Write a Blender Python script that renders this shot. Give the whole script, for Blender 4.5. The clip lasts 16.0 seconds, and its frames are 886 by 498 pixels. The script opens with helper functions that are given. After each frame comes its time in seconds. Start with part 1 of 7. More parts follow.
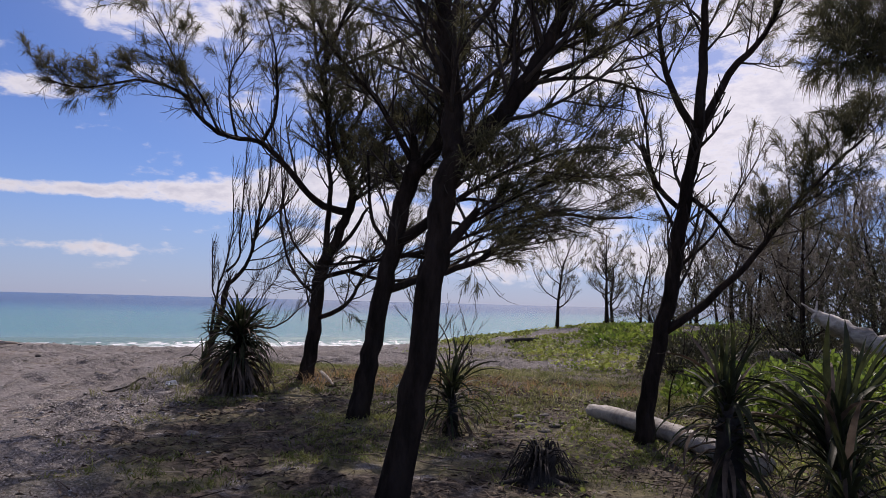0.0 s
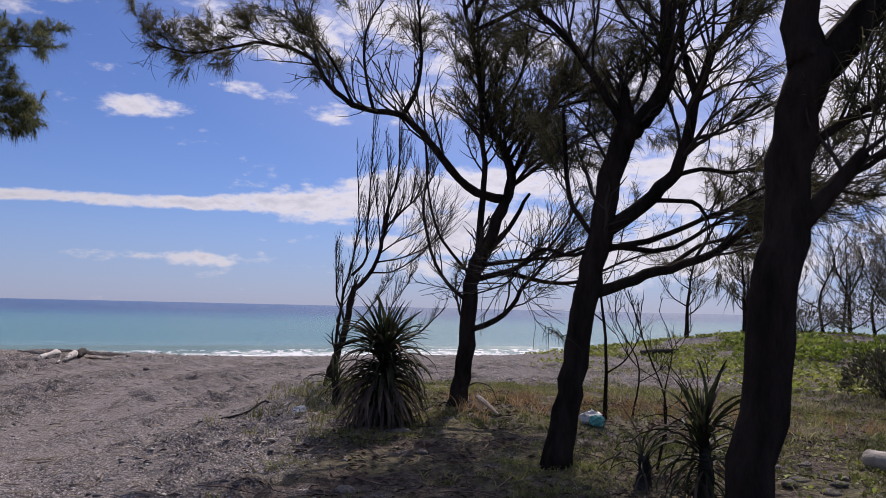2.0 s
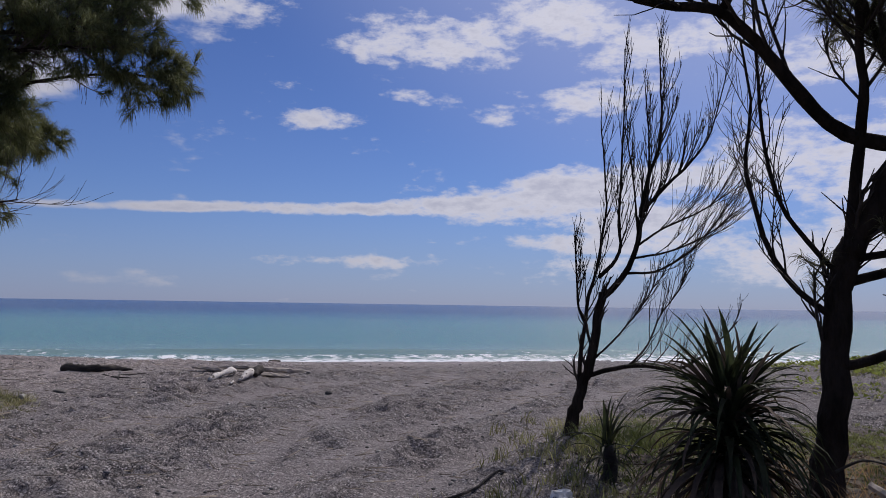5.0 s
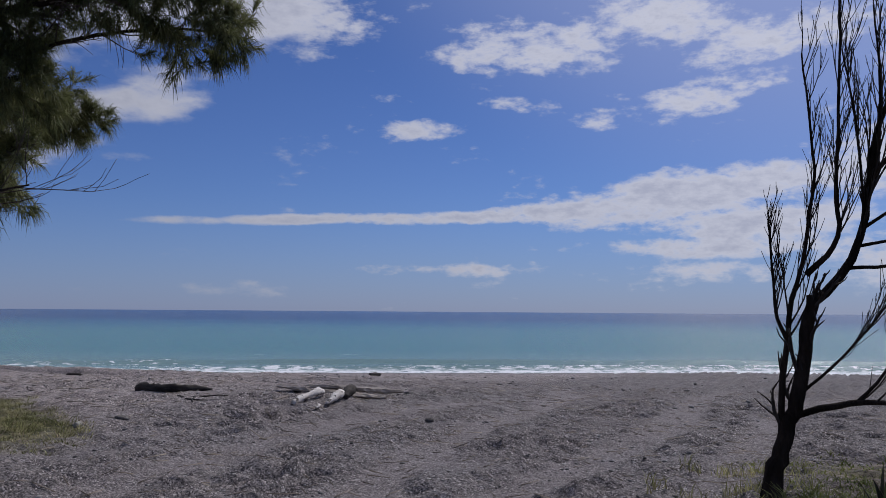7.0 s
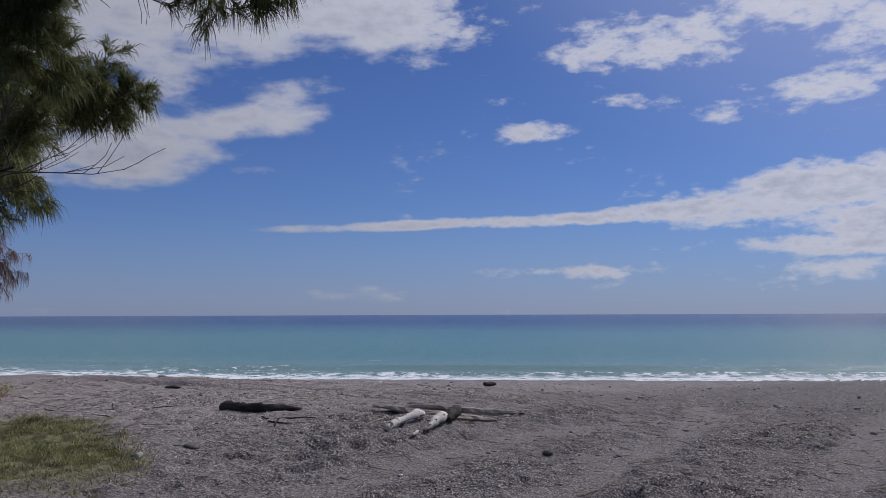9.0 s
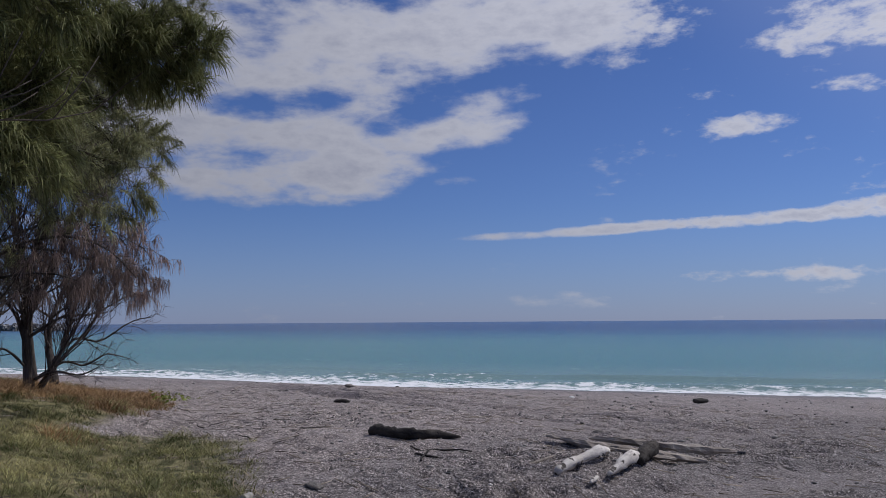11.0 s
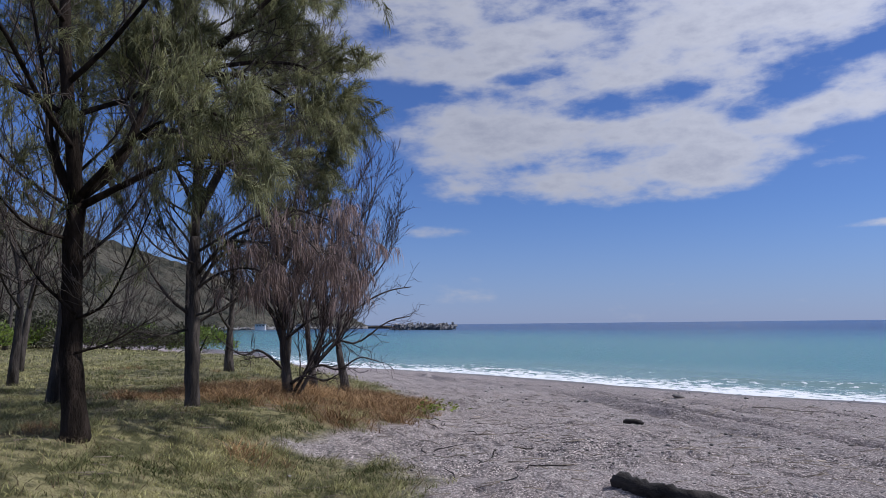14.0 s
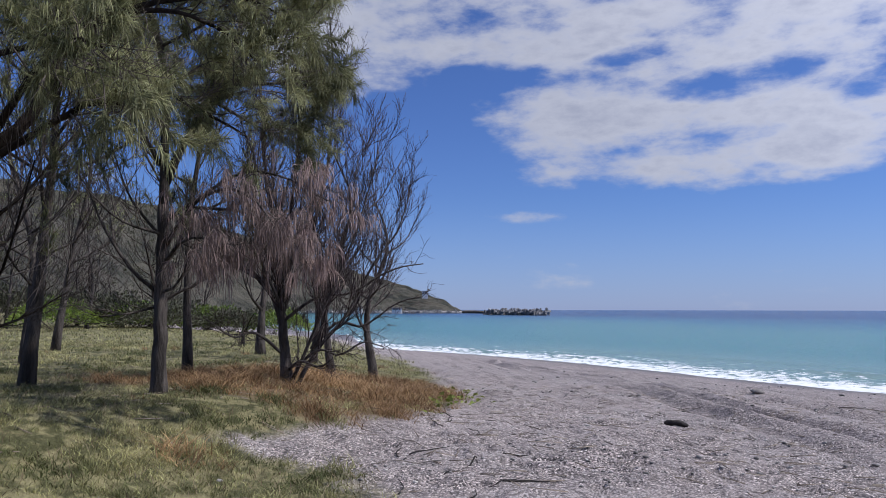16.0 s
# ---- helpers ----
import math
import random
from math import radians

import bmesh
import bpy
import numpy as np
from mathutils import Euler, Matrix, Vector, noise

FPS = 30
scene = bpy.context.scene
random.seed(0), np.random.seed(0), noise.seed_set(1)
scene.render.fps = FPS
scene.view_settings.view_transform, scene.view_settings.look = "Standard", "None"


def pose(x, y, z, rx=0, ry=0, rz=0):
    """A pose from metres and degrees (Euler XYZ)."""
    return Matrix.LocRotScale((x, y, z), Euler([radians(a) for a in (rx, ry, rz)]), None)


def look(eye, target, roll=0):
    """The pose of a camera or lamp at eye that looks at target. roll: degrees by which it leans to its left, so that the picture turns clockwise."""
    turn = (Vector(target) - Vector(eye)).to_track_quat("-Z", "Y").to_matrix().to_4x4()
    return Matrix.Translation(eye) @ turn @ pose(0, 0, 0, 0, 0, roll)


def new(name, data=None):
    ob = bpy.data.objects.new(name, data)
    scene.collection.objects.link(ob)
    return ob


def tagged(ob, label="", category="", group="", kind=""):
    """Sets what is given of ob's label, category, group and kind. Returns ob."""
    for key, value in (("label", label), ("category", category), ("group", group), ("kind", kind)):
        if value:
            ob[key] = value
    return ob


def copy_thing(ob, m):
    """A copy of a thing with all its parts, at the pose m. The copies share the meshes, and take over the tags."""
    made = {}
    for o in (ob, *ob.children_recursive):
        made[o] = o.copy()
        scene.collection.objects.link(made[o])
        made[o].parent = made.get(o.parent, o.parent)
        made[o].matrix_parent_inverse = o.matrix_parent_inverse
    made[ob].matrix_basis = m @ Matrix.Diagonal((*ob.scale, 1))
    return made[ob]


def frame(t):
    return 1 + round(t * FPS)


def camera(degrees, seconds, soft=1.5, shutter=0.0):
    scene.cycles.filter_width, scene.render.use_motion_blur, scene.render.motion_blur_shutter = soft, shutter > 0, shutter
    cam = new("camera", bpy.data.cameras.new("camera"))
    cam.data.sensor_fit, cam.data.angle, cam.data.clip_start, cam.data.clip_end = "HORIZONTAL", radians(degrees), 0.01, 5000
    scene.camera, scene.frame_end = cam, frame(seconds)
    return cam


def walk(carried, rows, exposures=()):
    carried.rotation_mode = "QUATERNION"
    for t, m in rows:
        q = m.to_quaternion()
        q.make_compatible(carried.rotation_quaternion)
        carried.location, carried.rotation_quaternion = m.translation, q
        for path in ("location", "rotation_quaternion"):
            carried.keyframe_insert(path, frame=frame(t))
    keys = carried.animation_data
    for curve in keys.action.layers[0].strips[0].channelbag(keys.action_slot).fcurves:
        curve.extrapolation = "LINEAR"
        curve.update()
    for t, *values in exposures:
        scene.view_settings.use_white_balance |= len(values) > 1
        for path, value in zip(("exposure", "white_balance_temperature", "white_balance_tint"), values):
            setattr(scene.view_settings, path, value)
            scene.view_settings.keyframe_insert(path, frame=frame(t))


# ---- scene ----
cam = camera(61.0, 16.0, 0.4)
PATH = [
    (0, (-0.249, 1.2, 1.907), (-0.188, 3.194, 2.049), 1.5),
    (0.5, (-0.506, 1.708, 1.903), (-0.451, 3.703, 2.042), 1.5),
    (1, (-0.771, 2.229, 1.907), (-0.771, 4.224, 2.043), 1.4),
    (1.5, (-1.04, 2.761, 1.887), (-1.123, 4.754, 2.031), 1.3),
    (2, (-1.32, 3.339, 1.891), (-1.492, 5.326, 2.046), 1.3),
    (2.5, (-1.539, 3.906, 1.922), (-1.805, 5.882, 2.08), 1.2),
    (3, (-1.831, 4.463, 1.927), (-2.174, 6.427, 2.087), 0.9),
    (3.5, (-2.118, 4.984, 1.929), (-2.531, 6.934, 2.09), 0.8),
    (4, (-2.395, 5.474, 1.966), (-2.874, 7.41, 2.119), 0.8),
    (6.5, (-3.572, 8.03, 2.071), (-4.361, 9.861, 2.23), 0.7),
    (7, (-3.807, 8.51, 2.058), (-4.662, 10.311, 2.223), 0.4),
    (7.5, (-3.927, 8.943, 2.088), (-4.861, 10.704, 2.26), -0.1),
    (8, (-4.152, 9.356, 2.118), (-5.144, 11.085, 2.29), -0.4),
    (10.5, (-5.319, 11.573, 2.143), (-6.722, 12.986, 2.327), -0.0),
    (11, (-5.639, 12.091, 2.167), (-7.154, 13.383, 2.359), -0.4),
    (11.5, (-5.971, 12.61, 2.174), (-7.593, 13.762, 2.375), -0.6),
    (12, (-6.343, 13.067, 2.199), (-8.058, 14.075, 2.402), -0.6),
    (12.5, (-6.684, 13.543, 2.199), (-8.483, 14.394, 2.402), -0.4),
    (13, (-6.967, 14.024, 2.177), (-8.832, 14.717, 2.384), -0.3),
    (13.5, (-7.269, 14.42, 2.165), (-9.175, 14.989, 2.374), -0.6),
    (14, (-7.575, 14.873, 2.161), (-9.513, 15.329, 2.359), -0.6),
    (14.5, (-7.884, 15.291, 2.156), (-9.841, 15.658, 2.336), -0.5),
    (15, (-8.183, 15.692, 2.139), (-10.153, 15.993, 2.304), -0.4),
    (15.5, (-8.506, 16.041, 2.123), (-10.483, 16.298, 2.277), -0.0),
    (16, (-8.847, 16.408, 2.106), (-10.83, 16.615, 2.266), 0.1),
]
EXPOSURES = [(0, 0.12, 6900, 20), (2, 0.06, 6800, 20), (4, -0.14, 6600, 18), (7, -0.47, 6150, 15), (11, -0.40, 6250, 14), (13, -0.14, 6020, 13), (14.5, 0.08, 6050, 14), (16, 0.18, 6000, 14)]
walk(cam, [(t, look(eye, target, roll)) for t, eye, target, roll in PATH], EXPOSURES)


# ---- world and sun ----
SUN_AZ, SUN_EL = 12.0, 47.0            # degrees to the right of +y, and up
SKY_STRENGTH, CLOUD_LIGHT = 0.063, 0.48


class Nodes:
    """A short way to write a node tree."""

    def __init__(self, tree):
        self.tree = tree
        tree.nodes.clear()

    def add(self, kind, **settings):
        node = self.tree.nodes.new(kind)
        for key, value in settings.items():
            if key.startswith("in_"):
                name = key[3:]
                slot = node.inputs[int(name)] if name.isdigit() else node.inputs[name.replace("_", " ")]
                if isinstance(value, bpy.types.NodeSocket):
                    self.tree.links.new(value, slot)
                else:
                    slot.default_value = value
        if "operation" in settings:
            node.operation = settings["operation"]
        if "use_clamp" in settings:
            node.use_clamp = settings["use_clamp"]
        if "data_type" in settings:
            node.data_type = settings["data_type"]
        if "blend_type" in settings:
            node.blend_type = settings["blend_type"]
        if "interpolation_type" in settings:
            node.interpolation_type = settings["interpolation_type"]
        if "attribute_name" in settings:
            node.attribute_name = settings["attribute_name"]
        return node

    def math(self, op, a, b=0.0, c=0.0, clamp=False):
        return self.add("ShaderNodeMath", operation=op, use_clamp=clamp, in_0=a, in_1=b, in_2=c).outputs[0]

    def mix(self, fac, a, b, blend="MIX"):
        node = self.add("ShaderNodeMix", data_type="RGBA", blend_type=blend)
        for slot, value in ((0, fac), (6, a), (7, b)):
            if isinstance(value, bpy.types.NodeSocket):
                self.tree.links.new(value, node.inputs[slot])
            else:
                node.inputs[slot].default_value = value
        return node.outputs[2]

    def step(self, value, low, high):
        return self.add("ShaderNodeMapRange", interpolation_type="SMOOTHSTEP", in_Value=value, in_1=low, in_2=high).outputs[0]

    def noise(self, vector, scale, detail=4.0, rough=0.55):
        return self.add("ShaderNodeTexNoise", in_Vector=vector, in_Scale=scale, in_Detail=detail, in_Roughness=rough).outputs[0]


def build_sky():
    world = bpy.data.worlds.new("sky")
    world.use_nodes = True
    n = Nodes(world.node_tree)
    sky = n.add("ShaderNodeTexSky")
    sky.sky_type, sky.sun_disc, sky.sun_elevation, sky.sun_rotation = "NISHITA", False, radians(SUN_EL), radians(SUN_AZ)
    sky.air_density, sky.dust_density, sky.ozone_density = 1.0, 0.15, 2.6
    way = n.add("ShaderNodeTexCoord").outputs["Generated"]
    xyz = n.add("ShaderNodeSeparateXYZ", in_0=way)
    az = n.math("MULTIPLY", n.math("ARCTAN2", n.math("MULTIPLY", xyz.outputs[0], -1.0), xyz.outputs[1]), 57.2958)
    el = n.math("MULTIPLY", n.math("ARCSINE", xyz.outputs[2]), 57.2958)
    flat = n.add("ShaderNodeCombineXYZ", in_0=n.math("MULTIPLY", az, 0.07), in_1=n.math("MULTIPLY", el, 0.15), in_2=0.0).outputs[0]
    rough = n.noise(n.add("ShaderNodeMapping", in_Vector=flat, in_Rotation=(0.0, 0.0, 0.3), in_Scale=(0.9, 1.0, 1.0)).outputs[0], 1.9, 5.0, 0.52)
    fine = n.noise(flat, 9.0, 6.0, 0.62)
    # clouds: azimuth to the left, elevation, half width, half height, lean (rise per degree to the right), weight
    clouds = [
        (55, 20.5, 11, 5.0, 0.10, 1.0), (66, 14.5, 14, 4.8, 0.02, 1.0), (74, 20.5, 16, 4.2, 0.0, 0.95), (60, 11.0, 11, 2.0, 0.05, 0.95),
        (40, 22.5, 10, 3.2, 0.02, 1.0), (47, 15.5, 4, 2.2, 0.2, 0.75), (70, 10.5, 8, 1.7, 0.0, 0.9),
        (38, 6.7, 11, 0.36, 0.04, 0.9), (25, 7.1, 10, 0.48, 0.02, 1.1), (14, 7.7, 8, 0.75, 0.06, 1.15), (7, 8.5, 9, 1.8, 0.10, 1.2), (2, 6.4, 8, 1.4, 0.0, 1.15), (6, 4.7, 9, 0.8, 0.0, 1.0),
        (24, 19.3, 3.4, 1.2, 0.0, 0.85), (15, 19.2, 4.2, 1.7, -0.05, 0.95), (9, 21.0, 4.5, 1.8, 0.0, 0.95), (0, 19.0, 6, 1.5, 0.12, 0.95), (5.5, 15.6, 5.5, 1.2, 0.2, 0.95),
        (13.5, 14.2, 1.8, 0.8, 0.0, 0.85), (27, 13.8, 2.8, 0.8, 0.05, 0.8), (19, 15.4, 3.0, 0.6, -0.1, 0.7), (49, 10.7, 2.6, 0.5, 0.0, 0.75),
        (25.6, 3.1, 5.0, 0.5, 0.0, 0.7), (7, 3.0, 8, 0.9, 0.0, 0.6), (41.5, 1.7, 3.5, 0.9, 0.0, 0.55), (51, 15.0, 6, 2.5, 0.0, 0.8), (78, 7.0, 4.5, 0.6, 0.0, 0.5),
        (91, 20.5, 9, 3.6, 0.05, 0.9), (-13, 17.2, 7, 2.0, 0.05, 0.95), (-25, 12.0, 11, 4.5, 0.0, 1.1), (-12, 10.0, 10, 3.0, 0.0, 0.9), (-29, 20.0, 9, 3.0, 0.0, 0.95), (-14, 4.5, 16, 2.6, 0.0, 0.8), (22, 20.0, 5, 1.5, 0.0, 0.7),
    ]
    cover = None
    for a, e, w, h, lean, weight in clouds:
        da = n.math("SUBTRACT", az, float(a))
        de = n.math("ADD", n.math("SUBTRACT", el, float(e)), n.math("MULTIPLY", da, float(lean)))
        far = n.math("ADD", n.math("POWER", n.math("MULTIPLY", da, 1 / w), 2.0), n.math("POWER", n.math("MULTIPLY", de, 1 / h), 2.0))
        blob = n.math("MULTIPLY_ADD", far, -0.5 * weight, weight)
        cover = blob if cover is None else n.math("SMOOTH_MAX", cover, blob, 0.12)
    # blue gaps in the cloud bank: the same numbers
    for a, e, w, h, lean, weight in ((62, 16.2, 6.0, 1.5, 0.10, 0.75), (80.5, 17.4, 5.0, 1.3, 0.05, 0.55), (70, 18.6, 3.5, 0.8, 0.1, 0.45), (52, 15.2, 4.0, 1.2, 0.2, 0.5), (88, 14.0, 6.0, 1.8, 0.0, 0.6)):
        da = n.math("SUBTRACT", az, float(a))
        de = n.math("ADD", n.math("SUBTRACT", el, float(e)), n.math("MULTIPLY", da, float(lean)))
        far = n.math("ADD", n.math("POWER", n.math("MULTIPLY", da, 1 / w), 2.0), n.math("POWER", n.math("MULTIPLY", de, 1 / h), 2.0))
        cover = n.math("SUBTRACT", cover, n.math("MULTIPLY", n.math("MAXIMUM", n.math("SUBTRACT", 1.0, far), 0.0), weight))
    high = n.math("MULTIPLY", n.step(el, 24.0, 40.0), 0.62)
    cover = n.math("MAXIMUM", cover, high)
    bank = n.step(az, 30.0, 42.0)
    ragged = n.math("MULTIPLY", n.math("SUBTRACT", fine, 0.5), n.math("MULTIPLY_ADD", bank, -0.95, 1.5))
    shape = n.math("ADD", n.math("MAXIMUM", n.math("MULTIPLY_ADD", bank, -0.04, cover), -0.6), n.math("ADD", n.math("MULTIPLY_ADD", rough, 2.3, -1.15), ragged))
    dense = n.step(shape, 0.26, 0.92)
    shade = n.step(n.math("ADD", shape, n.math("MULTIPLY_ADD", fine, 0.9, -0.45)), 0.55, 1.7)
    white = n.mix(shade, (0.95, 0.97, 1.05, 1), (0.68, 0.71, 0.83, 1))
    haze = n.math("MULTIPLY", n.step(el, 9.0, -1.0), 0.46)
    el_, az_ = radians(SUN_EL), radians(SUN_AZ)
    sunward = n.add("ShaderNodeVectorMath")
    sunward.operation = "DOT_PRODUCT"
    n.tree.links.new(way, sunward.inputs[0])
    sunward.inputs[1].default_value = (math.sin(az_) * math.cos(el_), math.cos(az_) * math.cos(el_), math.sin(el_))
    glare = n.math("MULTIPLY", n.step(sunward.outputs["Value"], 0.70, 1.0), 0.75)
    clear = n.mix(haze, n.mix(1.0, sky.outputs[0], (0.70, 0.88, 1.36, 1), "MULTIPLY"), (3.9, 5.0, 9.2, 1))
    blue = n.add("ShaderNodeBackground", in_Color=n.mix(glare, clear, (8.5, 9.6, 13.5, 1)), in_Strength=SKY_STRENGTH)
    bright = n.math("MULTIPLY_ADD", n.step(sunward.outputs["Value"], 0.15, 0.98), 0.80, 1.0)
    cloud = n.add("ShaderNodeBackground", in_Color=white, in_Strength=n.math("MULTIPLY", bright, CLOUD_LIGHT))
    both = n.add("ShaderNodeMixShader", in_0=n.math("MULTIPLY", dense, 0.93), in_1=blue.outputs[0], in_2=cloud.outputs[0])
    n.add("ShaderNodeOutputWorld", in_Surface=both.outputs[0])
    scene.world = world
    sun = new("sun", bpy.data.lights.new("sun", "SUN"))
    sun.data.energy, sun.data.angle, sun.data.color = 3.5, radians(0.53), (1.0, 0.95, 0.88)
    el_, az_ = radians(SUN_EL), radians(SUN_AZ)
    to_sun = Vector((math.sin(az_) * math.cos(el_), math.cos(az_) * math.cos(el_), math.sin(el_)))
    sun.matrix_world = look(tuple(to_sun * 60), (0, 0, 0))


build_sky()


# ---- materials ----
def material(name, dark, light, scale=6.0, rough=0.8, bump=0.3, bump_scale=None, depth=0.02, stretch=(1, 1, 1), spec=0.3, lets=0.0, vary=0.0, spots=None):
    """Two tones mixed by broad and fine noise, with fine relief. vary: how much each piece differs; lets: share of light let through."""
    m = bpy.data.materials.new(name)
    m.use_nodes = True
    n = Nodes(m.node_tree)
    place = n.add("ShaderNodeTexCoord").outputs["Object"]
    place = n.add("ShaderNodeMapping", in_Vector=place, in_Scale=stretch).outputs[0]
    broad, fine = n.noise(place, scale * 0.22, 3.0), n.noise(place, scale, 6.0, 0.65)
    fac = n.step(n.math("ADD", n.math("MULTIPLY", broad, 0.5), n.math("MULTIPLY", fine, 0.5)), 0.36, 0.64)
    colour = n.mix(fac, (*dark, 1), (*light, 1))
    if spots:
        colour = n.mix(n.step(n.noise(place, scale * 2.3, 2.0), 0.60, 0.66), colour, (*spots, 1))
    if vary:
        pick = n.add("ShaderNodeNewGeometry").outputs["Random Per Island"]
        own = n.add("ShaderNodeObjectInfo").outputs["Random"]
        pick = n.math("FRACT", n.math("ADD", pick, own))
        value = n.math("MULTIPLY_ADD", pick, 2 * vary, 1 - vary)
        hue = n.math("MULTIPLY_ADD", pick, 0.05 * vary, 0.5 - 0.025 * vary)
        colour = n.add("ShaderNodeHueSaturation", in_Hue=hue, in_Value=value, in_Color=colour).outputs[0]
    relief = n.add("ShaderNodeBump", in_Strength=bump, in_Distance=depth, in_Height=n.noise(place, bump_scale or scale * 3, 5.0, 0.7)).outputs[0]
    p = n.add("ShaderNodeBsdfPrincipled", in_Base_Color=colour, in_Roughness=rough, in_Normal=relief)
    p.inputs["Specular IOR Level"].default_value = spec
    out = p.outputs[0]
    if lets:
        t = n.add("ShaderNodeBsdfTranslucent", in_Color=colour)
        out = n.add("ShaderNodeMixShader", in_0=lets, in_1=out, in_2=t.outputs[0]).outputs[0]
    n.add("ShaderNodeOutputMaterial", in_Surface=out)
    return m


# near-black: the unlit side of backlit trunks is put into the bark colour
BARK_BACKLIT = material("bark", (0.014, 0.011, 0.009), (0.060, 0.046, 0.038), 9, 1.0, 1.0, 30, 0.05, (1, 1, 0.28), spec=0.08)
BARK_PALE = material("weathered_bark", (0.04, 0.035, 0.032), (0.15, 0.13, 0.117), 9, 1.0, 1.0, 30, 0.05, (1, 1, 0.25), spec=0.1)
# lighter copy of the twig colour, for meadow twigs that stand sunlit
TWIG_MID = material("meadow_twig", (0.045, 0.037, 0.032), (0.15, 0.125, 0.108), 12, 0.95, 0.4)
# twigs darkened in colour to match the backlit trunks
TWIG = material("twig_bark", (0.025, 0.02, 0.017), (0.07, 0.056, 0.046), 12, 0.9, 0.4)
TWIG_RED = material("dead_twig", (0.032, 0.024, 0.023), (0.092, 0.070, 0.066), 12, 0.9, 0.4)
# bright tone carries the sunlit look of the meadow crowns
NEEDLE = material("needles", (0.052, 0.060, 0.026), (0.39, 0.39, 0.20), 2.5, 0.6, 0.0, lets=0.45, vary=0.5)
# darker copy of these needles: backlight over the path put into the colour
NEEDLE_DIM = material("dimmed_needles", (0.055, 0.070, 0.026), (0.26, 0.27, 0.115), 2.5, 0.7, 0.0, lets=0.35, vary=0.45)
# the same needles again, with the shade of backlit crowns in their colour
NEEDLE_BACKLIT = material("backlit_needles", (0.045, 0.050, 0.026), (0.14, 0.13, 0.07), 2.5, 0.85, 0.0, lets=0.45, vary=0.4)
NEEDLE_GREY = material("thicket_needles", (0.085, 0.077, 0.066), (0.23, 0.205, 0.17), 2.5, 0.8, 0.0, lets=0.35, vary=0.4)
NEEDLE_DEAD = material("dead_needles", (0.17, 0.125, 0.112), (0.42, 0.315, 0.28), 2.5, 0.8, 0.0, lets=0.25, vary=0.3)
PANDAN = material("pandan_leaf", (0.012, 0.016, 0.009), (0.055, 0.066, 0.028), 5, 0.6, 0.2, lets=0.28, vary=0.5, spec=0.25)
PANDAN_DRY = material("dry_pandan_leaf", (0.040, 0.028, 0.021), (0.17, 0.125, 0.095), 6, 0.8, 0.3, lets=0.12, vary=0.4)
LEAF = material("broad_leaf", (0.07, 0.12, 0.018), (0.25, 0.32, 0.06), 3, 0.45, 0.1, lets=0.45, vary=0.35, spec=0.5)
VINE = material("vine_leaf", (0.11, 0.15, 0.03), (0.33, 0.36, 0.09), 3, 0.65, 0.1, lets=0.35, vary=0.45, spec=0.2)
SCRUB = material("scrub_leaf", (0.045, 0.05, 0.03), (0.13, 0.125, 0.08), 3, 0.6, 0.1, lets=0.2, vary=0.4)
GRASS = material("grass_blade", (0.075, 0.09, 0.03), (0.50, 0.46, 0.22), 3.2, 0.7, 0.0, lets=0.3, vary=0.5)
GRASS_DRY = material("dry_grass_blade", (0.15, 0.085, 0.042), (0.50, 0.33, 0.17), 2.5, 0.75, 0.0, lets=0.3, vary=0.3)
WEED = material("weed_blade", (0.07, 0.095, 0.025), (0.31, 0.32, 0.11), 3, 0.7, 0.0, lets=0.3, vary=0.4)
LITTER = material("leaf_litter", (0.045, 0.033, 0.025), (0.20, 0.15, 0.115), 3, 0.9, 0.0, vary=0.5)
STRAW = material("straw", (0.16, 0.12, 0.07), (0.38, 0.31, 0.20), 2, 0.8, 0.0, lets=0.15, vary=0.3)
STONE = material("beach_stone", (0.13, 0.125, 0.12), (0.38, 0.36, 0.34), 9, 0.8, 0.4, vary=0.6)
ROCK = material("dull_rock", (0.09, 0.083, 0.077), (0.25, 0.23, 0.21), 14, 0.85, 0.7, vary=0.4)
DRY_TWIG = material("dry_twig", (0.10, 0.08, 0.065), (0.27, 0.225, 0.18), 6, 0.85, 0.3, vary=0.5)
GREY_WOOD = material("silvered_wood", (0.20, 0.18, 0.165), (0.58, 0.545, 0.50), 9, 0.85, 1.0, 26, 0.03, (0.22, 1, 1), vary=0.1)
DRIFT = material("driftwood", (0.15, 0.125, 0.105), (0.47, 0.42, 0.365), 7, 0.85, 0.8, 30, 0.02, (0.2, 1, 1))
DRIFT_DARK = material("charred_wood", (0.018, 0.016, 0.015), (0.075, 0.065, 0.058), 8, 0.85, 0.9, 22, 0.03, (0.3, 1, 1))
DRIFT_WHITE = material("bleached_wood", (0.48, 0.44, 0.40), (0.72, 0.69, 0.64), 6, 0.8, 0.6, 22, 0.02, (0.4, 1, 1), spots=(0.06, 0.05, 0.045))
PLASTIC = material("white_plastic", (0.62, 0.62, 0.60), (0.78, 0.78, 0.76), 6, 0.4, 0.3)
TEAL = material("teal_plastic", (0.05, 0.30, 0.27), (0.12, 0.45, 0.40), 8, 0.4, 0.3)
TIN = material("dull_tin", (0.20, 0.19, 0.17), (0.40, 0.38, 0.34), 14, 0.5, 0.4)
CONCRETE = material("sea_concrete", (0.13, 0.13, 0.13), (0.30, 0.29, 0.28), 0.4, 0.85, 0.4, vary=0.35)
PAINT = material("white_wall_paint", (0.66, 0.66, 0.64), (0.78, 0.78, 0.76), 0.5, 0.7, 0.1)
ROOF = material("roof_sheet", (0.22, 0.20, 0.19), (0.34, 0.31, 0.29), 0.5, 0.7, 0.1)


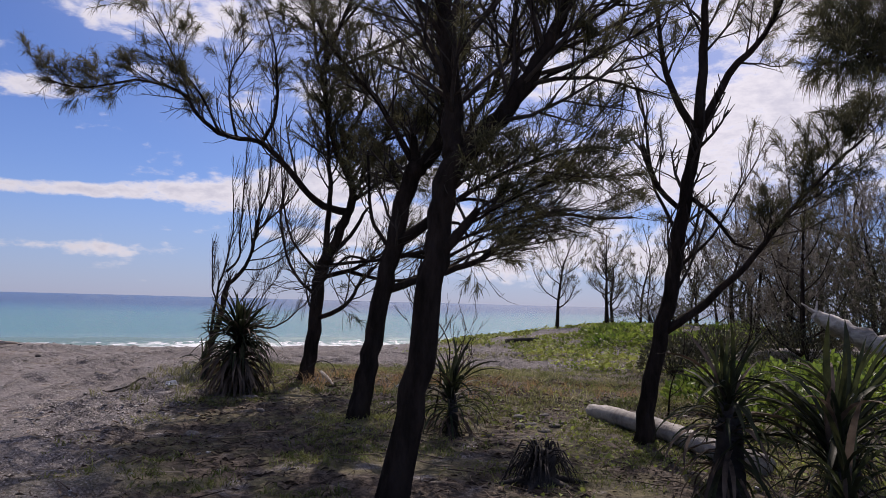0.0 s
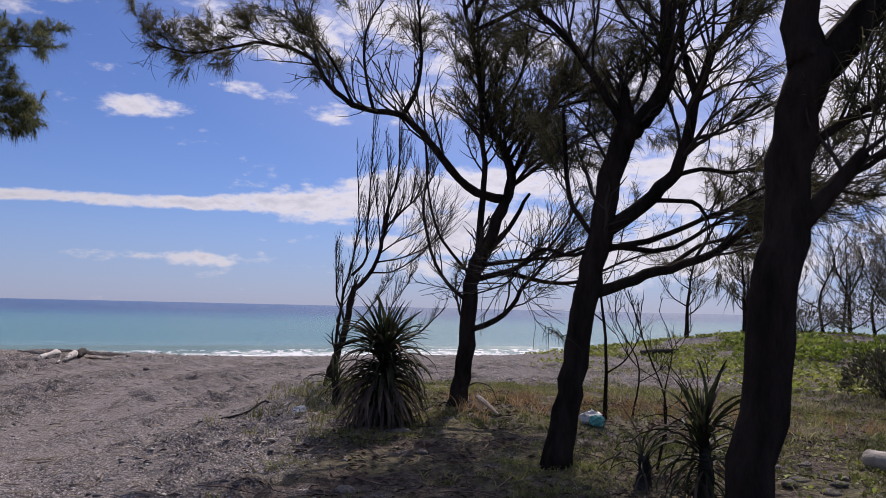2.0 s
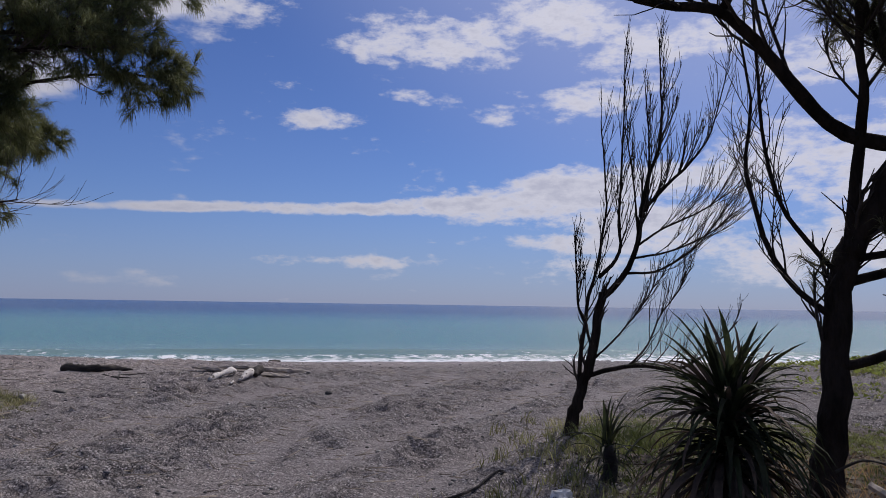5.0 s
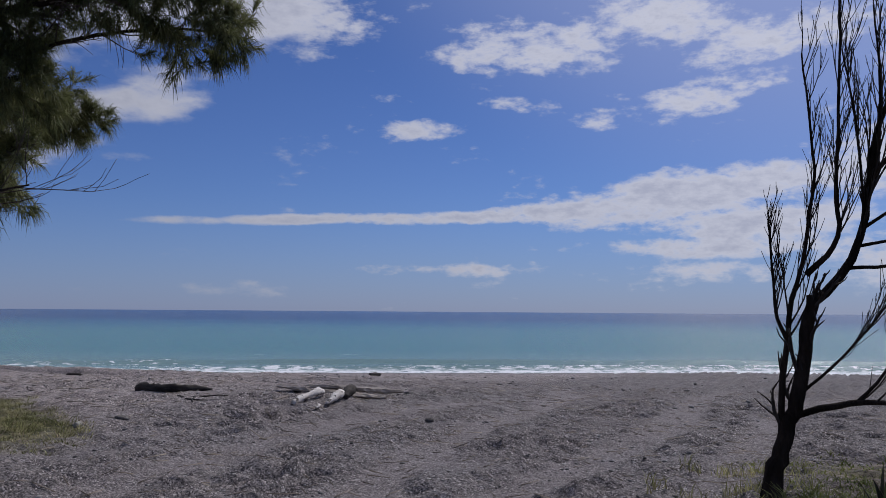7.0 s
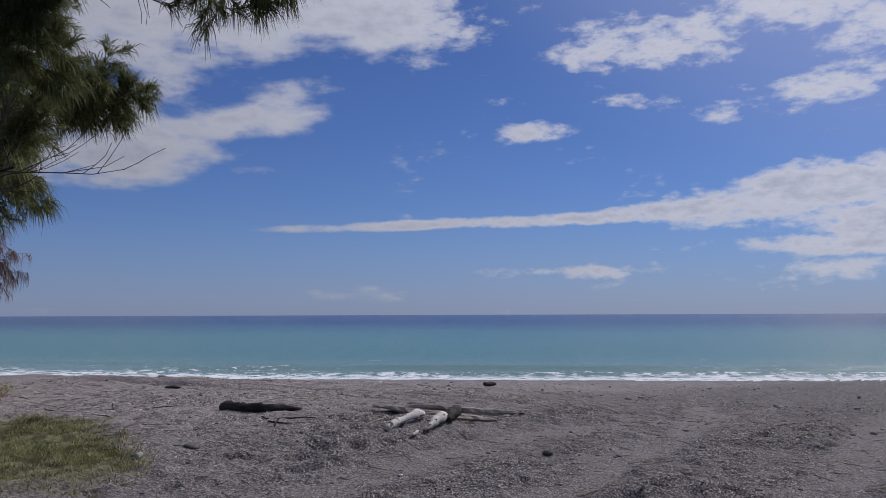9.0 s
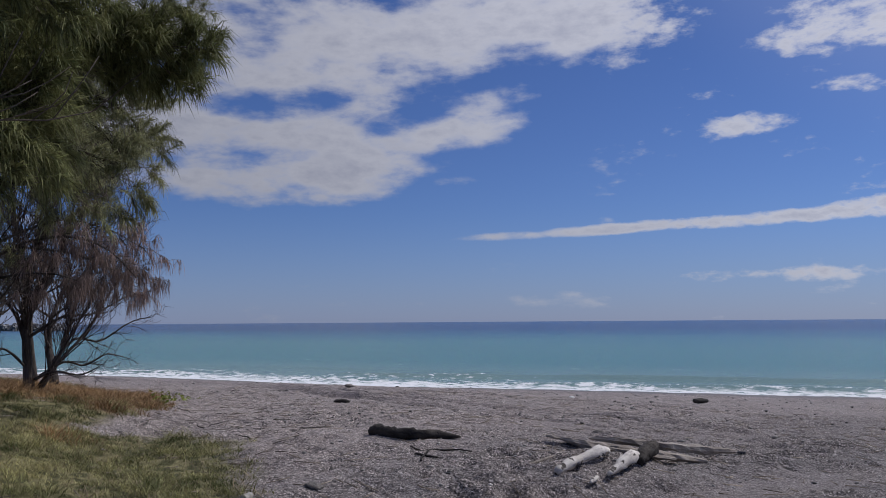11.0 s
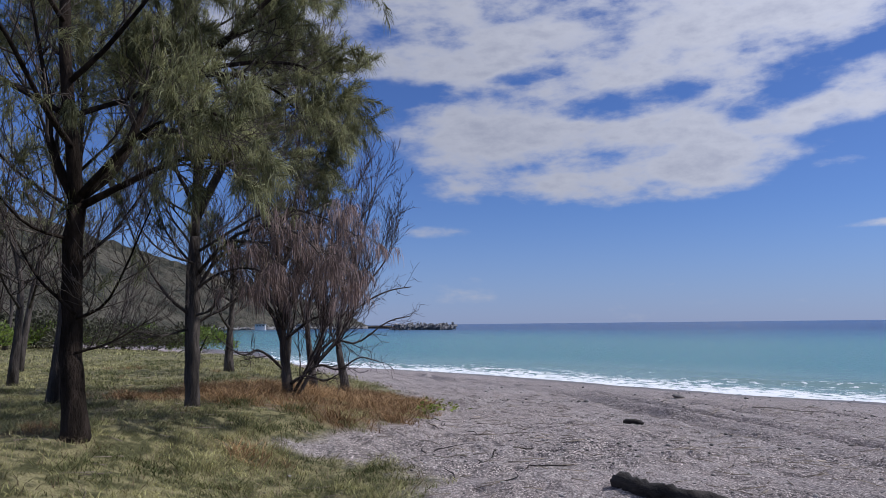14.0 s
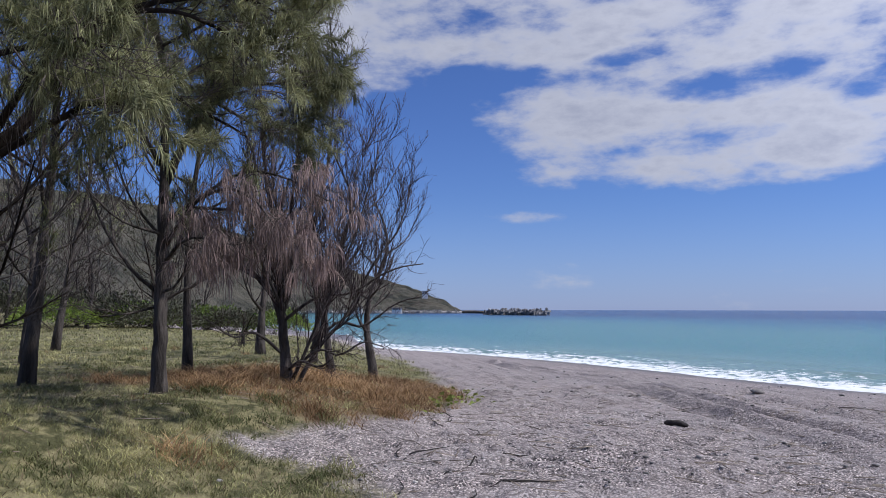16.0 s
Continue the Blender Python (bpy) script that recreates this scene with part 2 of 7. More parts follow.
# ---- mesh helpers ----
class Shape:
    """Vertices and faces that become one mesh."""

    def __init__(self):
        self.v, self.f, self.count = [], [], 0

    def put(self, v, f):
        v = np.asarray(v, float)
        self.v.append(v)
        self.f += [tuple(int(i) + self.count for i in face) for face in f]
        self.count += len(v)

    def mesh(self, name, smooth=True):
        me = bpy.data.meshes.new(name)
        me.from_pydata(np.concatenate(self.v).tolist() if self.v else [], [], self.f)
        if smooth:
            me.polygons.foreach_set("use_smooth", [True] * len(me.polygons))
        return me


def quick_mesh(name, v, f3, smooth=False):
    """A mesh of triangles from arrays."""
    me = bpy.data.meshes.new(name)
    me.vertices.add(len(v))
    me.vertices.foreach_set("co", np.asarray(v, np.float32).ravel())
    me.loops.add(3 * len(f3))
    me.loops.foreach_set("vertex_index", np.asarray(f3, np.int32).ravel())
    me.polygons.add(len(f3))
    me.polygons.foreach_set("loop_start", np.arange(0, 3 * len(f3), 3, dtype=np.int32))
    if smooth:
        me.polygons.foreach_set("use_smooth", np.ones(len(f3), bool))
    me.update(calc_edges=True)
    return me


def part(name, data, mat, parent=None, label=""):
    """Links a Shape or a mesh as one object, under a parent if one is given; world coordinates are kept."""
    me = data.mesh(name) if isinstance(data, Shape) else data
    if not me.materials:
        me.materials.append(mat)
    ob = new(name, me)
    if parent:
        ob.parent = parent
    return tagged(ob, label)


def thing(name, base, label, category, group="", kind=""):
    """An Empty at the base of a thing; its parts are children in its own coordinates."""
    ob = new(name)
    ob.empty_display_size = 0.2
    ob.location = base
    return tagged(ob, label, category, group, kind)


def curve(points, n):
    """A smooth line through the points."""
    p = np.asarray(points, float)
    if len(p) == 2:
        return p[0] + np.linspace(0, 1, n)[:, None] * (p[1] - p[0])
    q = np.vstack([2 * p[0] - p[1], p, 2 * p[-1] - p[-2]])
    out = []
    for s in np.linspace(0, len(p) - 1, n):
        i = min(int(s), len(p) - 2)
        t = s - i
        a, b, c, d = q[i:i + 4]
        out.append(0.5 * (2 * b + (c - a) * t + (2 * a - 5 * b + 4 * c - d) * t * t + (3 * b - a - 3 * c + d) * t ** 3))
    return np.array(out)


def tube(shape, line, radii, sides=6, lumps=0.0, rng=None, flat=1.0):
    """A tapered tube along a line, closed at both ends."""
    line = np.asarray(line, float)
    n = len(line)
    along = np.gradient(line, axis=0)
    along /= np.linalg.norm(along, axis=1, keepdims=True) + 1e-9
    ref = np.array([0.31, 0.22, 0.92]) if abs(along[0, 2]) < 0.8 else np.array([0.9, 0.3, 0.1])
    u = np.cross(along, ref)
    u /= np.linalg.norm(u, axis=1, keepdims=True) + 1e-9
    w = np.cross(along, u)
    turn = np.linspace(0, 2 * np.pi, sides, endpoint=False)
    r = np.asarray(radii, float)[:, None] * np.ones((n, sides))
    if lumps:
        r = r * (1 + lumps * (rng.random((n, sides)) - 0.5) * 2)
    v = line[:, None] + r[..., None] * (np.cos(turn)[None, :, None] * u[:, None] + flat * np.sin(turn)[None, :, None] * w[:, None])
    f = [(i * sides + j, i * sides + (j + 1) % sides, (i + 1) * sides + (j + 1) % sides, (i + 1) * sides + j) for i in range(n - 1) for j in range(sides)]
    f += [tuple(range(sides - 1, -1, -1)), tuple(range((n - 1) * sides, n * sides))]
    shape.put(v.reshape(-1, 3), f)


def lattice(x, y, seed):
    return np.mod(np.sin(x * 127.1 + y * 311.7 + seed * 74.7) * 43758.5453, 1.0)


def vnoise(x, y, seed=0):
    """Smooth noise from 0 to 1, of one metre's grain."""
    xi, yi = np.floor(x), np.floor(y)
    u, w = x - xi, y - yi
    u, w = u * u * (3 - 2 * u), w * w * (3 - 2 * w)
    a, b = lattice(xi, yi, seed), lattice(xi + 1, yi, seed)
    c, d = lattice(xi, yi + 1, seed), lattice(xi + 1, yi + 1, seed)
    return (a * (1 - u) + b * u) * (1 - w) + (c * (1 - u) + d * u) * w


def fbm(x, y, seed=0, octaves=4):
    out, size = 0.0, 0.5
    for k in range(octaves):
        out = out + size * vnoise(x * 2 ** k, y * 2 ** k, seed + k)
        size /= 2
    return out


def smooth(x, low, high):
    t = np.clip((x - low) / (high - low), 0, 1)
    return t * t * (3 - 2 * t)


# ---- the lie of the land: a runs along the shore, c out to sea ----
SEA = -1.8


def shore_axes(x, y):
    return 0.878 * x + 0.478 * y, -0.478 * x + 0.878 * y


def shore_line(a):
    u = np.maximum(0.0, -a - 55.0)
    return 57.0 + 0.235 * (np.sqrt(u * u + 1600.0) - 40.0) + 1.2 * np.sin(a * 0.11) * smooth(np.abs(a), 0, 30)


def turf_edge(x):
    return np.interp(-x, [11, 12, 14, 15, 16, 16.9, 17.6, 18.7, 20, 21.5, 26], [14.6, 15.3, 16.0, 16.4, 16.3, 15.0, 15.7, 16.7, 17.4, 18.0, 18.0]) + 0.35


def grass_edge(x):
    return 15.6 + 2.2 * smooth(-x, 15.0, 19.0)


def meadow(x, y):
    """How far inside the meadow by the left-hand trees, from 0 to 1."""
    wob = 1.1 * (fbm(x * 0.7, y * 0.7, 31) - 0.47)
    frayed = 0.7 * (fbm(x * 2.0, y * 2.0, 35) - 0.47)
    a, c = shore_axes(x, y)
    return smooth(turf_edge(x) - y + frayed, 0.0, 0.7) * smooth(shore_line(a) - c, 18, 27) * smooth(-x - 0.25 * (15.5 - y) + wob, 10.8, 12.5)


def churn(x, y):
    """How trodden the sand is, from 0 on the smooth wheel tracks to 1."""
    out = 0.55 + 0.45 * smooth(fbm(x * 0.55, y * 0.55, 19), 0.28, 0.50)
    for foot, run, wide in ((-6.1, 0.06, 0.38), (-7.6, -0.16, 0.36), (-9.5, 0.10, 0.4), (-4.7, 0.14, 0.34)):
        off = (x - foot) - run * (y - 17.0) - 0.3 * np.sin(y * 0.4 + foot)
        out = out * (1 - 0.9 * np.exp(-(off / wide) ** 4) * smooth(y, 8, 10) * smooth(-y, -32, -28))
    return out


def footprints(x, y):
    """Overlapping oval pits with soft rims, as feet leave them in loose sand."""
    out, g = 0.0, 0.46
    xi, yi = np.floor(x / g), np.floor(y / g)
    for dx in (-1, 0, 1):
        for dy in (-1, 0, 1):
            i, j = xi + dx, yi + dy
            px, py = x - (i + 0.15 + 0.7 * lattice(i, j, 1)) * g, y - (j + 0.15 + 0.7 * lattice(i, j, 2)) * g
            turn, size = 3.14 * lattice(i, j, 3), 0.7 + 0.7 * lattice(i, j, 4)
            c, s = np.cos(turn), np.sin(turn)
            r = np.sqrt(((px * c + py * s) / (0.18 * size)) ** 2 + ((py * c - px * s) / (0.115 * size)) ** 2)
            deep = (0.025 + 0.05 * lattice(i, j, 5)) * (lattice(i, j, 6) < 0.8)
            out = out + deep * (0.45 * np.exp(-((r - 1.45) / 0.35) ** 2) - 1 + smooth(r, 0.55, 1.15))
    return out


def land(x, y, fine=True):
    x, y = np.asarray(x, float), np.asarray(y, float)
    a, c = shore_axes(x, y)
    crest = 25.0 - 0.35 * np.clip(a, -12, 12)
    u = (c - crest) / (shore_line(a) - crest)
    z = 0.5 - 2.3 * ((u + np.sqrt(u * u + 0.012)) / 2)
    z = z + 0.60 * smooth(grass_edge(x) - y, 0.0, 3.6) * smooth(-x, 11.0, 15.5)
    z = z + 0.10 * smooth(-x, 9.0, 12.5) * smooth(y, 14.0, 17.5) * (1 - smooth(y, 23.0, 36.0)) * (1 - 0.5 * smooth(-x, 22.0, 45.0))
    z = z + 1.02 * np.exp(-((x - 9.4) / 7.3) ** 2 - ((y - 33) / 9.5) ** 2)
    z = z + 0.22 * np.exp(-((x + 1.5) / 3.5) ** 2 - ((y - 13) / 4.0) ** 2)
    z = z + 0.09 * np.exp(-((x + 3.7) / 1.0) ** 2 - ((y - 14.6) / 1.2) ** 2)
    z = z - 0.13 * np.exp(-((x + 6.3) / 2.2) ** 2 - ((y - 12) / 5.0) ** 2)
    z = z + 0.19 * np.exp(-((x + 14) / 6.5) ** 2 - ((y - 19) / 3.6) ** 2)
    z = z + -0.08 * np.exp(-((c - crest) / 5.0) ** 2) * smooth(a, -14.0, -5.0)
    z = np.maximum(z, -9.0)
    if fine:
        z = z + 0.09 * (fbm(x * 0.55, y * 0.55, 3) - 0.47) + (0.05 * (fbm(x * 1.1, y * 1.1, 8, 2) - 0.375) + (0.20 * (fbm(x * 2.7, y * 2.7, 9, 2) - 0.375) + 1.5 * footprints(x, y)) * churn(x, y) * (1 - 0.5 * smooth(-x, 9.5, 14.0))) * smooth(c, 2, 6) * (1 - 0.7 * copse(x, y)) * (1 - 0.7 * meadow(x, y)) * (1 - 0.6 * smooth(-x, 14, 18) * smooth(y, 20.5, 22.5))
        for line, wide, deep in ((36.0, 0.5, 0.10), (41.0, 0.5, 0.08)):
            off = c - line - 0.5 * np.sin(a * 0.15) - 0.3 * np.sin(a * 0.5)
            z = z - deep * np.exp(-(off / wide) ** 2) + 0.4 * deep * np.exp(-((np.abs(off) - 2 * wide) / wide) ** 2)
        z = z - 0.06 * (1 - churn(x, y)) * smooth(c, 8, 14) * (1 - meadow(x, y))
        for line, wide, deep in ((23.45, 0.25, 0.17), (22.2, 0.22, 0.08), (27.9, 0.30, 0.15), (25.6, 0.24, 0.10), (26.3, 0.22, 0.07)):
            off = y - line - 0.28 * np.sin(x * 0.31 + line) - 0.12 * np.sin(x * 0.9)
            z = z + smooth(-x, 9, 15) * smooth(x, -62, -45) * (0.55 * deep * np.exp(-((np.abs(off) - 2 * wide) / wide) ** 2) - deep * np.exp(-(off / wide) ** 2))
    return z


def ground_z(x, y):
    return float(land(np.array([x]), np.array([y]))[0])


def graded(low, high, fine, reach, grow=1.16):
    """Even steps from low to high, and wider and wider ones out to the reach."""
    mid = list(np.arange(low, high + fine / 2, fine))
    up, step = [], fine
    while (up[-1] if up else high) < reach[1]:
        step *= grow
        up.append((up[-1] if up else mid[-1]) + step)
    down, step = [], fine
    while (down[-1] if down else low) > reach[0]:
        step *= grow
        down.append((down[-1] if down else low) - step)
    return np.array(down[::-1] + mid + up)


def grid_mesh(name, xs, ys):
    gx, gy = np.meshgrid(xs, ys)
    n, m = len(xs), len(ys)
    i = (np.arange(m - 1)[:, None] * n + np.arange(n - 1)[None]).ravel()
    tris = np.concatenate([np.stack([i, i + 1, i + n + 1], 1), np.stack([i, i + n + 1, i + n], 1)])
    return gx.ravel(), gy.ravel(), tris


def float_layer(me, name, values):
    me.attributes.new(name, "FLOAT", "POINT").data.foreach_set("value", np.asarray(values, np.float32))


def dry_patch(x, y):
    """The red-brown grass round the clump of dead trees."""
    return smooth(fbm(x * 0.8, y * 0.8, 51) + 0.62 * np.exp(-((x + 20.6) / 3.7) ** 2 - ((y - 15.9) / 2.6) ** 2), 0.62, 0.86)


def copse(x, y):
    """Thin grass under the trees at the start, from 0 to 1."""
    wob = 1.6 * (fbm(x * 0.8, y * 0.8, 41) - 0.47)
    path = x + 3.6 + 0.10 * (y - 10) + wob
    return smooth(path, -0.2, 1.1) * smooth(-y - wob, -18.5, -16.5) * smooth(y, 2, 4)


def build_ground():
    xs, ys = graded(-21, 2, 0.075, (-1500, 900), 1.09), graded(5, 24, 0.075, (-900, 1500), 1.09)
    x, y, tris = grid_mesh("ground", xs, ys)
    z = land(x, y)
    me = quick_mesh("ground", np.stack([x, y, z], 1), tris, True)
    a, c = shore_axes(x, y)
    float_layer(me, "meadow", np.maximum(meadow(x, y), smooth(-c - 0.15 * a, -9, -4) * smooth(-x, 18, 24)))
    float_layer(me, "copse", copse(x, y))
    float_layer(me, "dry", dry_patch(x, y))
    float_layer(me, "churn", churn(x, y))
    float_layer(me, "pale", smooth(-x + 3.0 * (fbm(x * 0.3, y * 0.3, 15) - 0.47), 9.5, 16.0))
    float_layer(me, "wet", smooth(c - shore_line(a) + 2.5 * (fbm(a * 0.08, c * 0.02, 5) - 0.47), -6.5, -2.0))
    m = bpy.data.materials.new("beach_ground")
    m.use_nodes = True
    n = Nodes(m.node_tree)
    place = n.add("ShaderNodeNewGeometry").outputs["Position"]
    layer = lambda key: n.add("ShaderNodeAttribute", attribute_name=key).outputs["Fac"]  # noqa: E731
    grain, gravel, broad = n.noise(place, 55.0, 4.0, 0.7), n.noise(place, 13.0, 5.0, 0.7), n.noise(place, 0.45, 4.0)
    cells = n.add("ShaderNodeTexVoronoi", in_Vector=place, in_Scale=40.0)
    sand = n.mix(n.step(grain, 0.43, 0.57), (0.085, 0.076, 0.073, 1), (0.400, 0.355, 0.338, 1))
    sand = n.mix(n.math("MULTIPLY", n.step(gravel, 0.46, 0.62), 0.68), sand, (0.084, 0.078, 0.076, 1))
    specks = n.add("ShaderNodeTexVoronoi", in_Vector=place, in_Scale=70.0)
    speck = n.add("ShaderNodeSeparateColor", in_0=specks.outputs["Color"])
    sand = n.mix(n.step(speck.outputs[1], 0.80, 0.84), sand, (0.045, 0.042, 0.043, 1))
    sand = n.mix(n.step(speck.outputs[2], 0.90, 0.93), sand, (0.60, 0.56, 0.54, 1))
    pebble = n.mix(n.add("ShaderNodeSeparateColor", in_0=cells.outputs["Color"]).outputs[0], (0.055, 0.053, 0.055, 1), (0.48, 0.45, 0.44, 1))
    sand = n.mix(n.math("MULTIPLY", n.step(n.noise(place, 0.9, 4.0), 0.46, 0.62), n.step(cells.outputs["Distance"], 0.55, 0.42)), sand, pebble)
    sand = n.mix(n.math("MULTIPLY", n.step(broad, 0.35, 0.65), 0.3), sand, (0.27, 0.236, 0.228, 1))
    sand = n.mix(n.step(layer("churn"), 0.75, 0.1), n.mix(1.0, sand, (0.92, 0.92, 0.92, 1), "MULTIPLY"), n.mix(0.2, n.mix(1.0, sand, (1.13, 1.12, 1.11, 1), "MULTIPLY"), (0.225, 0.198, 0.192, 1)))
    sand = n.mix(layer("pale"), sand, n.mix(1.0, sand, (1.45, 1.41, 1.38, 1), "MULTIPLY"))
    soil = n.mix(n.step(gravel, 0.38, 0.62), (0.040, 0.030, 0.024, 1), (0.15, 0.116, 0.092, 1))
    mossy = n.mix(n.step(n.noise(place, 5.0, 5.0), 0.4, 0.6), (0.08, 0.08, 0.035, 1), (0.26, 0.235, 0.12, 1))
    russet = n.mix(n.step(grain, 0.35, 0.65), (0.10, 0.068, 0.038, 1), (0.26, 0.185, 0.105, 1))
    turf = n.mix(layer("dry"), mossy, russet)
    under = n.mix(n.step(n.noise(place, 1.3, 5.0), 0.44, 0.56), soil, n.mix(0.55, soil, mossy))
    colour = n.mix(n.math("MULTIPLY", layer("copse"), n.step(n.noise(place, 2.2, 4.0), 0.28, 0.46)), sand, under)
    colour = n.mix(layer("meadow"), colour, turf)
    wet = layer("wet")
    colour = n.mix(n.math("MULTIPLY", wet, 0.6), colour, (0.055, 0.05, 0.048, 1))
    steps = n.noise(place, 3.2, 3.0, 0.6)
    height = n.math("ADD", n.math("MULTIPLY", n.math("MULTIPLY", steps, 2.0), n.math("MULTIPLY_ADD", layer("churn"), 0.85, 0.15)), n.math("ADD", n.math("MULTIPLY", gravel, 0.6), n.math("MULTIPLY", grain, 0.10)))
    relief = n.add("ShaderNodeBump", in_Strength=1.0, in_Distance=n.math("MULTIPLY_ADD", layer("pale"), -0.025, 0.085), in_Height=height).outputs[0]
    p = n.add("ShaderNodeBsdfPrincipled", in_Base_Color=colour, in_Roughness=n.math("MULTIPLY_ADD", wet, -0.45, 0.9), in_Normal=relief)
    p.inputs["Specular IOR Level"].default_value = 0.2
    p.inputs["Diffuse Roughness"].default_value = 0.35
    n.add("ShaderNodeOutputMaterial", in_Surface=p.outputs[0])
    tagged(part("ground", me, m), "grey-brown gravelly sand beach with footprints and patches of turf", "ground", kind="structure")


build_ground()


def build_sea():
    along = graded(-170, 60, 1.0, (-5200, 3600), 1.13)
    out = np.concatenate([np.arange(-4, 16, 0.25), 16 * 1.07 ** np.arange(0, 86)])
    a, d, tris = grid_mesh("sea", along, out)
    c = d + shore_line(a)
    c = np.where(d > 15, d + shore_line(a) * np.exp(-(d - 15) / 300) + 57 * (1 - np.exp(-(d - 15) / 300)), c)
    x, y = 0.878 * a - 0.478 * c, 0.478 * a + 0.878 * c
    wave = 0.0
    for spot, tall, wide, seed in ((3.6, 0.28, 1.1, 3), (8.5, 0.30, 1.2, 8), (13.5, 0.10, 1.5, 5)):
        line = spot + 2.6 * (fbm(a * 0.05, a * 0, seed) - 0.47)
        wave = wave + tall * smooth(fbm(a * 0.06, a * 0 + 7, seed + 20), 0.32, 0.62) * np.exp(-((d - line) / wide) ** 2)
    z = SEA + wave + 0.06 * (fbm(a * 0.5, d * 0.8, 12) - 0.47) * smooth(d, 0, 3) - 0.03 * smooth(-d, 0, 3)
    me = quick_mesh("sea", np.stack([x, y, z], 1), tris[:, ::1], True)
    float_layer(me, "offshore", d)
    float_layer(me, "along", a)
    m = bpy.data.materials.new("sea_water")
    m.use_nodes = True
    n = Nodes(m.node_tree)
    place = n.add("ShaderNodeNewGeometry").outputs["Position"]
    off = n.add("ShaderNodeAttribute", attribute_name="offshore").outputs["Fac"]
    al = n.add("ShaderNodeAttribute", attribute_name="along").outputs["Fac"]
    uv = n.add("ShaderNodeCombineXYZ", in_0=n.math("MULTIPLY", al, 0.25), in_1=off, in_2=0.0).outputs[0]
    broad = n.noise(n.add("ShaderNodeMapping", in_Vector=uv, in_Scale=(0.05, 0.02, 1)).outputs[0], 1.0, 4.0)
    drift = n.math("MULTIPLY_ADD", broad, 160.0, -80.0)
    colour = n.mix(n.step(off, 2.0, 30.0), (0.185, 0.285, 0.265, 1), (0.085, 0.218, 0.212, 1))
    colour = n.mix(n.step(n.math("ADD", off, drift), 60.0, 200.0), colour, (0.040, 0.135, 0.195, 1))
    colour = n.mix(n.step(n.math("ADD", off, drift), 130.0, 330.0), colour, (0.016, 0.045, 0.125, 1))
    lace = n.noise(n.add("ShaderNodeMapping", in_Vector=uv, in_Scale=(2.6, 1.0, 1)).outputs[0], 1.7, 8.0, 0.74)
    edge = n.noise(n.add("ShaderNodeMapping", in_Vector=uv, in_Scale=(0.5, 0.2, 1)).outputs[0], 1.0, 5.0, 0.6)
    width = n.math("MULTIPLY_ADD", edge, 17.0, -3.0)
    inside = n.math("SUBTRACT", n.math("SUBTRACT", width, n.math("MULTIPLY", n.step(al, -25.0, -6.0), 2.4)), off)
    foam = n.step(n.math("ADD", n.math("MULTIPLY", inside, 0.17), n.math("MULTIPLY_ADD", lace, 7.5, -3.9)), 0.05, 0.5)
    foam = n.math("MAXIMUM", foam, n.math("MULTIPLY", n.step(off, 2.4, 0.8), n.step(lace, 0.40, 0.50)))
    streak = n.math("MULTIPLY", n.step(n.noise(n.add("ShaderNodeMapping", in_Vector=uv, in_Scale=(0.8, 1.6, 1)).outputs[0], 1.0, 5.0, 0.65), 0.66, 0.72), n.step(off, 34.0, 12.0))
    foam = n.math("MAXIMUM", foam, n.math("MULTIPLY", streak, 0.7))
    colour = n.mix(foam, colour, (0.82, 0.84, 0.85, 1))
    ripples = n.math("ADD", n.noise(n.add("ShaderNodeMapping", in_Vector=uv, in_Scale=(3.2, 1.1, 1)).outputs[0], 1.0, 5.0, 0.6), n.math("MULTIPLY", lace, 0.3))
    relief = n.add("ShaderNodeBump", in_Strength=0.7, in_Distance=0.35, in_Height=ripples).outputs[0]
    p = n.add("ShaderNodeBsdfPrincipled", in_Base_Color=colour, in_Roughness=n.math("MULTIPLY_ADD", foam, 0.6, 0.2), in_Normal=relief, in_IOR=1.33)
    p.inputs["Specular IOR Level"].default_value = 0.18
    n.add("ShaderNodeOutputMaterial", in_Surface=p.outputs[0])
    tagged(part("sea", me, m), "turquoise sea darkening to blue with white surf", "water", kind="structure")


build_sea()


# ---- trees ----
def unit(v):
    v = np.asarray(v, float)
    return v / (np.linalg.norm(v) + 1e-9)


def side_way(along, rng, spread, up):
    """A way that leaves a line at the given spread, lifted by up."""
    s = rng.normal(size=3)
    s -= along * (s @ along)
    return unit(along * math.cos(spread) + unit(s) * math.sin(spread) + np.array([0, 0, up]))


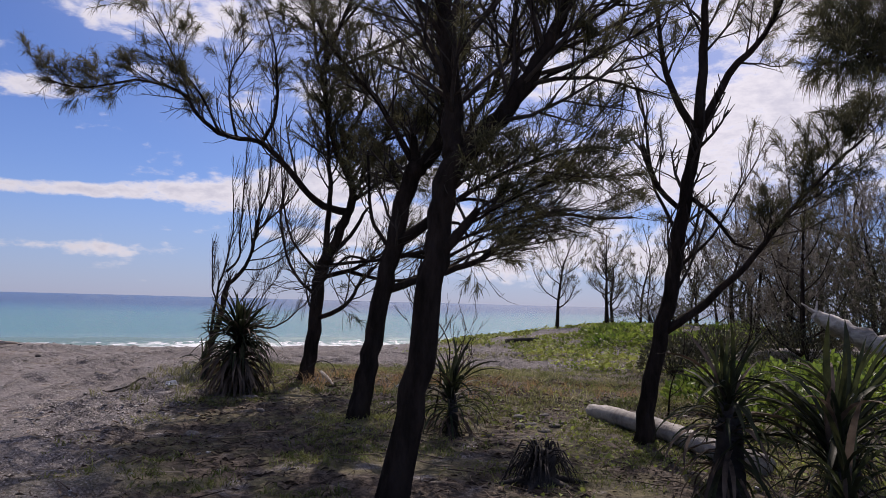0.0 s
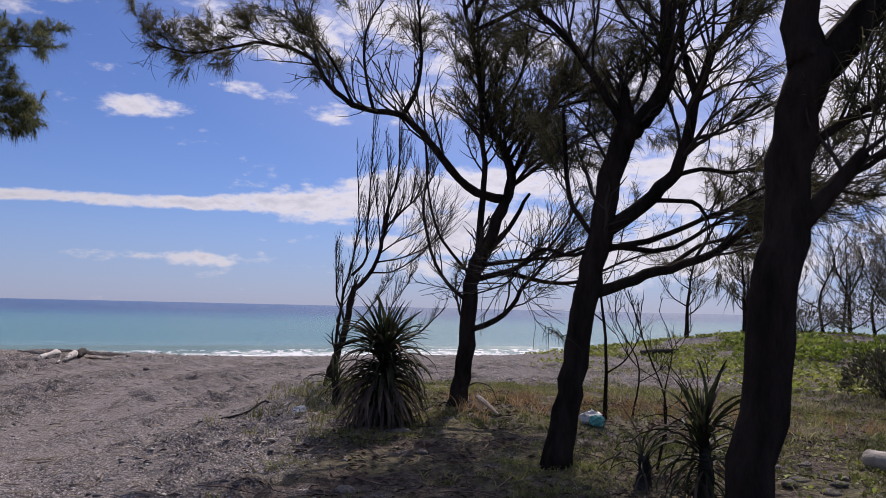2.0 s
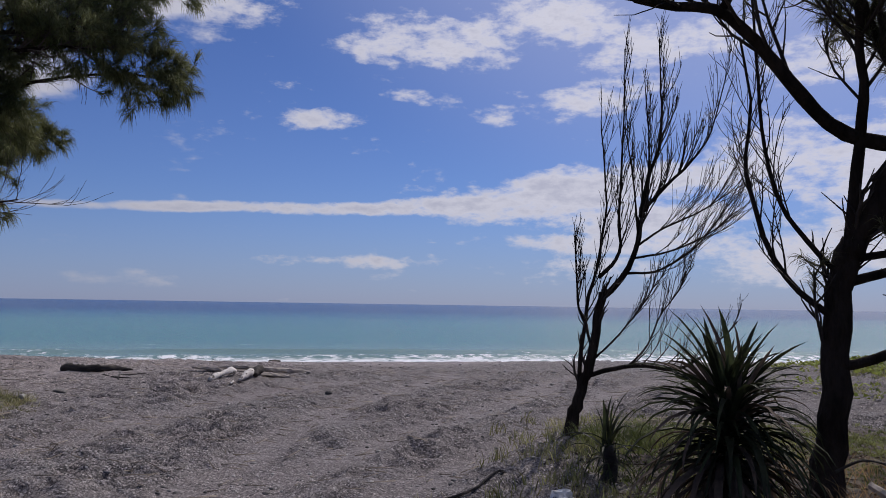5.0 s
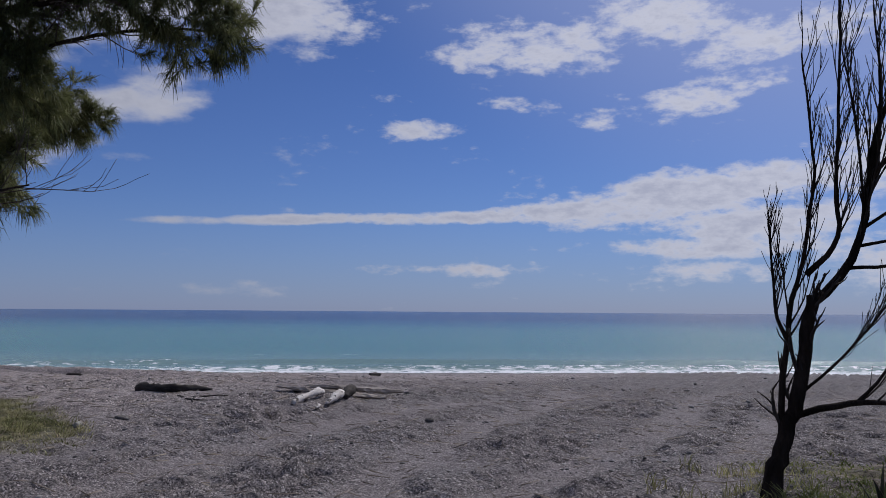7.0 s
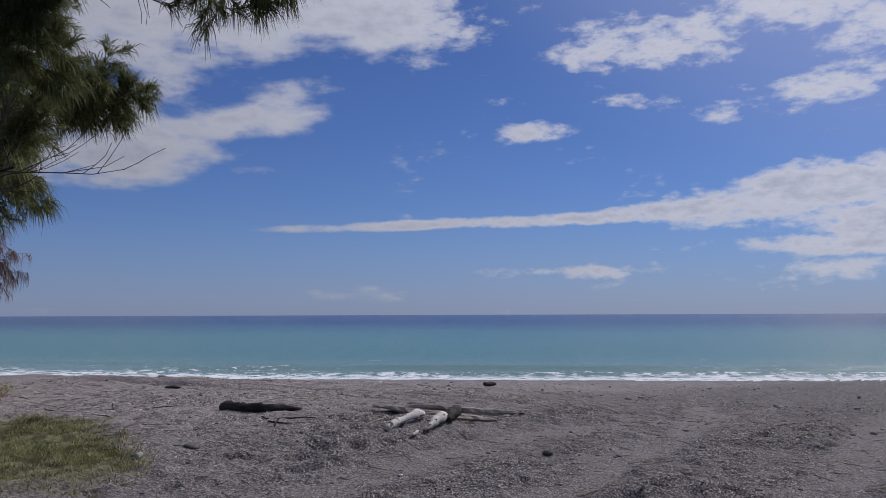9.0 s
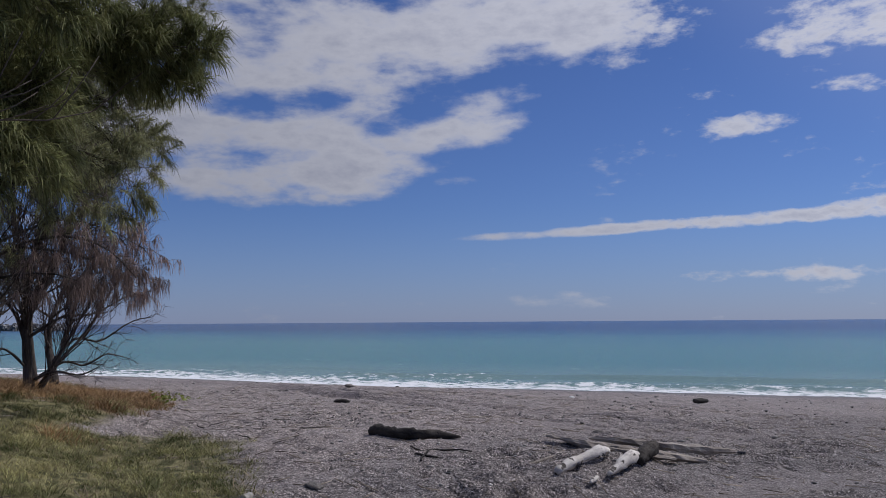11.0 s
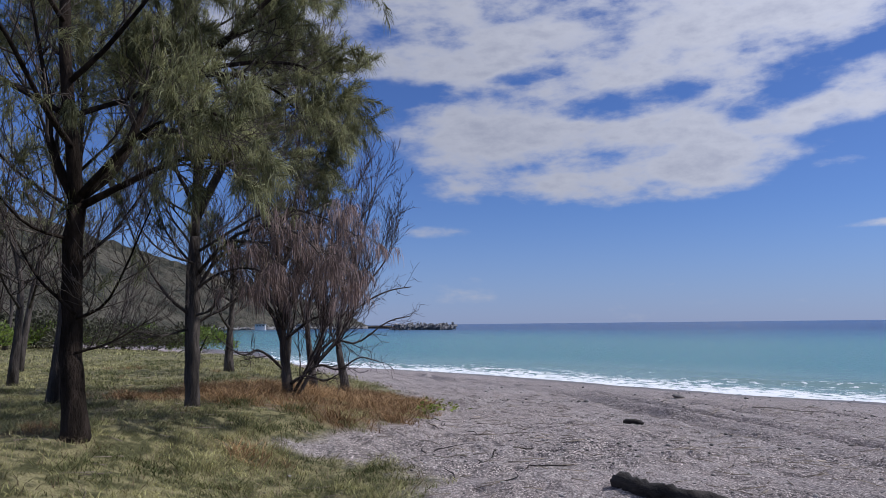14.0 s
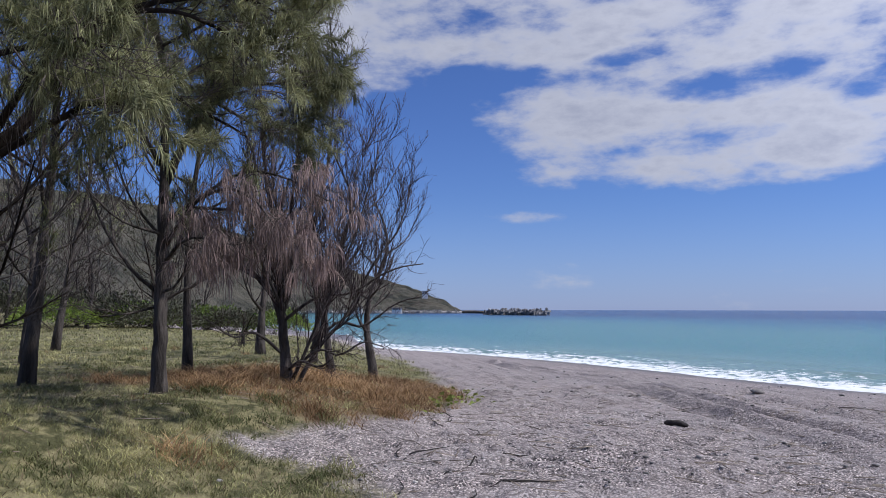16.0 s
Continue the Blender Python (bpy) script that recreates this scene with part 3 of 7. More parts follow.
class Tree:
    """Trunk and limbs as tubes, fine twigs, and needles hung along them; all in world coordinates until finish()."""

    def __init__(self, seed):
        self.rng = np.random.default_rng(seed)
        self.trunks, self.limbs, self.twigs, self.sprays, self.kind = [], [], Shape(), [], 0

    def stem(self, points, r0, r1, n=14, sides=10, trunk=False, flare=0.0):
        line = curve(points, n)
        line[1:-1] += self.rng.normal(scale=r0 * 0.10, size=(n - 2, 3))
        t = np.linspace(0, 1, n)
        radii = r0 + (r1 - r0) * t ** 0.85 + flare * r0 * np.exp(-t * n / 1.3)
        shape = Shape()
        tube(shape, line, radii, sides, 0.07, self.rng)
        (self.trunks if trunk else self.limbs).append(shape)
        return line, radii

    def branch(self, start, way, length, radius, level, up=0.25, wander=0.16, kids=6, spray=1.0, ratio=0.52, spread=0.75, droop=0.0):
        """A branch of level 2 (bearing branchlets), 1 (bearing twigs) or 0 (a twig)."""
        rng = self.rng
        n = (4, 5, 7)[level]
        line, d = [np.asarray(start, float)], unit(way)
        for k in range(n - 1):
            d = unit(d + rng.normal(scale=wander, size=3) + np.array([0, 0, (up - droop * k / n) * 0.45]))
            line.append(line[-1] + d * length / (n - 1))
        line = np.array(line)
        tube(self.twigs, line, np.linspace(radius, max(0.0022, radius * 0.35), n), (3, 4, 5)[level])
        if level == 0:
            if rng.random() < spray:
                self.sprays.append((line[1], line[-1], self.kind))
            return
        for k in range(kids):
            t = 0.22 + 0.78 * (k + rng.random()) / kids
            i = min(int(t * (n - 1)), n - 2)
            p = line[i] + (line[i + 1] - line[i]) * (t * (n - 1) - i)
            along = unit(line[i + 1] - line[i])
            self.branch(p, side_way(along, rng, spread * rng.uniform(0.7, 1.25), 0.12), length * ratio * rng.uniform(0.65, 1.2) * (1.15 - 0.45 * t),
                        max(0.003, radius * 0.5), level - 1, up, wander, max(3, kids - 1), spray, ratio, spread, droop)
        if rng.random() < spray:
            self.sprays.append((line[-2], line[-1], self.kind))

    def dress(self, line, radii, count, length, low=0.3, level=1, up=0.3, spray=1.0, kids=6, spread=0.8, top=1.0, lean=None, **more):
        """Branches set along a limb."""
        rng = self.rng
        for k in range(count):
            t = low + (top - low) * (k + rng.random()) / count
            s = t * (len(line) - 1)
            i = min(int(s), len(line) - 2)
            p = line[i] + (line[i + 1] - line[i]) * (s - i)
            way = side_way(unit(line[i + 1] - line[i]), rng, spread * rng.uniform(0.75, 1.2), 0.2)
            if lean is not None:
                way = unit(way + np.asarray(lean))
            self.branch(p, way, length * rng.uniform(0.7, 1.25) * (1.1 - 0.35 * t), min(0.022, max(0.005, radii[i] * 0.4)), level, up, kids=kids, spray=spray, spread=spread, **more)

    def needles(self, per, size, hang, width=0.005, kind=0, clump=0.0):
        """Thin hanging needles along the twigs of one kind, each bent once; clump: the share of the crown left bare, in patches."""
        rng = self.rng
        keep = [s for s in self.sprays if s[2] == kind]
        if keep and clump:
            p = np.array([s[1] for s in keep])
            v = (vnoise(p[:, 0] * 2.3 + p[:, 2] * 0.5, p[:, 2] * 2.3, 5) + vnoise(p[:, 1] * 2.3 - p[:, 2] * 0.4, p[:, 2] * 2.5 + 3, 6)) / 2
            keep = [s for s, ok in zip(keep, v + rng.normal(scale=0.05, size=len(v)) > 0.20 + 0.55 * clump) if ok]
        if not keep:
            return None
        p0, p1 = np.array([s[0] for s in keep]), np.array([s[1] for s in keep])
        along = p1 - p0
        along /= np.linalg.norm(along, axis=1, keepdims=True) + 1e-9
        p0, p1, along = (np.repeat(q, per, 0) for q in (p0, p1, along))
        k = len(p0)
        base = p0 + (p1 - p0) * rng.uniform(0.0, 1.08, (k, 1)) + rng.normal(scale=0.008, size=(k, 3))
        way = along * (0.25 if kind else 0.75) + rng.normal(scale=0.25 if kind else 0.42, size=(k, 3)) + np.array([0, 0, -0.7 * kind])
        way /= np.linalg.norm(way, axis=1, keepdims=True)
        long = size * rng.uniform(0.55, 1.25, (k, 1))
        mid = base + way * long * 0.45
        tip_way = way + np.array([0, 0, -hang]) * rng.uniform(0.6, 1.4, (k, 1))
        tip_way /= np.linalg.norm(tip_way, axis=1, keepdims=True)
        tip = mid + tip_way * long * 0.55
        side = np.cross(way, rng.normal(size=(k, 3)))
        side *= width / 2 / (np.linalg.norm(side, axis=1, keepdims=True) + 1e-9)
        v = np.stack([base - side, base + side, mid - side, mid + side, tip], 1).reshape(-1, 3)
        i = np.arange(k)[:, None] * 5
        f = np.concatenate([i + [0, 1, 3], i + [0, 3, 2], i + [2, 3, 4]])
        return v, f

    def finish(self, base, name, label, bark, twig, needle=None, per=24, size=0.17, hang=0.9, width=0.005, group="", dead=None, crown_label="", clump=0.0):
        base = np.asarray(base, float)
        tree = thing(name, tuple(base), label, "tree", group)

        def moved(shape):
            shape.v = [np.concatenate(shape.v) - base]
            return shape
        for shape in self.trunks:
            part("trunk", moved(shape), bark, tree)
        for shape in self.limbs:
            part("limb", moved(shape), bark, tree)
        if self.twigs.v:
            part("twig_spray", moved(self.twigs), twig, tree)["kind"] = "stuff"
        made = self.needles(per, size, hang, width, 0, clump) if needle else None
        if made:
            part("crown", quick_mesh("crown", made[0] - base, made[1]), needle, tree, crown_label)["kind"] = "stuff"
        made = self.needles(per // 3, size * 1.2, 3.0, width, 1, 0.46) if dead else None
        if made:
            part("dead_foliage", quick_mesh("dead_foliage", made[0] - base, made[1]), dead, tree, "hanging red-brown dead needles")["kind"] = "stuff"
        return tree


def dark_tree_one():
    """The thick trunk that the path passes nearest, forked above head height."""
    t = Tree(11)
    base = (-0.41, 6.71, ground_z(-0.41, 6.71) - 0.05)
    line, r = t.stem([base, (-0.26, 6.70, 1.23), (-0.18, 6.69, 1.88), (-0.13, 6.68, 2.26), (-0.09, 6.68, 2.68), (0.01, 6.69, 3.05)], 0.108, 0.088, 20, 14, True, 0.25)
    up, ru = t.stem([(-0.02, 6.69, 2.98), (-0.03, 6.72, 3.32), (-0.08, 6.71, 3.75), (-0.13, 6.71, 4.2), (-0.1, 6.75, 4.9), (0.05, 6.85, 5.8), (0.1, 7.0, 6.8)], 0.088, 0.025, 20, 10)
    right, rr = t.stem([(0.0, 6.7, 2.97), (0.2, 6.72, 3.15), (0.4, 6.72, 3.4), (0.59, 6.73, 3.73), (0.74, 6.73, 4.04), (0.92, 6.75, 4.76), (1.1, 6.9, 5.7), (1.2, 7.1, 6.6)], 0.09, 0.025, 22, 10)
    low, rl = t.stem([(-0.11, 6.67, 2.24), (-0.01, 6.62, 2.36), (0.05, 6.60, 2.44), (0.13, 6.58, 2.54), (0.16, 6.57, 2.58)], 0.048, 0.026, 12, 8)
    thin, rt = t.stem([(0.07, 6.59, 2.47), (0.17, 6.60, 2.52), (0.42, 6.60, 2.68), (0.8, 6.7, 2.85), (1.2, 6.9, 2.9)], 0.016, 0.006, 12, 6)
    side, rs = t.stem([(-0.07, 6.66, 2.58), (0.05, 6.65, 2.68), (0.18, 6.66, 2.77), (0.47, 6.70, 2.93), (0.9, 6.8, 3.1), (1.3, 7.0, 3.15)], 0.024, 0.008, 14, 7)
    stub, rb = t.stem([(0.42, 6.72, 3.38), (0.63, 6.73, 3.6), (0.83, 6.73, 3.7), (1.0, 6.73, 3.8)], 0.020, 0.010, 8, 6)
    t.dress(thin, rt, 20, 0.65, 0.25, 1, 0.1, 0.5, 6, 0.7)
    t.dress(side, rs, 24, 0.75, 0.25, 1, 0.1, 0.7, 6, 0.7)
    t.dress(low, rl, 5, 0.5, 0.5, 1, 0.2, 0.3, 5, 0.7)
    t.dress(right, rr, 36, 1.0, 0.2, 1, 0.2, 0.9, 7)
    t.dress(up, ru, 34, 1.1, 0.12, 1, 0.1, 0.9, 7)
    t.dress(stub, rb, 3, 0.35, 0.7, 1, 0.0, 0.8, 4)
    return t.finish(base, "shore_pine", "forked beach sheoak trunk in dark backlit tones with thin drooping needles", BARK_BACKLIT, TWIG, NEEDLE_BACKLIT, 42, 0.19, 0.9, 0.005, "beach trees", clump=0.45)


def dark_tree_two():
    """The second trunk from the path: a heavy kinked leader, a leaning side limb and a long low one."""
    t = Tree(12)
    base = (-0.90, 9.75, ground_z(-0.90, 9.75) - 0.05)
    line, r = t.stem([base, (-0.81, 9.75, 1.1), (-0.74, 9.75, 1.5), (-0.66, 9.75, 2.0), (-0.58, 9.74, 2.4), (-0.49, 9.74, 2.94), (-0.39, 9.73, 3.27), (-0.31, 9.72, 3.47)], 0.112, 0.095, 24, 14, True, 0.25)
    stump, rp = t.stem([(-0.31, 9.72, 3.42), (-0.35, 9.71, 3.64), (-0.38, 9.72, 3.82)], 0.06, 0.045, 6, 9)
    left, rl = t.stem([(-0.33, 9.72, 3.43), (-0.39, 9.76, 3.57), (-0.51, 9.81, 3.77), (-0.67, 9.86, 4.04), (-0.84, 9.92, 4.31), (-1.04, 9.97, 4.52), (-1.2, 10.03, 4.7), (-1.5, 10.1, 5.1), (-1.7, 10.2, 5.6)], 0.05, 0.014, 20, 8)
    thick, rt = t.stem([(-0.33, 9.72, 3.40), (-0.21, 9.68, 3.51), (-0.09, 9.64, 3.65), (-0.02, 9.61, 3.82), (-0.02, 9.58, 4.11), (-0.05, 9.55, 4.5), (-0.11, 9.53, 4.96), (-0.14, 9.5, 5.6), (-0.1, 9.5, 6.6)], 0.095, 0.022, 24, 10)
    right, rr = t.stem([(-0.52, 9.73, 2.57), (-0.24, 9.68, 2.75), (-0.06, 9.65, 2.92), (0.07, 9.62, 3.1), (0.13, 9.59, 3.3), (0.22, 9.57, 3.7), (0.33, 9.54, 4.02), (0.45, 9.51, 4.21), (0.58, 9.47, 4.45), (0.7, 9.4, 5.0), (0.8, 9.3, 5.7)], 0.072, 0.016, 26, 9)
    fork, rf = t.stem([(0.21, 9.57, 3.68), (0.14, 9.63, 3.98), (0.11, 9.68, 4.24), (0.13, 9.73, 4.51), (0.05, 9.8, 5.0)], 0.036, 0.012, 12, 7)
    low, rw = t.stem([(-0.66, 9.74, 2.02), (-0.37, 9.76, 2.12), (-0.10, 9.80, 2.22), (0.2, 9.86, 2.32), (0.45, 9.95, 2.41), (0.8, 10.06, 2.69), (1.05, 10.15, 2.93), (1.5, 10.27, 3.02), (1.95, 10.4, 3.0), (2.4, 10.5, 3.04)], 0.054, 0.012, 26, 8)
    fans = [t.stem(p, q, 0.008, 14, 6) for p, q in (
        ([(-0.55, 9.74, 2.40), (-0.04, 9.77, 2.52), (0.35, 9.82, 2.7), (0.82, 9.86, 2.88), (1.25, 9.95, 3.0), (1.7, 10.0, 3.05)], 0.030),
        ([(0.02, 9.64, 3.02), (0.31, 9.77, 3.1), (0.59, 9.85, 3.09), (0.95, 9.95, 3.2), (1.4, 10.1, 3.3)], 0.024),
        ([(-0.5, 9.73, 2.44), (0.02, 9.82, 2.42), (0.42, 9.91, 2.64), (0.78, 10.02, 2.8), (1.2, 10.15, 2.86), (1.7, 10.3, 2.8)], 0.026),
        ([(-0.16, 9.68, 2.82), (0.19, 9.58, 2.79), (0.3, 9.47, 2.65), (0.6, 9.35, 2.85), (1.0, 9.2, 3.0)], 0.022),
        ([(0.03, 9.83, 2.27), (0.4, 10.1, 2.5), (0.9, 10.4, 2.6), (1.5, 10.7, 2.75)], 0.022))]
    stub, rs = t.stem([(-0.58, 9.73, 2.5), (-0.67, 9.73, 2.6), (-0.79, 9.72, 2.79), (-0.83, 9.7, 3.03), (-0.85, 9.67, 3.32), (-0.87, 9.65, 3.6)], 0.030, 0.014, 12, 7)
    curl, rc = t.stem([(-0.60, 9.74, 2.42), (-0.8, 9.69, 2.35), (-1.03, 9.66, 2.4), (-1.22, 9.62, 2.25), (-1.31, 9.58, 2.11), (-1.6, 9.5, 2.0)], 0.022, 0.006, 14, 6)
    t.dress(low, rw, 26, 0.8, 0.35, 1, 0.05, 0.30, 7, 0.6, lean=(0.5, 0.1, 0.0))
    for ln, rd in fans:
        t.dress(ln, rd, 16, 0.7, 0.3, 1, 0.05, 0.45, 6, 0.6, lean=(0.5, 0.1, 0.0))
    t.dress(right, rr, 34, 0.95, 0.3, 1, 0.1, 0.85, 6)
    t.dress(fork, rf, 14, 0.8, 0.3, 1, 0.1, 0.7, 6)
    t.dress(left, rl, 26, 0.9, 0.3, 1, 0.1, 0.75, 6)
    t.dress(thick, rt, 30, 1.05, 0.3, 1, 0.1, 0.8, 6)
    t.dress(stump, rp, 8, 0.5, 0.3, 1, 0.3, 0.8, 5)
    t.dress(curl, rc, 14, 0.6, 0.3, 1, 0.1, 0.04, 6, 0.6)
    t.dress(stub, rs, 8, 0.5, 0.4, 1, 0.3, 0.3, 5, 0.7)
    t.dress(line, r, 6, 0.7, 0.55, 1, 0.15, 0.08, 6, 0.9)
    return t.finish(base, "shore_pine", "leaning beach sheoak in dark backlit tones with heavy side limbs and sparse needles", BARK_BACKLIT, TWIG, NEEDLE_BACKLIT, 42, 0.19, 0.9, 0.005, "beach trees", clump=0.53)


def dark_tree_three():
    """The trunk by the sand, whose long limb arches out over the path."""
    t = Tree(13)
    base = (-1.93, 12.62, ground_z(-1.93, 12.62) - 0.05)
    line, r = t.stem([base, (-1.86, 12.63, 1.1), (-1.82, 12.65, 1.4), (-1.80, 12.68, 1.93), (-1.74, 12.68, 2.35), (-1.66, 12.66, 2.56)], 0.108, 0.092, 18, 14, True, 0.3)
    mid, r4 = t.stem([(-1.70, 12.66, 2.46), (-1.65, 12.56, 3.11), (-1.62, 12.47, 3.59), (-1.65, 12.39, 3.99), (-1.69, 12.3, 4.53), (-1.72, 12.22, 5.21), (-1.78, 12.13, 6.0)], 0.05, 0.014, 20, 8)
    rt, r5 = t.stem([(-1.70, 12.66, 2.45), (-1.58, 12.64, 2.7), (-1.46, 12.62, 2.98), (-1.36, 12.61, 3.23), (-1.30, 12.6, 3.46), (-1.33, 12.58, 3.72), (-1.44, 12.55, 3.92), (-1.56, 12.53, 4.17), (-1.66, 12.5, 4.45), (-1.71, 12.48, 4.8), (-1.79, 12.46, 5.23), (-1.92, 12.44, 5.7), (-2.0, 12.4, 6.4)], 0.088, 0.016, 30, 10)
    arch, ra = t.stem([(-1.36, 12.61, 3.24), (-1.67, 12.54, 3.29), (-1.95, 12.42, 3.48), (-2.18, 12.3, 3.76), (-2.38, 12.19, 3.98), (-2.61, 12.07, 4.16), (-2.93, 11.95, 4.19), (-3.25, 11.83, 4.28), (-3.46, 11.72, 4.5), (-3.64, 11.61, 4.73), (-4.1, 11.48, 4.85), (-4.51, 11.35, 4.74), (-4.85, 11.23, 4.64), (-5.2, 11.1, 4.7)], 0.062, 0.008, 34, 8)
    rises = [t.stem(p, q, 0.009, 12, 7) for p, q in (
        ([(-2.60, 12.08, 4.15), (-2.45, 12.04, 4.42), (-2.38, 12.01, 4.79), (-2.40, 11.97, 5.19), (-2.44, 11.93, 5.55), (-2.6, 11.88, 6.1)], 0.034),
        ([(-2.92, 11.95, 4.18), (-3.02, 11.92, 4.56), (-3.05, 11.9, 4.96), (-2.98, 11.87, 5.25), (-2.75, 11.86, 5.6)], 0.022),
        ([(-3.15, 11.86, 4.23), (-3.37, 11.72, 4.7), (-3.65, 11.6, 5.06), (-3.8, 11.49, 5.35), (-4.0, 11.38, 5.75)], 0.020))]
    tops = [t.stem(p, q, 0.010, 12, 7) for p, q in (
        ([(-1.30, 12.6, 3.48), (-1.12, 12.73, 3.93), (-0.91, 12.81, 4.31), (-0.69, 12.88, 4.7), (-0.4, 12.96, 5.17), (0.0, 13.05, 5.7)], 0.034),
        ([(-1.57, 12.54, 4.14), (-1.41, 12.58, 4.4), (-1.21, 12.52, 4.74), (-1.14, 12.45, 5.0), (-1.1, 12.37, 5.5)], 0.030),
        ([(-1.30, 12.6, 3.4), (-0.95, 12.55, 3.65), (-0.6, 12.54, 3.9), (-0.2, 12.5, 4.1), (0.4, 12.4, 4.2)], 0.030),
        ([(-1.33, 12.58, 3.7), (-1.0, 12.5, 4.2), (-0.6, 12.4, 4.5), (-0.1, 12.3, 4.8)], 0.028),
        ([(-1.34, 12.6, 3.3), (-1.1, 12.4, 3.6), (-0.9, 12.2, 3.7), (-0.6, 12.0, 3.7)], 0.024),
        ([(-1.30, 12.6, 3.5), (-1.15, 12.9, 3.8), (-0.9, 13.2, 4.0), (-0.6, 13.4, 4.1)], 0.024),
        ([(-1.38, 12.56, 3.82), (-1.1, 12.4, 4.1), (-0.8, 12.3, 4.3), (-0.3, 12.2, 4.4)], 0.024))]
    arms = [t.stem(p, q, 0.009, 16, 7) for p, q in (
        ([(-1.79, 12.66, 1.97), (-1.86, 12.63, 2.02), (-2.07, 12.64, 2.2), (-2.24, 12.67, 2.48), (-2.36, 12.69, 2.91), (-2.40, 12.72, 3.19), (-2.35, 12.76, 3.64), (-2.42, 12.79, 4.2)], 0.032),
        ([(-1.74, 12.67, 2.26), (-2.0, 12.55, 2.55), (-2.18, 12.48, 2.82), (-2.29, 12.42, 3.23), (-2.33, 12.35, 3.7), (-2.37, 12.29, 4.46)], 0.022))]
    lows = [t.stem(p, q, 0.009, 16, 7) for p, q in (
        ([(-1.80, 12.66, 1.62), (-1.5, 12.56, 1.72), (-1.27, 12.5, 1.91), (-1.14, 12.42, 2.15), (-1.01, 12.35, 2.29), (-0.81, 12.28, 2.51), (-0.55, 12.15, 2.8)], 0.042),
        ([(-1.74, 12.66, 2.24), (-1.31, 12.72, 2.36), (-1.06, 12.8, 2.5), (-0.85, 12.87, 2.63), (-0.6, 12.95, 2.96), (-0.4, 13.02, 3.35)], 0.042),
        ([(-1.31, 12.72, 2.34), (-0.88, 12.86, 2.25), (-0.52, 12.96, 2.24), (-0.23, 13.06, 2.34), (0.2, 13.2, 2.55), (0.7, 13.3, 2.7)], 0.034),
        ([(-1.66, 12.66, 2.42), (-1.1, 12.6, 2.5), (-0.76, 12.55, 2.53), (-0.43, 12.49, 2.64), (0.0, 12.4, 2.85)], 0.030))]
    stub, rs = t.stem([(-1.58, 12.64, 2.62), (-1.28, 12.66, 2.92), (-1.15, 12.67, 3.19), (-1.06, 12.68, 3.33)], 0.036, 0.018, 8, 7)
    t.dress(arch, ra, 38, 0.62, 0.56, 1, 0.10, 0.9, 7, 0.75, lean=(-0.35, 0.1, 0.05))
    t.dress(arch, ra, 10, 0.9, 0.2, 1, 0.4, 0.05, 6, 0.7, top=0.5)
    for ln, rd in rises:
        t.dress(ln, rd, 18, 0.75, 0.3, 1, 0.15, 0.75, 6)
    for ln, rd in tops:
        t.dress(ln, rd, 22, 0.75, 0.15, 1, 0.1, 0.9, 6, 0.8)
    t.dress(mid, r4, 22, 0.85, 0.3, 1, 0.2, 0.6, 6)
    t.dress(rt, r5, 36, 0.75, 0.35, 1, 0.2, 0.9, 6)
    for ln, rd in lows:
        t.dress(ln, rd, 17, 0.8, 0.25, 1, 0.15, 0.10, 7, 0.7)
    for points in ([(-1.8, 12.4, 5.3), (-0.6, 12.2, 5.8), (0.2, 11.9, 6.1), (1.0, 11.6, 6.3)], [(-1.75, 12.2, 5.3), (-1.3, 11.6, 6.2), (-0.8, 11.0, 6.9), (-0.3, 10.6, 7.3)], [(-1.9, 12.44, 5.6), (-1.2, 12.6, 6.6), (-0.6, 12.7, 7.4), (0.0, 12.7, 8.0)]):
        limb, lr = t.stem(points, 0.030, 0.010, 12, 6)
        t.dress(limb, lr, 26, 0.95, 0.15, 1, 0.1, 1.0, 7, 0.8)
    for ln, rd in arms:
        t.dress(ln, rd, 14, 0.6, 0.25, 1, 0.4, 0.0, 6, 0.6)
    t.dress(line, r, 8, 0.7, 0.5, 1, 0.3, 0.05, 6, 0.8)
    return t.finish(base, "shore_pine", "beach sheoak in dark backlit tones with a long arching limb over the sand", BARK_BACKLIT, TWIG, NEEDLE_BACKLIT, 42, 0.18, 1.0, 0.005, "beach trees", clump=0.50)


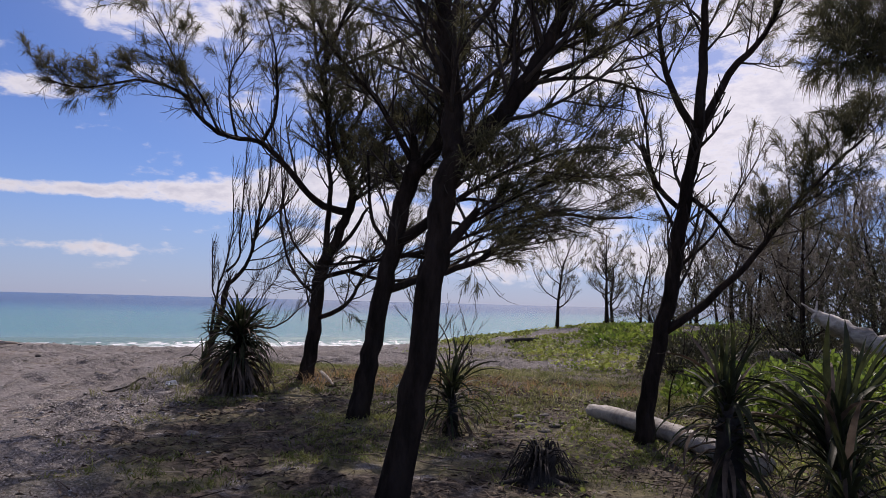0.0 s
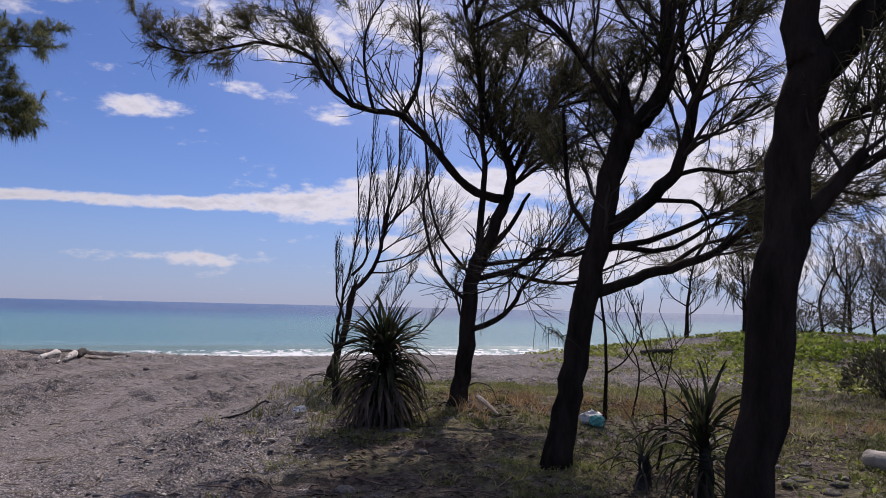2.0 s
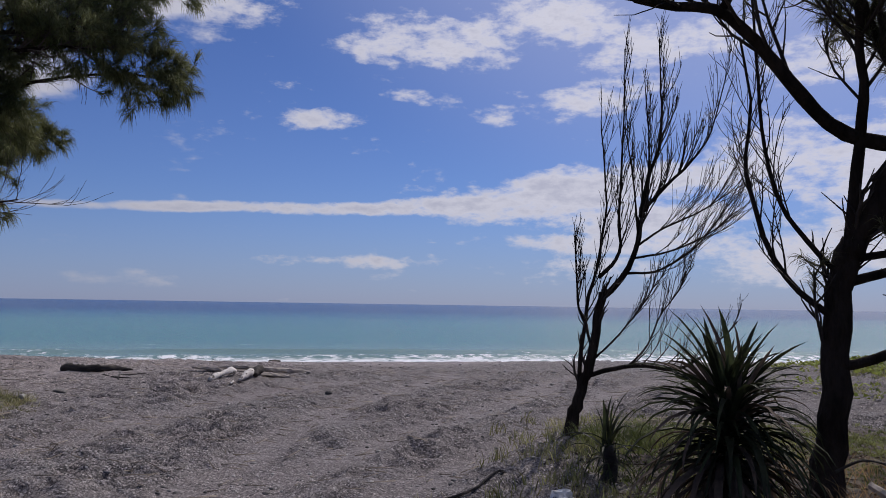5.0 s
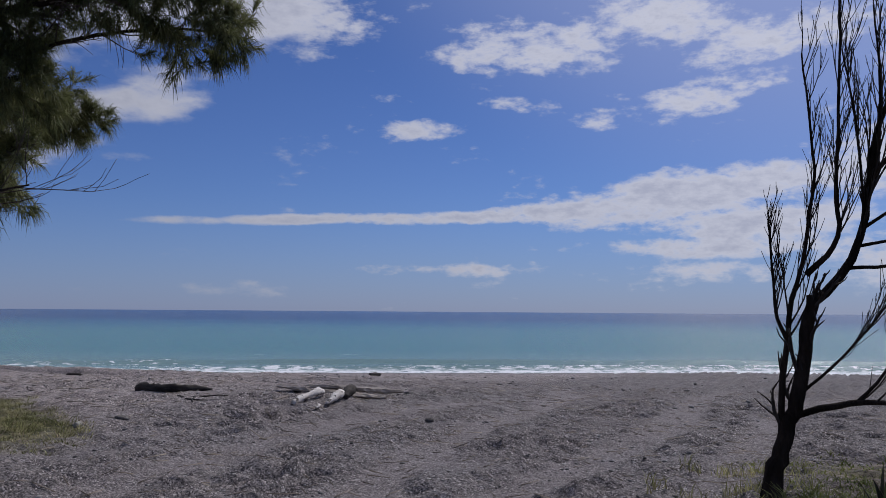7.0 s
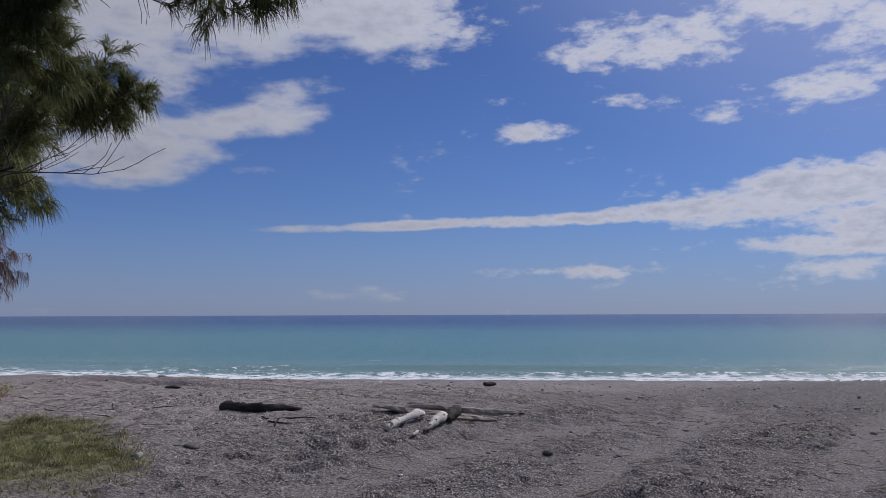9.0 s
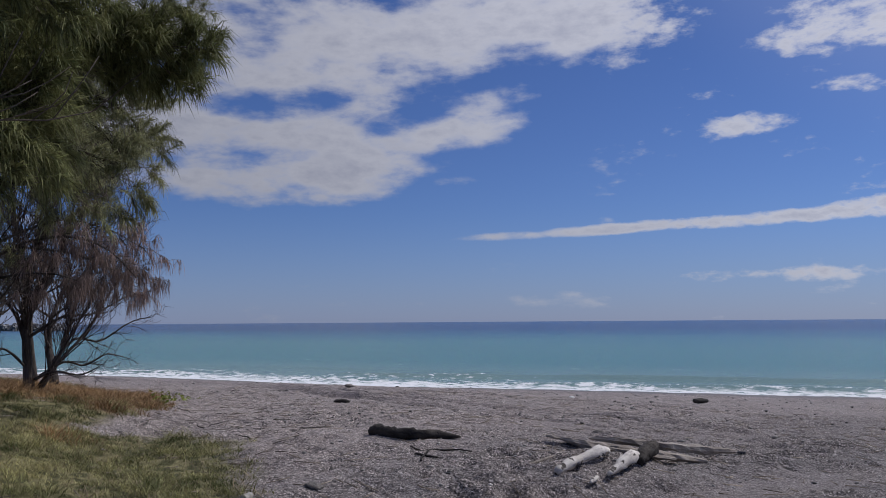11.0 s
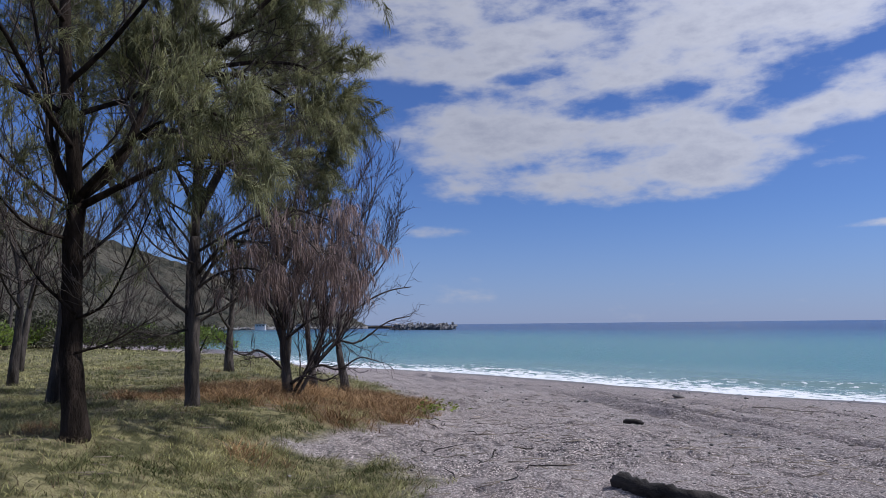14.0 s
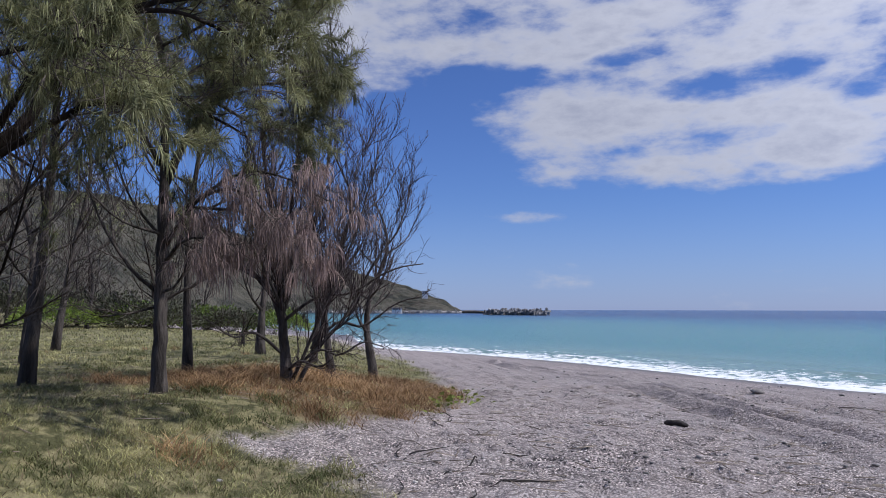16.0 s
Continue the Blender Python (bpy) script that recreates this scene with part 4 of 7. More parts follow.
def dark_tree_four():
    t = Tree(14)
    base = (2.06, 8.86, ground_z(2.06, 8.86) - 0.05)
    line, r = t.stem([base, (2.12, 8.84, 1.02), (2.22, 8.81, 1.6), (2.33, 8.78, 2.17), (2.38, 8.76, 2.64), (2.46, 8.74, 3.16), (2.57, 8.71, 3.74)], 0.090, 0.062, 20, 12, True, 0.25)
    left, ra = t.stem([(2.56, 8.72, 3.68), (2.36, 8.81, 4.1), (2.26, 8.89, 4.49), (2.23, 8.94, 4.88), (2.2, 8.99, 5.21), (2.1, 9.04, 5.9)], 0.046, 0.012, 16, 7)
    mid, rb = t.stem([(2.57, 8.71, 3.68), (2.61, 8.7, 4.51), (2.64, 8.69, 5.1), (2.66, 8.68, 5.82), (2.7, 8.7, 6.6)], 0.060, 0.014, 16, 8)
    right, rc = t.stem([(2.58, 8.71, 3.72), (2.83, 8.58, 4.3), (3.06, 8.46, 4.56), (3.22, 8.36, 4.87), (3.35, 8.25, 5.4), (3.4, 8.2, 6.0)], 0.045, 0.012, 16, 7)
    stub, rs = t.stem([(2.43, 8.75, 2.88), (2.22, 8.82, 3.11), (2.11, 8.85, 3.34), (2.03, 8.87, 3.6)], 0.026, 0.030, 9, 7)
    bent, rn = t.stem([(2.37, 8.77, 2.68), (2.25, 8.88, 3.0), (2.18, 8.98, 3.25), (2.09, 9.09, 4.12), (1.9, 9.22, 4.55)], 0.022, 0.007, 14, 6)
    low, rw = t.stem([(2.26, 8.80, 1.68), (2.56, 8.64, 1.92), (2.69, 8.52, 2.09), (2.91, 8.38, 2.34), (3.12, 8.24, 2.67), (3.33, 8.11, 2.98), (3.57, 7.96, 3.28), (3.75, 7.8, 3.5)], 0.050, 0.010, 20, 8)
    cross, rx = t.stem([(2.45, 8.75, 3.08), (2.69, 8.67, 2.87), (2.9, 8.61, 2.58), (3.15, 8.55, 2.5)], 0.026, 0.010, 10, 6)
    thin, rt = t.stem([(2.35, 8.77, 2.30), (2.69, 8.67, 2.64), (2.9, 8.61, 3.04), (3.1, 8.56, 3.4)], 0.018, 0.006, 10, 6)
    for ln, rd, k in ((left, ra, 20), (mid, rb, 18), (right, rc, 20)):
        t.dress(ln, rd, k, 0.75, 0.25, 1, 0.2, 0.8, 6)
    t.dress(low, rw, 26, 0.6, 0.5, 1, 0.25, 0.75, 6)
    for ln, rd in ((stub, rs), (bent, rn), (thin, rt), (cross, rx)):
        t.dress(ln, rd, 8, 0.65, 0.35, 1, 0.5, 0.05, 5, 0.6)
    t.dress(line, r, 10, 0.7, 0.4, 1, 0.35, 0.05, 5, 0.8)
    return t.finish(base, "shore_pine", "slim beach sheoak in dark backlit tones behind a fallen log, bare below", BARK_BACKLIT, TWIG, NEEDLE_BACKLIT, 40, 0.20, 1.3, 0.0045, "beach trees", clump=0.40)


def bare_sapling():
    """The leafless tree of many upright shoots at the edge of the sand."""
    t = Tree(15)
    base = (-4.05, 14.9, ground_z(-4.05, 14.9) - 0.05)
    line, r = t.stem([base, (-4.02, 14.91, 0.85), (-3.98, 14.92, 1.0), (-3.93, 14.94, 1.18), (-3.86, 14.96, 1.37), (-3.81, 14.98, 1.65), (-3.76, 15.0, 1.99), (-3.72, 15.02, 2.2)], 0.072, 0.044, 18, 9, True, 0.4)
    shoots = [t.stem(p, q, 0.006, 18, 7) for p, q in (
        ([(-3.97, 14.93, 1.08), (-3.95, 14.96, 1.54), (-3.91, 14.98, 1.84), (-3.87, 14.99, 2.14), (-3.80, 15.01, 2.39), (-3.73, 15.02, 2.79), (-3.68, 15.04, 3.09), (-3.69, 15.05, 3.39), (-3.72, 15.06, 3.86), (-3.74, 15.07, 4.15)], 0.028),
        ([(-3.91, 14.97, 1.86), (-3.98, 14.95, 2.04), (-3.99, 14.95, 2.23), (-4.01, 14.95, 2.58), (-4.02, 14.95, 2.8)], 0.018),
        ([(-3.74, 15.01, 2.13), (-3.55, 15.06, 2.31), (-3.41, 15.11, 2.54), (-3.33, 15.15, 2.84), (-3.30, 15.18, 3.09), (-3.19, 15.23, 3.24), (-3.02, 15.27, 3.44), (-2.86, 15.32, 3.59), (-2.65, 15.37, 3.84), (-2.53, 15.41, 4.09), (-2.4, 15.45, 4.6)], 0.040),
        ([(-3.30, 15.16, 3.04), (-3.23, 15.13, 3.48), (-3.11, 15.15, 3.83), (-3.08, 15.17, 4.19), (-3.09, 15.19, 4.55), (-3.1, 15.21, 5.1)], 0.028),
        ([(-3.76, 15.01, 2.36), (-3.59, 15.0, 2.53), (-3.52, 14.99, 2.73), (-3.54, 14.96, 2.97), (-3.51, 14.94, 3.41), (-3.49, 14.92, 3.81), (-3.47, 14.9, 4.3), (-3.46, 14.88, 4.9)], 0.024),
        ([(-3.34, 15.13, 2.8), (-3.37, 14.99, 3.31), (-3.41, 14.89, 3.69), (-3.47, 14.78, 4.05)], 0.012),
        ([(-3.24, 15.12, 3.15), (-3.21, 15.0, 3.78), (-3.24, 14.9, 4.4)], 0.014),
        ([(-2.9, 15.3, 3.55), (-2.85, 15.25, 3.75), (-2.82, 15.2, 4.0)], 0.018))]
    fans = [t.stem(p, q, 0.006, 14, 6) for p, q in (
        ([(-3.48, 15.08, 2.41), (-3.14, 15.14, 2.44), (-2.82, 15.25, 2.64), (-2.55, 15.36, 2.93), (-2.3, 15.46, 3.35)], 0.016),
        ([(-3.34, 15.13, 2.73), (-3.05, 15.01, 2.91), (-2.68, 14.93, 3.07), (-2.4, 14.85, 3.25)], 0.014),
        ([(-3.40, 15.11, 2.58), (-3.0, 15.15, 2.66), (-2.6, 15.2, 2.85), (-2.3, 15.2, 3.1)], 0.014))]
    arm, ra = t.stem([(-3.90, 14.95, 1.27), (-3.61, 15.02, 1.36), (-3.30, 15.09, 1.40), (-3.04, 15.16, 1.36), (-2.82, 15.23, 1.41), (-2.56, 15.29, 1.61), (-2.3, 15.36, 1.9)], 0.030, 0.008, 18, 7)
    twigs = [t.stem(p, 0.014, 0.005, 12, 5) for p in (
        [(-3.45, 15.06, 1.39), (-3.25, 15.12, 1.61), (-3.11, 15.16, 1.95), (-2.93, 15.19, 2.2), (-2.83, 15.22, 2.44)],
        [(-3.83, 14.97, 1.44), (-3.56, 14.91, 1.71), (-3.29, 14.86, 2.05), (-3.12, 14.81, 2.33)])]
    for (ln, rd), k, size in zip(shoots, (22, 18, 30, 22, 24, 12, 12, 6), (0.5, 0.35, 0.7, 0.55, 0.5, 0.4, 0.4, 0.3)):
        t.dress(ln, rd, k, size, 0.2, 1, 0.55, 0.0, 5, 0.42, wander=0.08, lean=(0.3, 0.0, 0.2))
    for ln, rd in fans:
        t.dress(ln, rd, 16, 0.65, 0.15, 1, 0.4, 0.0, 5, 0.42, wander=0.08, lean=(0.4, 0.0, 0.1))
    for ln, rd in [(arm, ra)] + twigs:
        t.dress(ln, rd, 14, 0.5, 0.25, 1, 0.5, 0.0, 5, 0.5, wander=0.10, lean=(0.3, 0.0, 0.25))
    t.dress(line, r, 10, 0.4, 0.4, 1, 0.4, 0.0, 4, 0.8)
    return t.finish(base, "bare_tree", "leafless dark sapling with many upright shoots on the sand edge", BARK_BACKLIT, TWIG, group="bare trees")


def meadow_tree(seed, base, fork, top, spread, limbs, low, label, needle=NEEDLE, leafy=(), bare=(), dead=(), per=26, shade=BARK_BACKLIT, radius=0.13, size=0.27, hang=2.2, clump=0.5, reach=0.8, tufts=22):
    """A sheoak of the meadow: a trunk to its fork, a leader to its top, limbs all round from low upwards, and its marked limbs."""
    t = Tree(seed)
    rng = t.rng
    base = np.array([base[0], base[1], ground_z(*base[:2]) - 0.06])
    fork, top = np.asarray(fork, float), np.asarray(top, float)
    mid = base + (fork - base) * 0.5 + rng.normal(scale=0.05, size=3)
    line, r = t.stem([base, mid, fork], radius, radius * 0.78, 14, 11, True, 0.4)
    lead = [fork - (fork - mid) * 0.08, fork + (top - fork) * 0.35 + rng.normal(scale=0.12, size=3) * (1, 1, 0.2), fork + (top - fork) * 0.7 + rng.normal(scale=0.15, size=3) * (1, 1, 0.2), top]
    leader, rl = t.stem(lead, radius * 0.68, 0.02, 18, 9)
    for k in range(limbs):
        u = (k + 0.3 * rng.random()) / limbs
        z = low + (top[2] - 0.6 - low) * u
        path, rad = (line, r) if z < fork[2] else (leader, rl)
        i = int(np.argmin(np.abs(path[:, 2] - z)))
        turn = k * 2.4 + rng.uniform(-0.4, 0.4)
        far = spread * (1.0 - 0.55 * u ** 1.5) * rng.uniform(0.75, 1.15)
        out = np.array([math.cos(turn), math.sin(turn), 0.0])
        p = path[i]
        rise = rng.uniform(0.25, 0.6) * far
        limb, lr = t.stem([p, p + out * far * 0.35 + (0, 0, rise * 0.35), p + out * far * 0.7 + (0, 0, rise * 0.85), p + out * far + (0, 0, rise)], min(rad[i] * 0.5, 0.045), 0.010, 9, 6)
        t.dress(limb, lr, 9, 0.95, 0.25, 1, 0.06, 1.0, 7, 0.8)
    for points, rad in leafy:
        limb, lr = t.stem(points, rad, 0.010, 16, 8)
        t.dress(limb, lr, tufts, reach, 0.35, 1, 0.02, 1.0, 7, 0.8)
    for points, rad in bare:
        limb, lr = t.stem(points, rad, 0.007, 14, 7)
        t.dress(limb, lr, 14, 0.8, 0.15, 1, 0.4, 0.04, 6, 0.65)
    for k in range(3 if bare else 0):
        p = line[int((0.6 + 0.4 * k / 3) * 13)]
        turn = k * 2.4 + 0.7
        far = rng.uniform(0.8, 1.5)
        limb, lr = t.stem([p, p + np.array([math.cos(turn) * far * 0.5, math.sin(turn) * far * 0.5, 0.15 * far]), p + np.array([math.cos(turn) * far, math.sin(turn) * far, 0.75 * far])], 0.022, 0.006, 9, 6)
        t.dress(limb, lr, 14, 0.75, 0.15, 1, 0.4, 0.10, 7, 0.65)
    t.kind = 1
    for points, rad in dead:
        limb, lr = t.stem(points, rad, 0.008, 14, 7)
        t.dress(limb, lr, 22, 0.5, 0.30, 1, -0.15, 0.55, 6, 0.8)
    t.kind = 0
    t.dress(leader, rl, 10, 1.0, 0.4, 1, 0.3, 1.0, 6, 0.7)
    return t.finish(base, "shore_pine", label, shade, TWIG if needle is NEEDLE_BACKLIT else TWIG_MID, needle, per, size, hang, 0.0062, "meadow trees", NEEDLE_DEAD if dead else None, clump=clump)


dark_tree_one()
dark_tree_two()
dark_tree_three()
dark_tree_four()
bare_sapling()
meadow_tree(21, (-12.0, 11.4), (-11.9, 11.5, 3.0), (-11.4, 11.8, 8.0), 2.4, 12, 3.9, "full green sheoak leaning over the path with hanging needles", NEEDLE_DIM, per=46, clump=0.20, size=0.20, hang=1.3, reach=0.52, tufts=34,
            leafy=[([(-11.9, 11.5, 3.0), (-11.0, 12.2, 3.8), (-10.0, 13.0, 4.45), (-9.1, 13.5, 4.65), (-8.6, 13.7, 4.6)], 0.034), ([(-11.8, 11.5, 3.6), (-10.9, 12.3, 4.7), (-9.8, 13.1, 5.1), (-8.9, 13.4, 5.1)], 0.05),
                   ([(-11.9, 11.5, 3.6), (-10.8, 12.4, 4.8), (-9.7, 13.4, 5.5), (-8.6, 14.2, 5.8)], 0.05),
                   ([(-11.9, 11.5, 2.8), (-11.3, 12.1, 3.4), (-10.8, 12.5, 3.9), (-10.15, 12.85, 4.15)], 0.05), ([(-11.9, 11.5, 2.8), (-11.4, 12.5, 3.5), (-11.1, 13.4, 4.0), (-10.9, 14.0, 4.1)], 0.05),
                   ([(-11.8, 11.6, 3.4), (-10.8, 12.6, 4.6), (-9.8, 13.0, 4.85), (-9.1, 13.2, 4.85)], 0.05), ([(-11.9, 11.5, 2.7), (-11.3, 12.2, 3.1), (-10.9, 12.7, 3.35), (-10.6, 13.0, 3.3)], 0.04)],
            bare=[([(-11.9, 11.5, 2.6), (-10.9, 12.0, 2.85), (-10.0, 12.3, 2.95), (-9.4, 12.5, 3.05)], 0.03)])
meadow_tree(22, (-16.0, 13.0), (-15.97, 12.95, 3.45), (-15.8, 12.6, 8.6), 2.2, 15, 3.9, "tall green sheoak with forked limbs and tufts of drooping needles", radius=0.118, per=54, clump=0.50, size=0.23, hang=1.7,
            leafy=[([(-15.98, 12.94, 3.5), (-16.1, 13.3, 3.9), (-16.15, 13.5, 4.4), (-16.25, 13.7, 4.95), (-16.45, 14.3, 5.45), (-16.6, 15.0, 5.9)], 0.075),
                   ([(-16.12, 13.4, 4.2), (-16.3, 14.0, 4.35), (-16.6, 14.6, 4.2), (-17.2, 15.1, 4.0)], 0.04),
                   ([(-15.97, 12.95, 3.4), (-15.7, 13.6, 3.7), (-15.4, 14.1, 3.85), (-15.3, 14.5, 3.8)], 0.045), ([(-15.98, 12.95, 3.5), (-15.3, 13.6, 4.0), (-14.6, 14.2, 4.1), (-14.1, 14.6, 3.9)], 0.04),
                   ([(-16.25, 13.7, 4.9), (-16.4, 14.5, 5.2), (-16.6, 15.2, 5.3), (-16.8, 15.7, 5.1)], 0.035),
                   ([(-16.2, 13.6, 4.7), (-16.2, 14.3, 5.0), (-16.3, 14.9, 4.9), (-16.4, 15.3, 4.6)], 0.035),
                   ([(-16.45, 14.3, 5.4), (-16.5, 15.0, 6.2), (-16.5, 15.6, 6.6), (-16.4, 16.0, 6.8)], 0.035)],
            bare=[([(-15.97, 12.95, 3.4), (-15.9, 12.7, 4.0), (-15.88, 12.66, 4.5), (-15.85, 12.55, 5.1), (-15.8, 12.4, 6.0)], 0.06), ([(-15.97, 12.95, 2.8), (-16.1, 13.3, 3.2), (-16.2, 13.6, 3.7)], 0.022),
                  ([(-15.98, 12.97, 2.3), (-15.9, 12.6, 2.7), (-15.8, 12.3, 3.3)], 0.022), ([(-15.98, 12.97, 1.9), (-16.0, 13.3, 2.0), (-16.05, 13.7, 2.25)], 0.016)])
meadow_tree(23, (-18.5, 13.9), (-18.48, 13.9, 3.4), (-18.3, 13.5, 8.8), 2.1, 13, 4.4, "tall grey-trunked sheoak, bare below, with drooping green tufts", shade=BARK_PALE, radius=0.088, per=54, clump=0.50, size=0.23, hang=1.7,
            leafy=[([(-18.5, 13.9, 3.75), (-18.58, 14.4, 4.7), (-18.65, 14.9, 5.2), (-18.5, 15.5, 5.6)], 0.05), ([(-18.5, 13.9, 3.6), (-18.2, 14.4, 4.6), (-18.0, 14.9, 5.5), (-17.8, 15.2, 6.4)], 0.045),
                   ([(-18.62, 14.7, 5.0), (-18.5, 15.2, 5.0), (-18.5, 15.6, 5.1)], 0.03), ([(-18.6, 14.5, 4.75), (-18.5, 14.9, 4.5), (-18.5, 15.3, 4.3)], 0.026), ([(-18.5, 13.85, 3.9), (-18.2, 13.5, 4.6), (-17.9, 13.3, 5.2)], 0.035)],
            bare=[([(-18.49, 13.87, 2.3), (-18.44, 13.53, 2.62), (-18.38, 13.22, 3.12), (-18.36, 13.07, 3.5), (-18.3, 12.9, 4.0)], 0.028), ([(-18.5, 13.92, 2.2), (-18.55, 14.2, 2.37), (-18.61, 14.51, 2.54), (-18.6, 14.8, 2.8)], 0.026),
                  ([(-18.5, 13.92, 2.6), (-18.54, 14.12, 3.0), (-18.58, 14.36, 3.23), (-18.66, 14.8, 3.45), (-18.7, 15.2, 3.7)], 0.03), ([(-18.5, 13.88, 2.14), (-18.44, 13.55, 2.05), (-18.38, 13.21, 2.01)], 0.02),
                  ([(-18.5, 13.88, 3.0), (-18.45, 13.5, 3.5), (-18.4, 13.25, 4.2)], 0.022)],
            dead=[([(-18.48, 13.95, 2.9), (-17.8, 14.4, 3.3), (-17.1, 14.9, 3.4), (-16.6, 15.3, 3.2), (-16.3, 15.6, 2.8)], 0.030), ([(-17.8, 14.4, 3.28), (-17.4, 15.0, 3.2), (-17.1, 15.4, 3.0), (-16.9, 15.8, 2.7)], 0.022),
                  ([(-18.48, 13.95, 2.7), (-17.7, 14.3, 2.85), (-16.9, 14.7, 2.85), (-16.4, 15.0, 2.7)], 0.024), ([(-18.46, 13.95, 3.2), (-17.9, 14.9, 3.7), (-17.5, 15.5, 3.6), (-17.2, 16.0, 3.3)], 0.024)])
meadow_tree(26, (6.6, 9.2), (6.55, 9.2, 3.6), (6.3, 9.4, 7.4), 2.0, 12, 4.6, "sheoak in dark backlit tones with hanging needles beside the clearing", NEEDLE_BACKLIT, per=36, clump=0.35,
            leafy=[([(6.55, 9.2, 3.9), (5.7, 9.2, 4.5), (5.0, 9.2, 4.8), (4.5, 9.2, 4.7)], 0.04), ([(6.55, 9.2, 4.2), (5.6, 9.6, 5.0), (5.0, 9.9, 5.4)], 0.04)])


def dead_clump():
    """The clump of leaning bare stems, fanned out towards the sea."""
    t = Tree(24)
    base = np.array([-20.65, 15.3, ground_z(-20.65, 15.3) - 0.05])
    g = base[2]
    main, r = t.stem([(-20.65, 15.25, g), (-20.64, 15.18, 1.8), (-20.64, 15.13, 2.3), (-20.64, 15.1, 3.1), (-20.64, 14.9, 4.0), (-20.63, 14.78, 5.2), (-20.6, 14.7, 7.0)], 0.085, 0.010, 22, 9, True, 0.3)
    t.dress(main, r, 38, 0.95, 0.22, 1, 0.35, 0.10, 8, 0.6)
    stems = [([(-20.65, 15.2, 1.7), (-20.64, 14.93, 2.43), (-20.63, 14.5, 2.74), (-20.6, 14.1, 3.1), (-20.6, 13.9, 3.7)], 0.04), ([(-20.62, 15.4, g), (-20.58, 15.7, 1.5), (-20.57, 16.13, 2.0), (-20.53, 16.54, 2.8), (-20.5, 16.9, 3.3), (-20.5, 17.1, 3.9)], 0.038),
             ([(-20.64, 15.15, 2.2), (-20.55, 15.5, 3.0), (-20.5, 15.8, 4.2), (-20.55, 15.9, 5.5), (-20.6, 15.8, 7.0)], 0.04), ([(-20.6, 15.7, 1.55), (-20.5, 15.9, 2.4), (-20.5, 16.15, 3.4), (-20.5, 16.3, 4.5)], 0.034),
             ([(-20.64, 15.12, 2.8), (-20.6, 15.3, 4.0), (-20.6, 15.4, 5.4), (-20.65, 15.3, 7.2)], 0.036), ([(-20.55, 15.3, g), (-20.2, 15.6, 1.6), (-20.0, 15.9, 2.3), (-19.8, 16.3, 3.3), (-19.7, 16.6, 4.4)], 0.032),
             ([(-20.64, 15.16, 2.0), (-20.9, 15.4, 3.0), (-21.1, 15.6, 4.2), (-21.2, 15.8, 6.0)], 0.034), ([(-20.66, 15.2, 2.0), (-20.3, 14.9, 2.8), (-20.0, 14.8, 3.6), (-19.8, 14.9, 4.8)], 0.03)]
    for points in ([(-20.62, 15.4, 1.25), (-20.4, 15.75, 1.5), (-20.3, 16.05, 1.42), (-20.2, 16.4, 1.62), (-20.1, 16.7, 1.55)], [(-20.64, 15.2, 1.4), (-20.4, 14.8, 1.75), (-20.2, 14.5, 1.7), (-20.0, 14.1, 2.0)], [(-20.6, 15.6, 1.5), (-20.7, 16.0, 1.9), (-20.6, 16.4, 1.85), (-20.5, 16.9, 2.2), (-20.4, 17.3, 2.3)],
                   [(-20.55, 15.3, 1.2), (-20.0, 15.5, 1.35), (-19.6, 15.8, 1.3), (-19.2, 16.0, 1.45)], [(-20.63, 15.15, 1.9), (-20.5, 15.7, 2.3), (-20.4, 16.2, 2.35), (-20.3, 16.8, 2.7), (-20.3, 17.3, 2.8)]):
        line, r = t.stem(points, 0.030, 0.008, 14, 6)
        t.dress(line, r, 12, 0.55, 0.2, 1, 0.1, 0.0, 5, 0.9, wander=0.28)
    for points, rad in stems:
        line, r = t.stem(points, rad, 0.007, 16, 7)
        t.dress(line, r, 26, 1.0, 0.10, 2, 0.3, 0.0, 6, 0.6, wander=0.16, lean=(0.0, 0.2, 0.05))
    return t.finish(base, "bare_tree_clump", "clump of leaning grey stems with fanned bare reddish twigs", BARK_PALE, TWIG_RED, NEEDLE, 30, 0.26, 2.0, 0.007, "bare trees")


dead_clump()


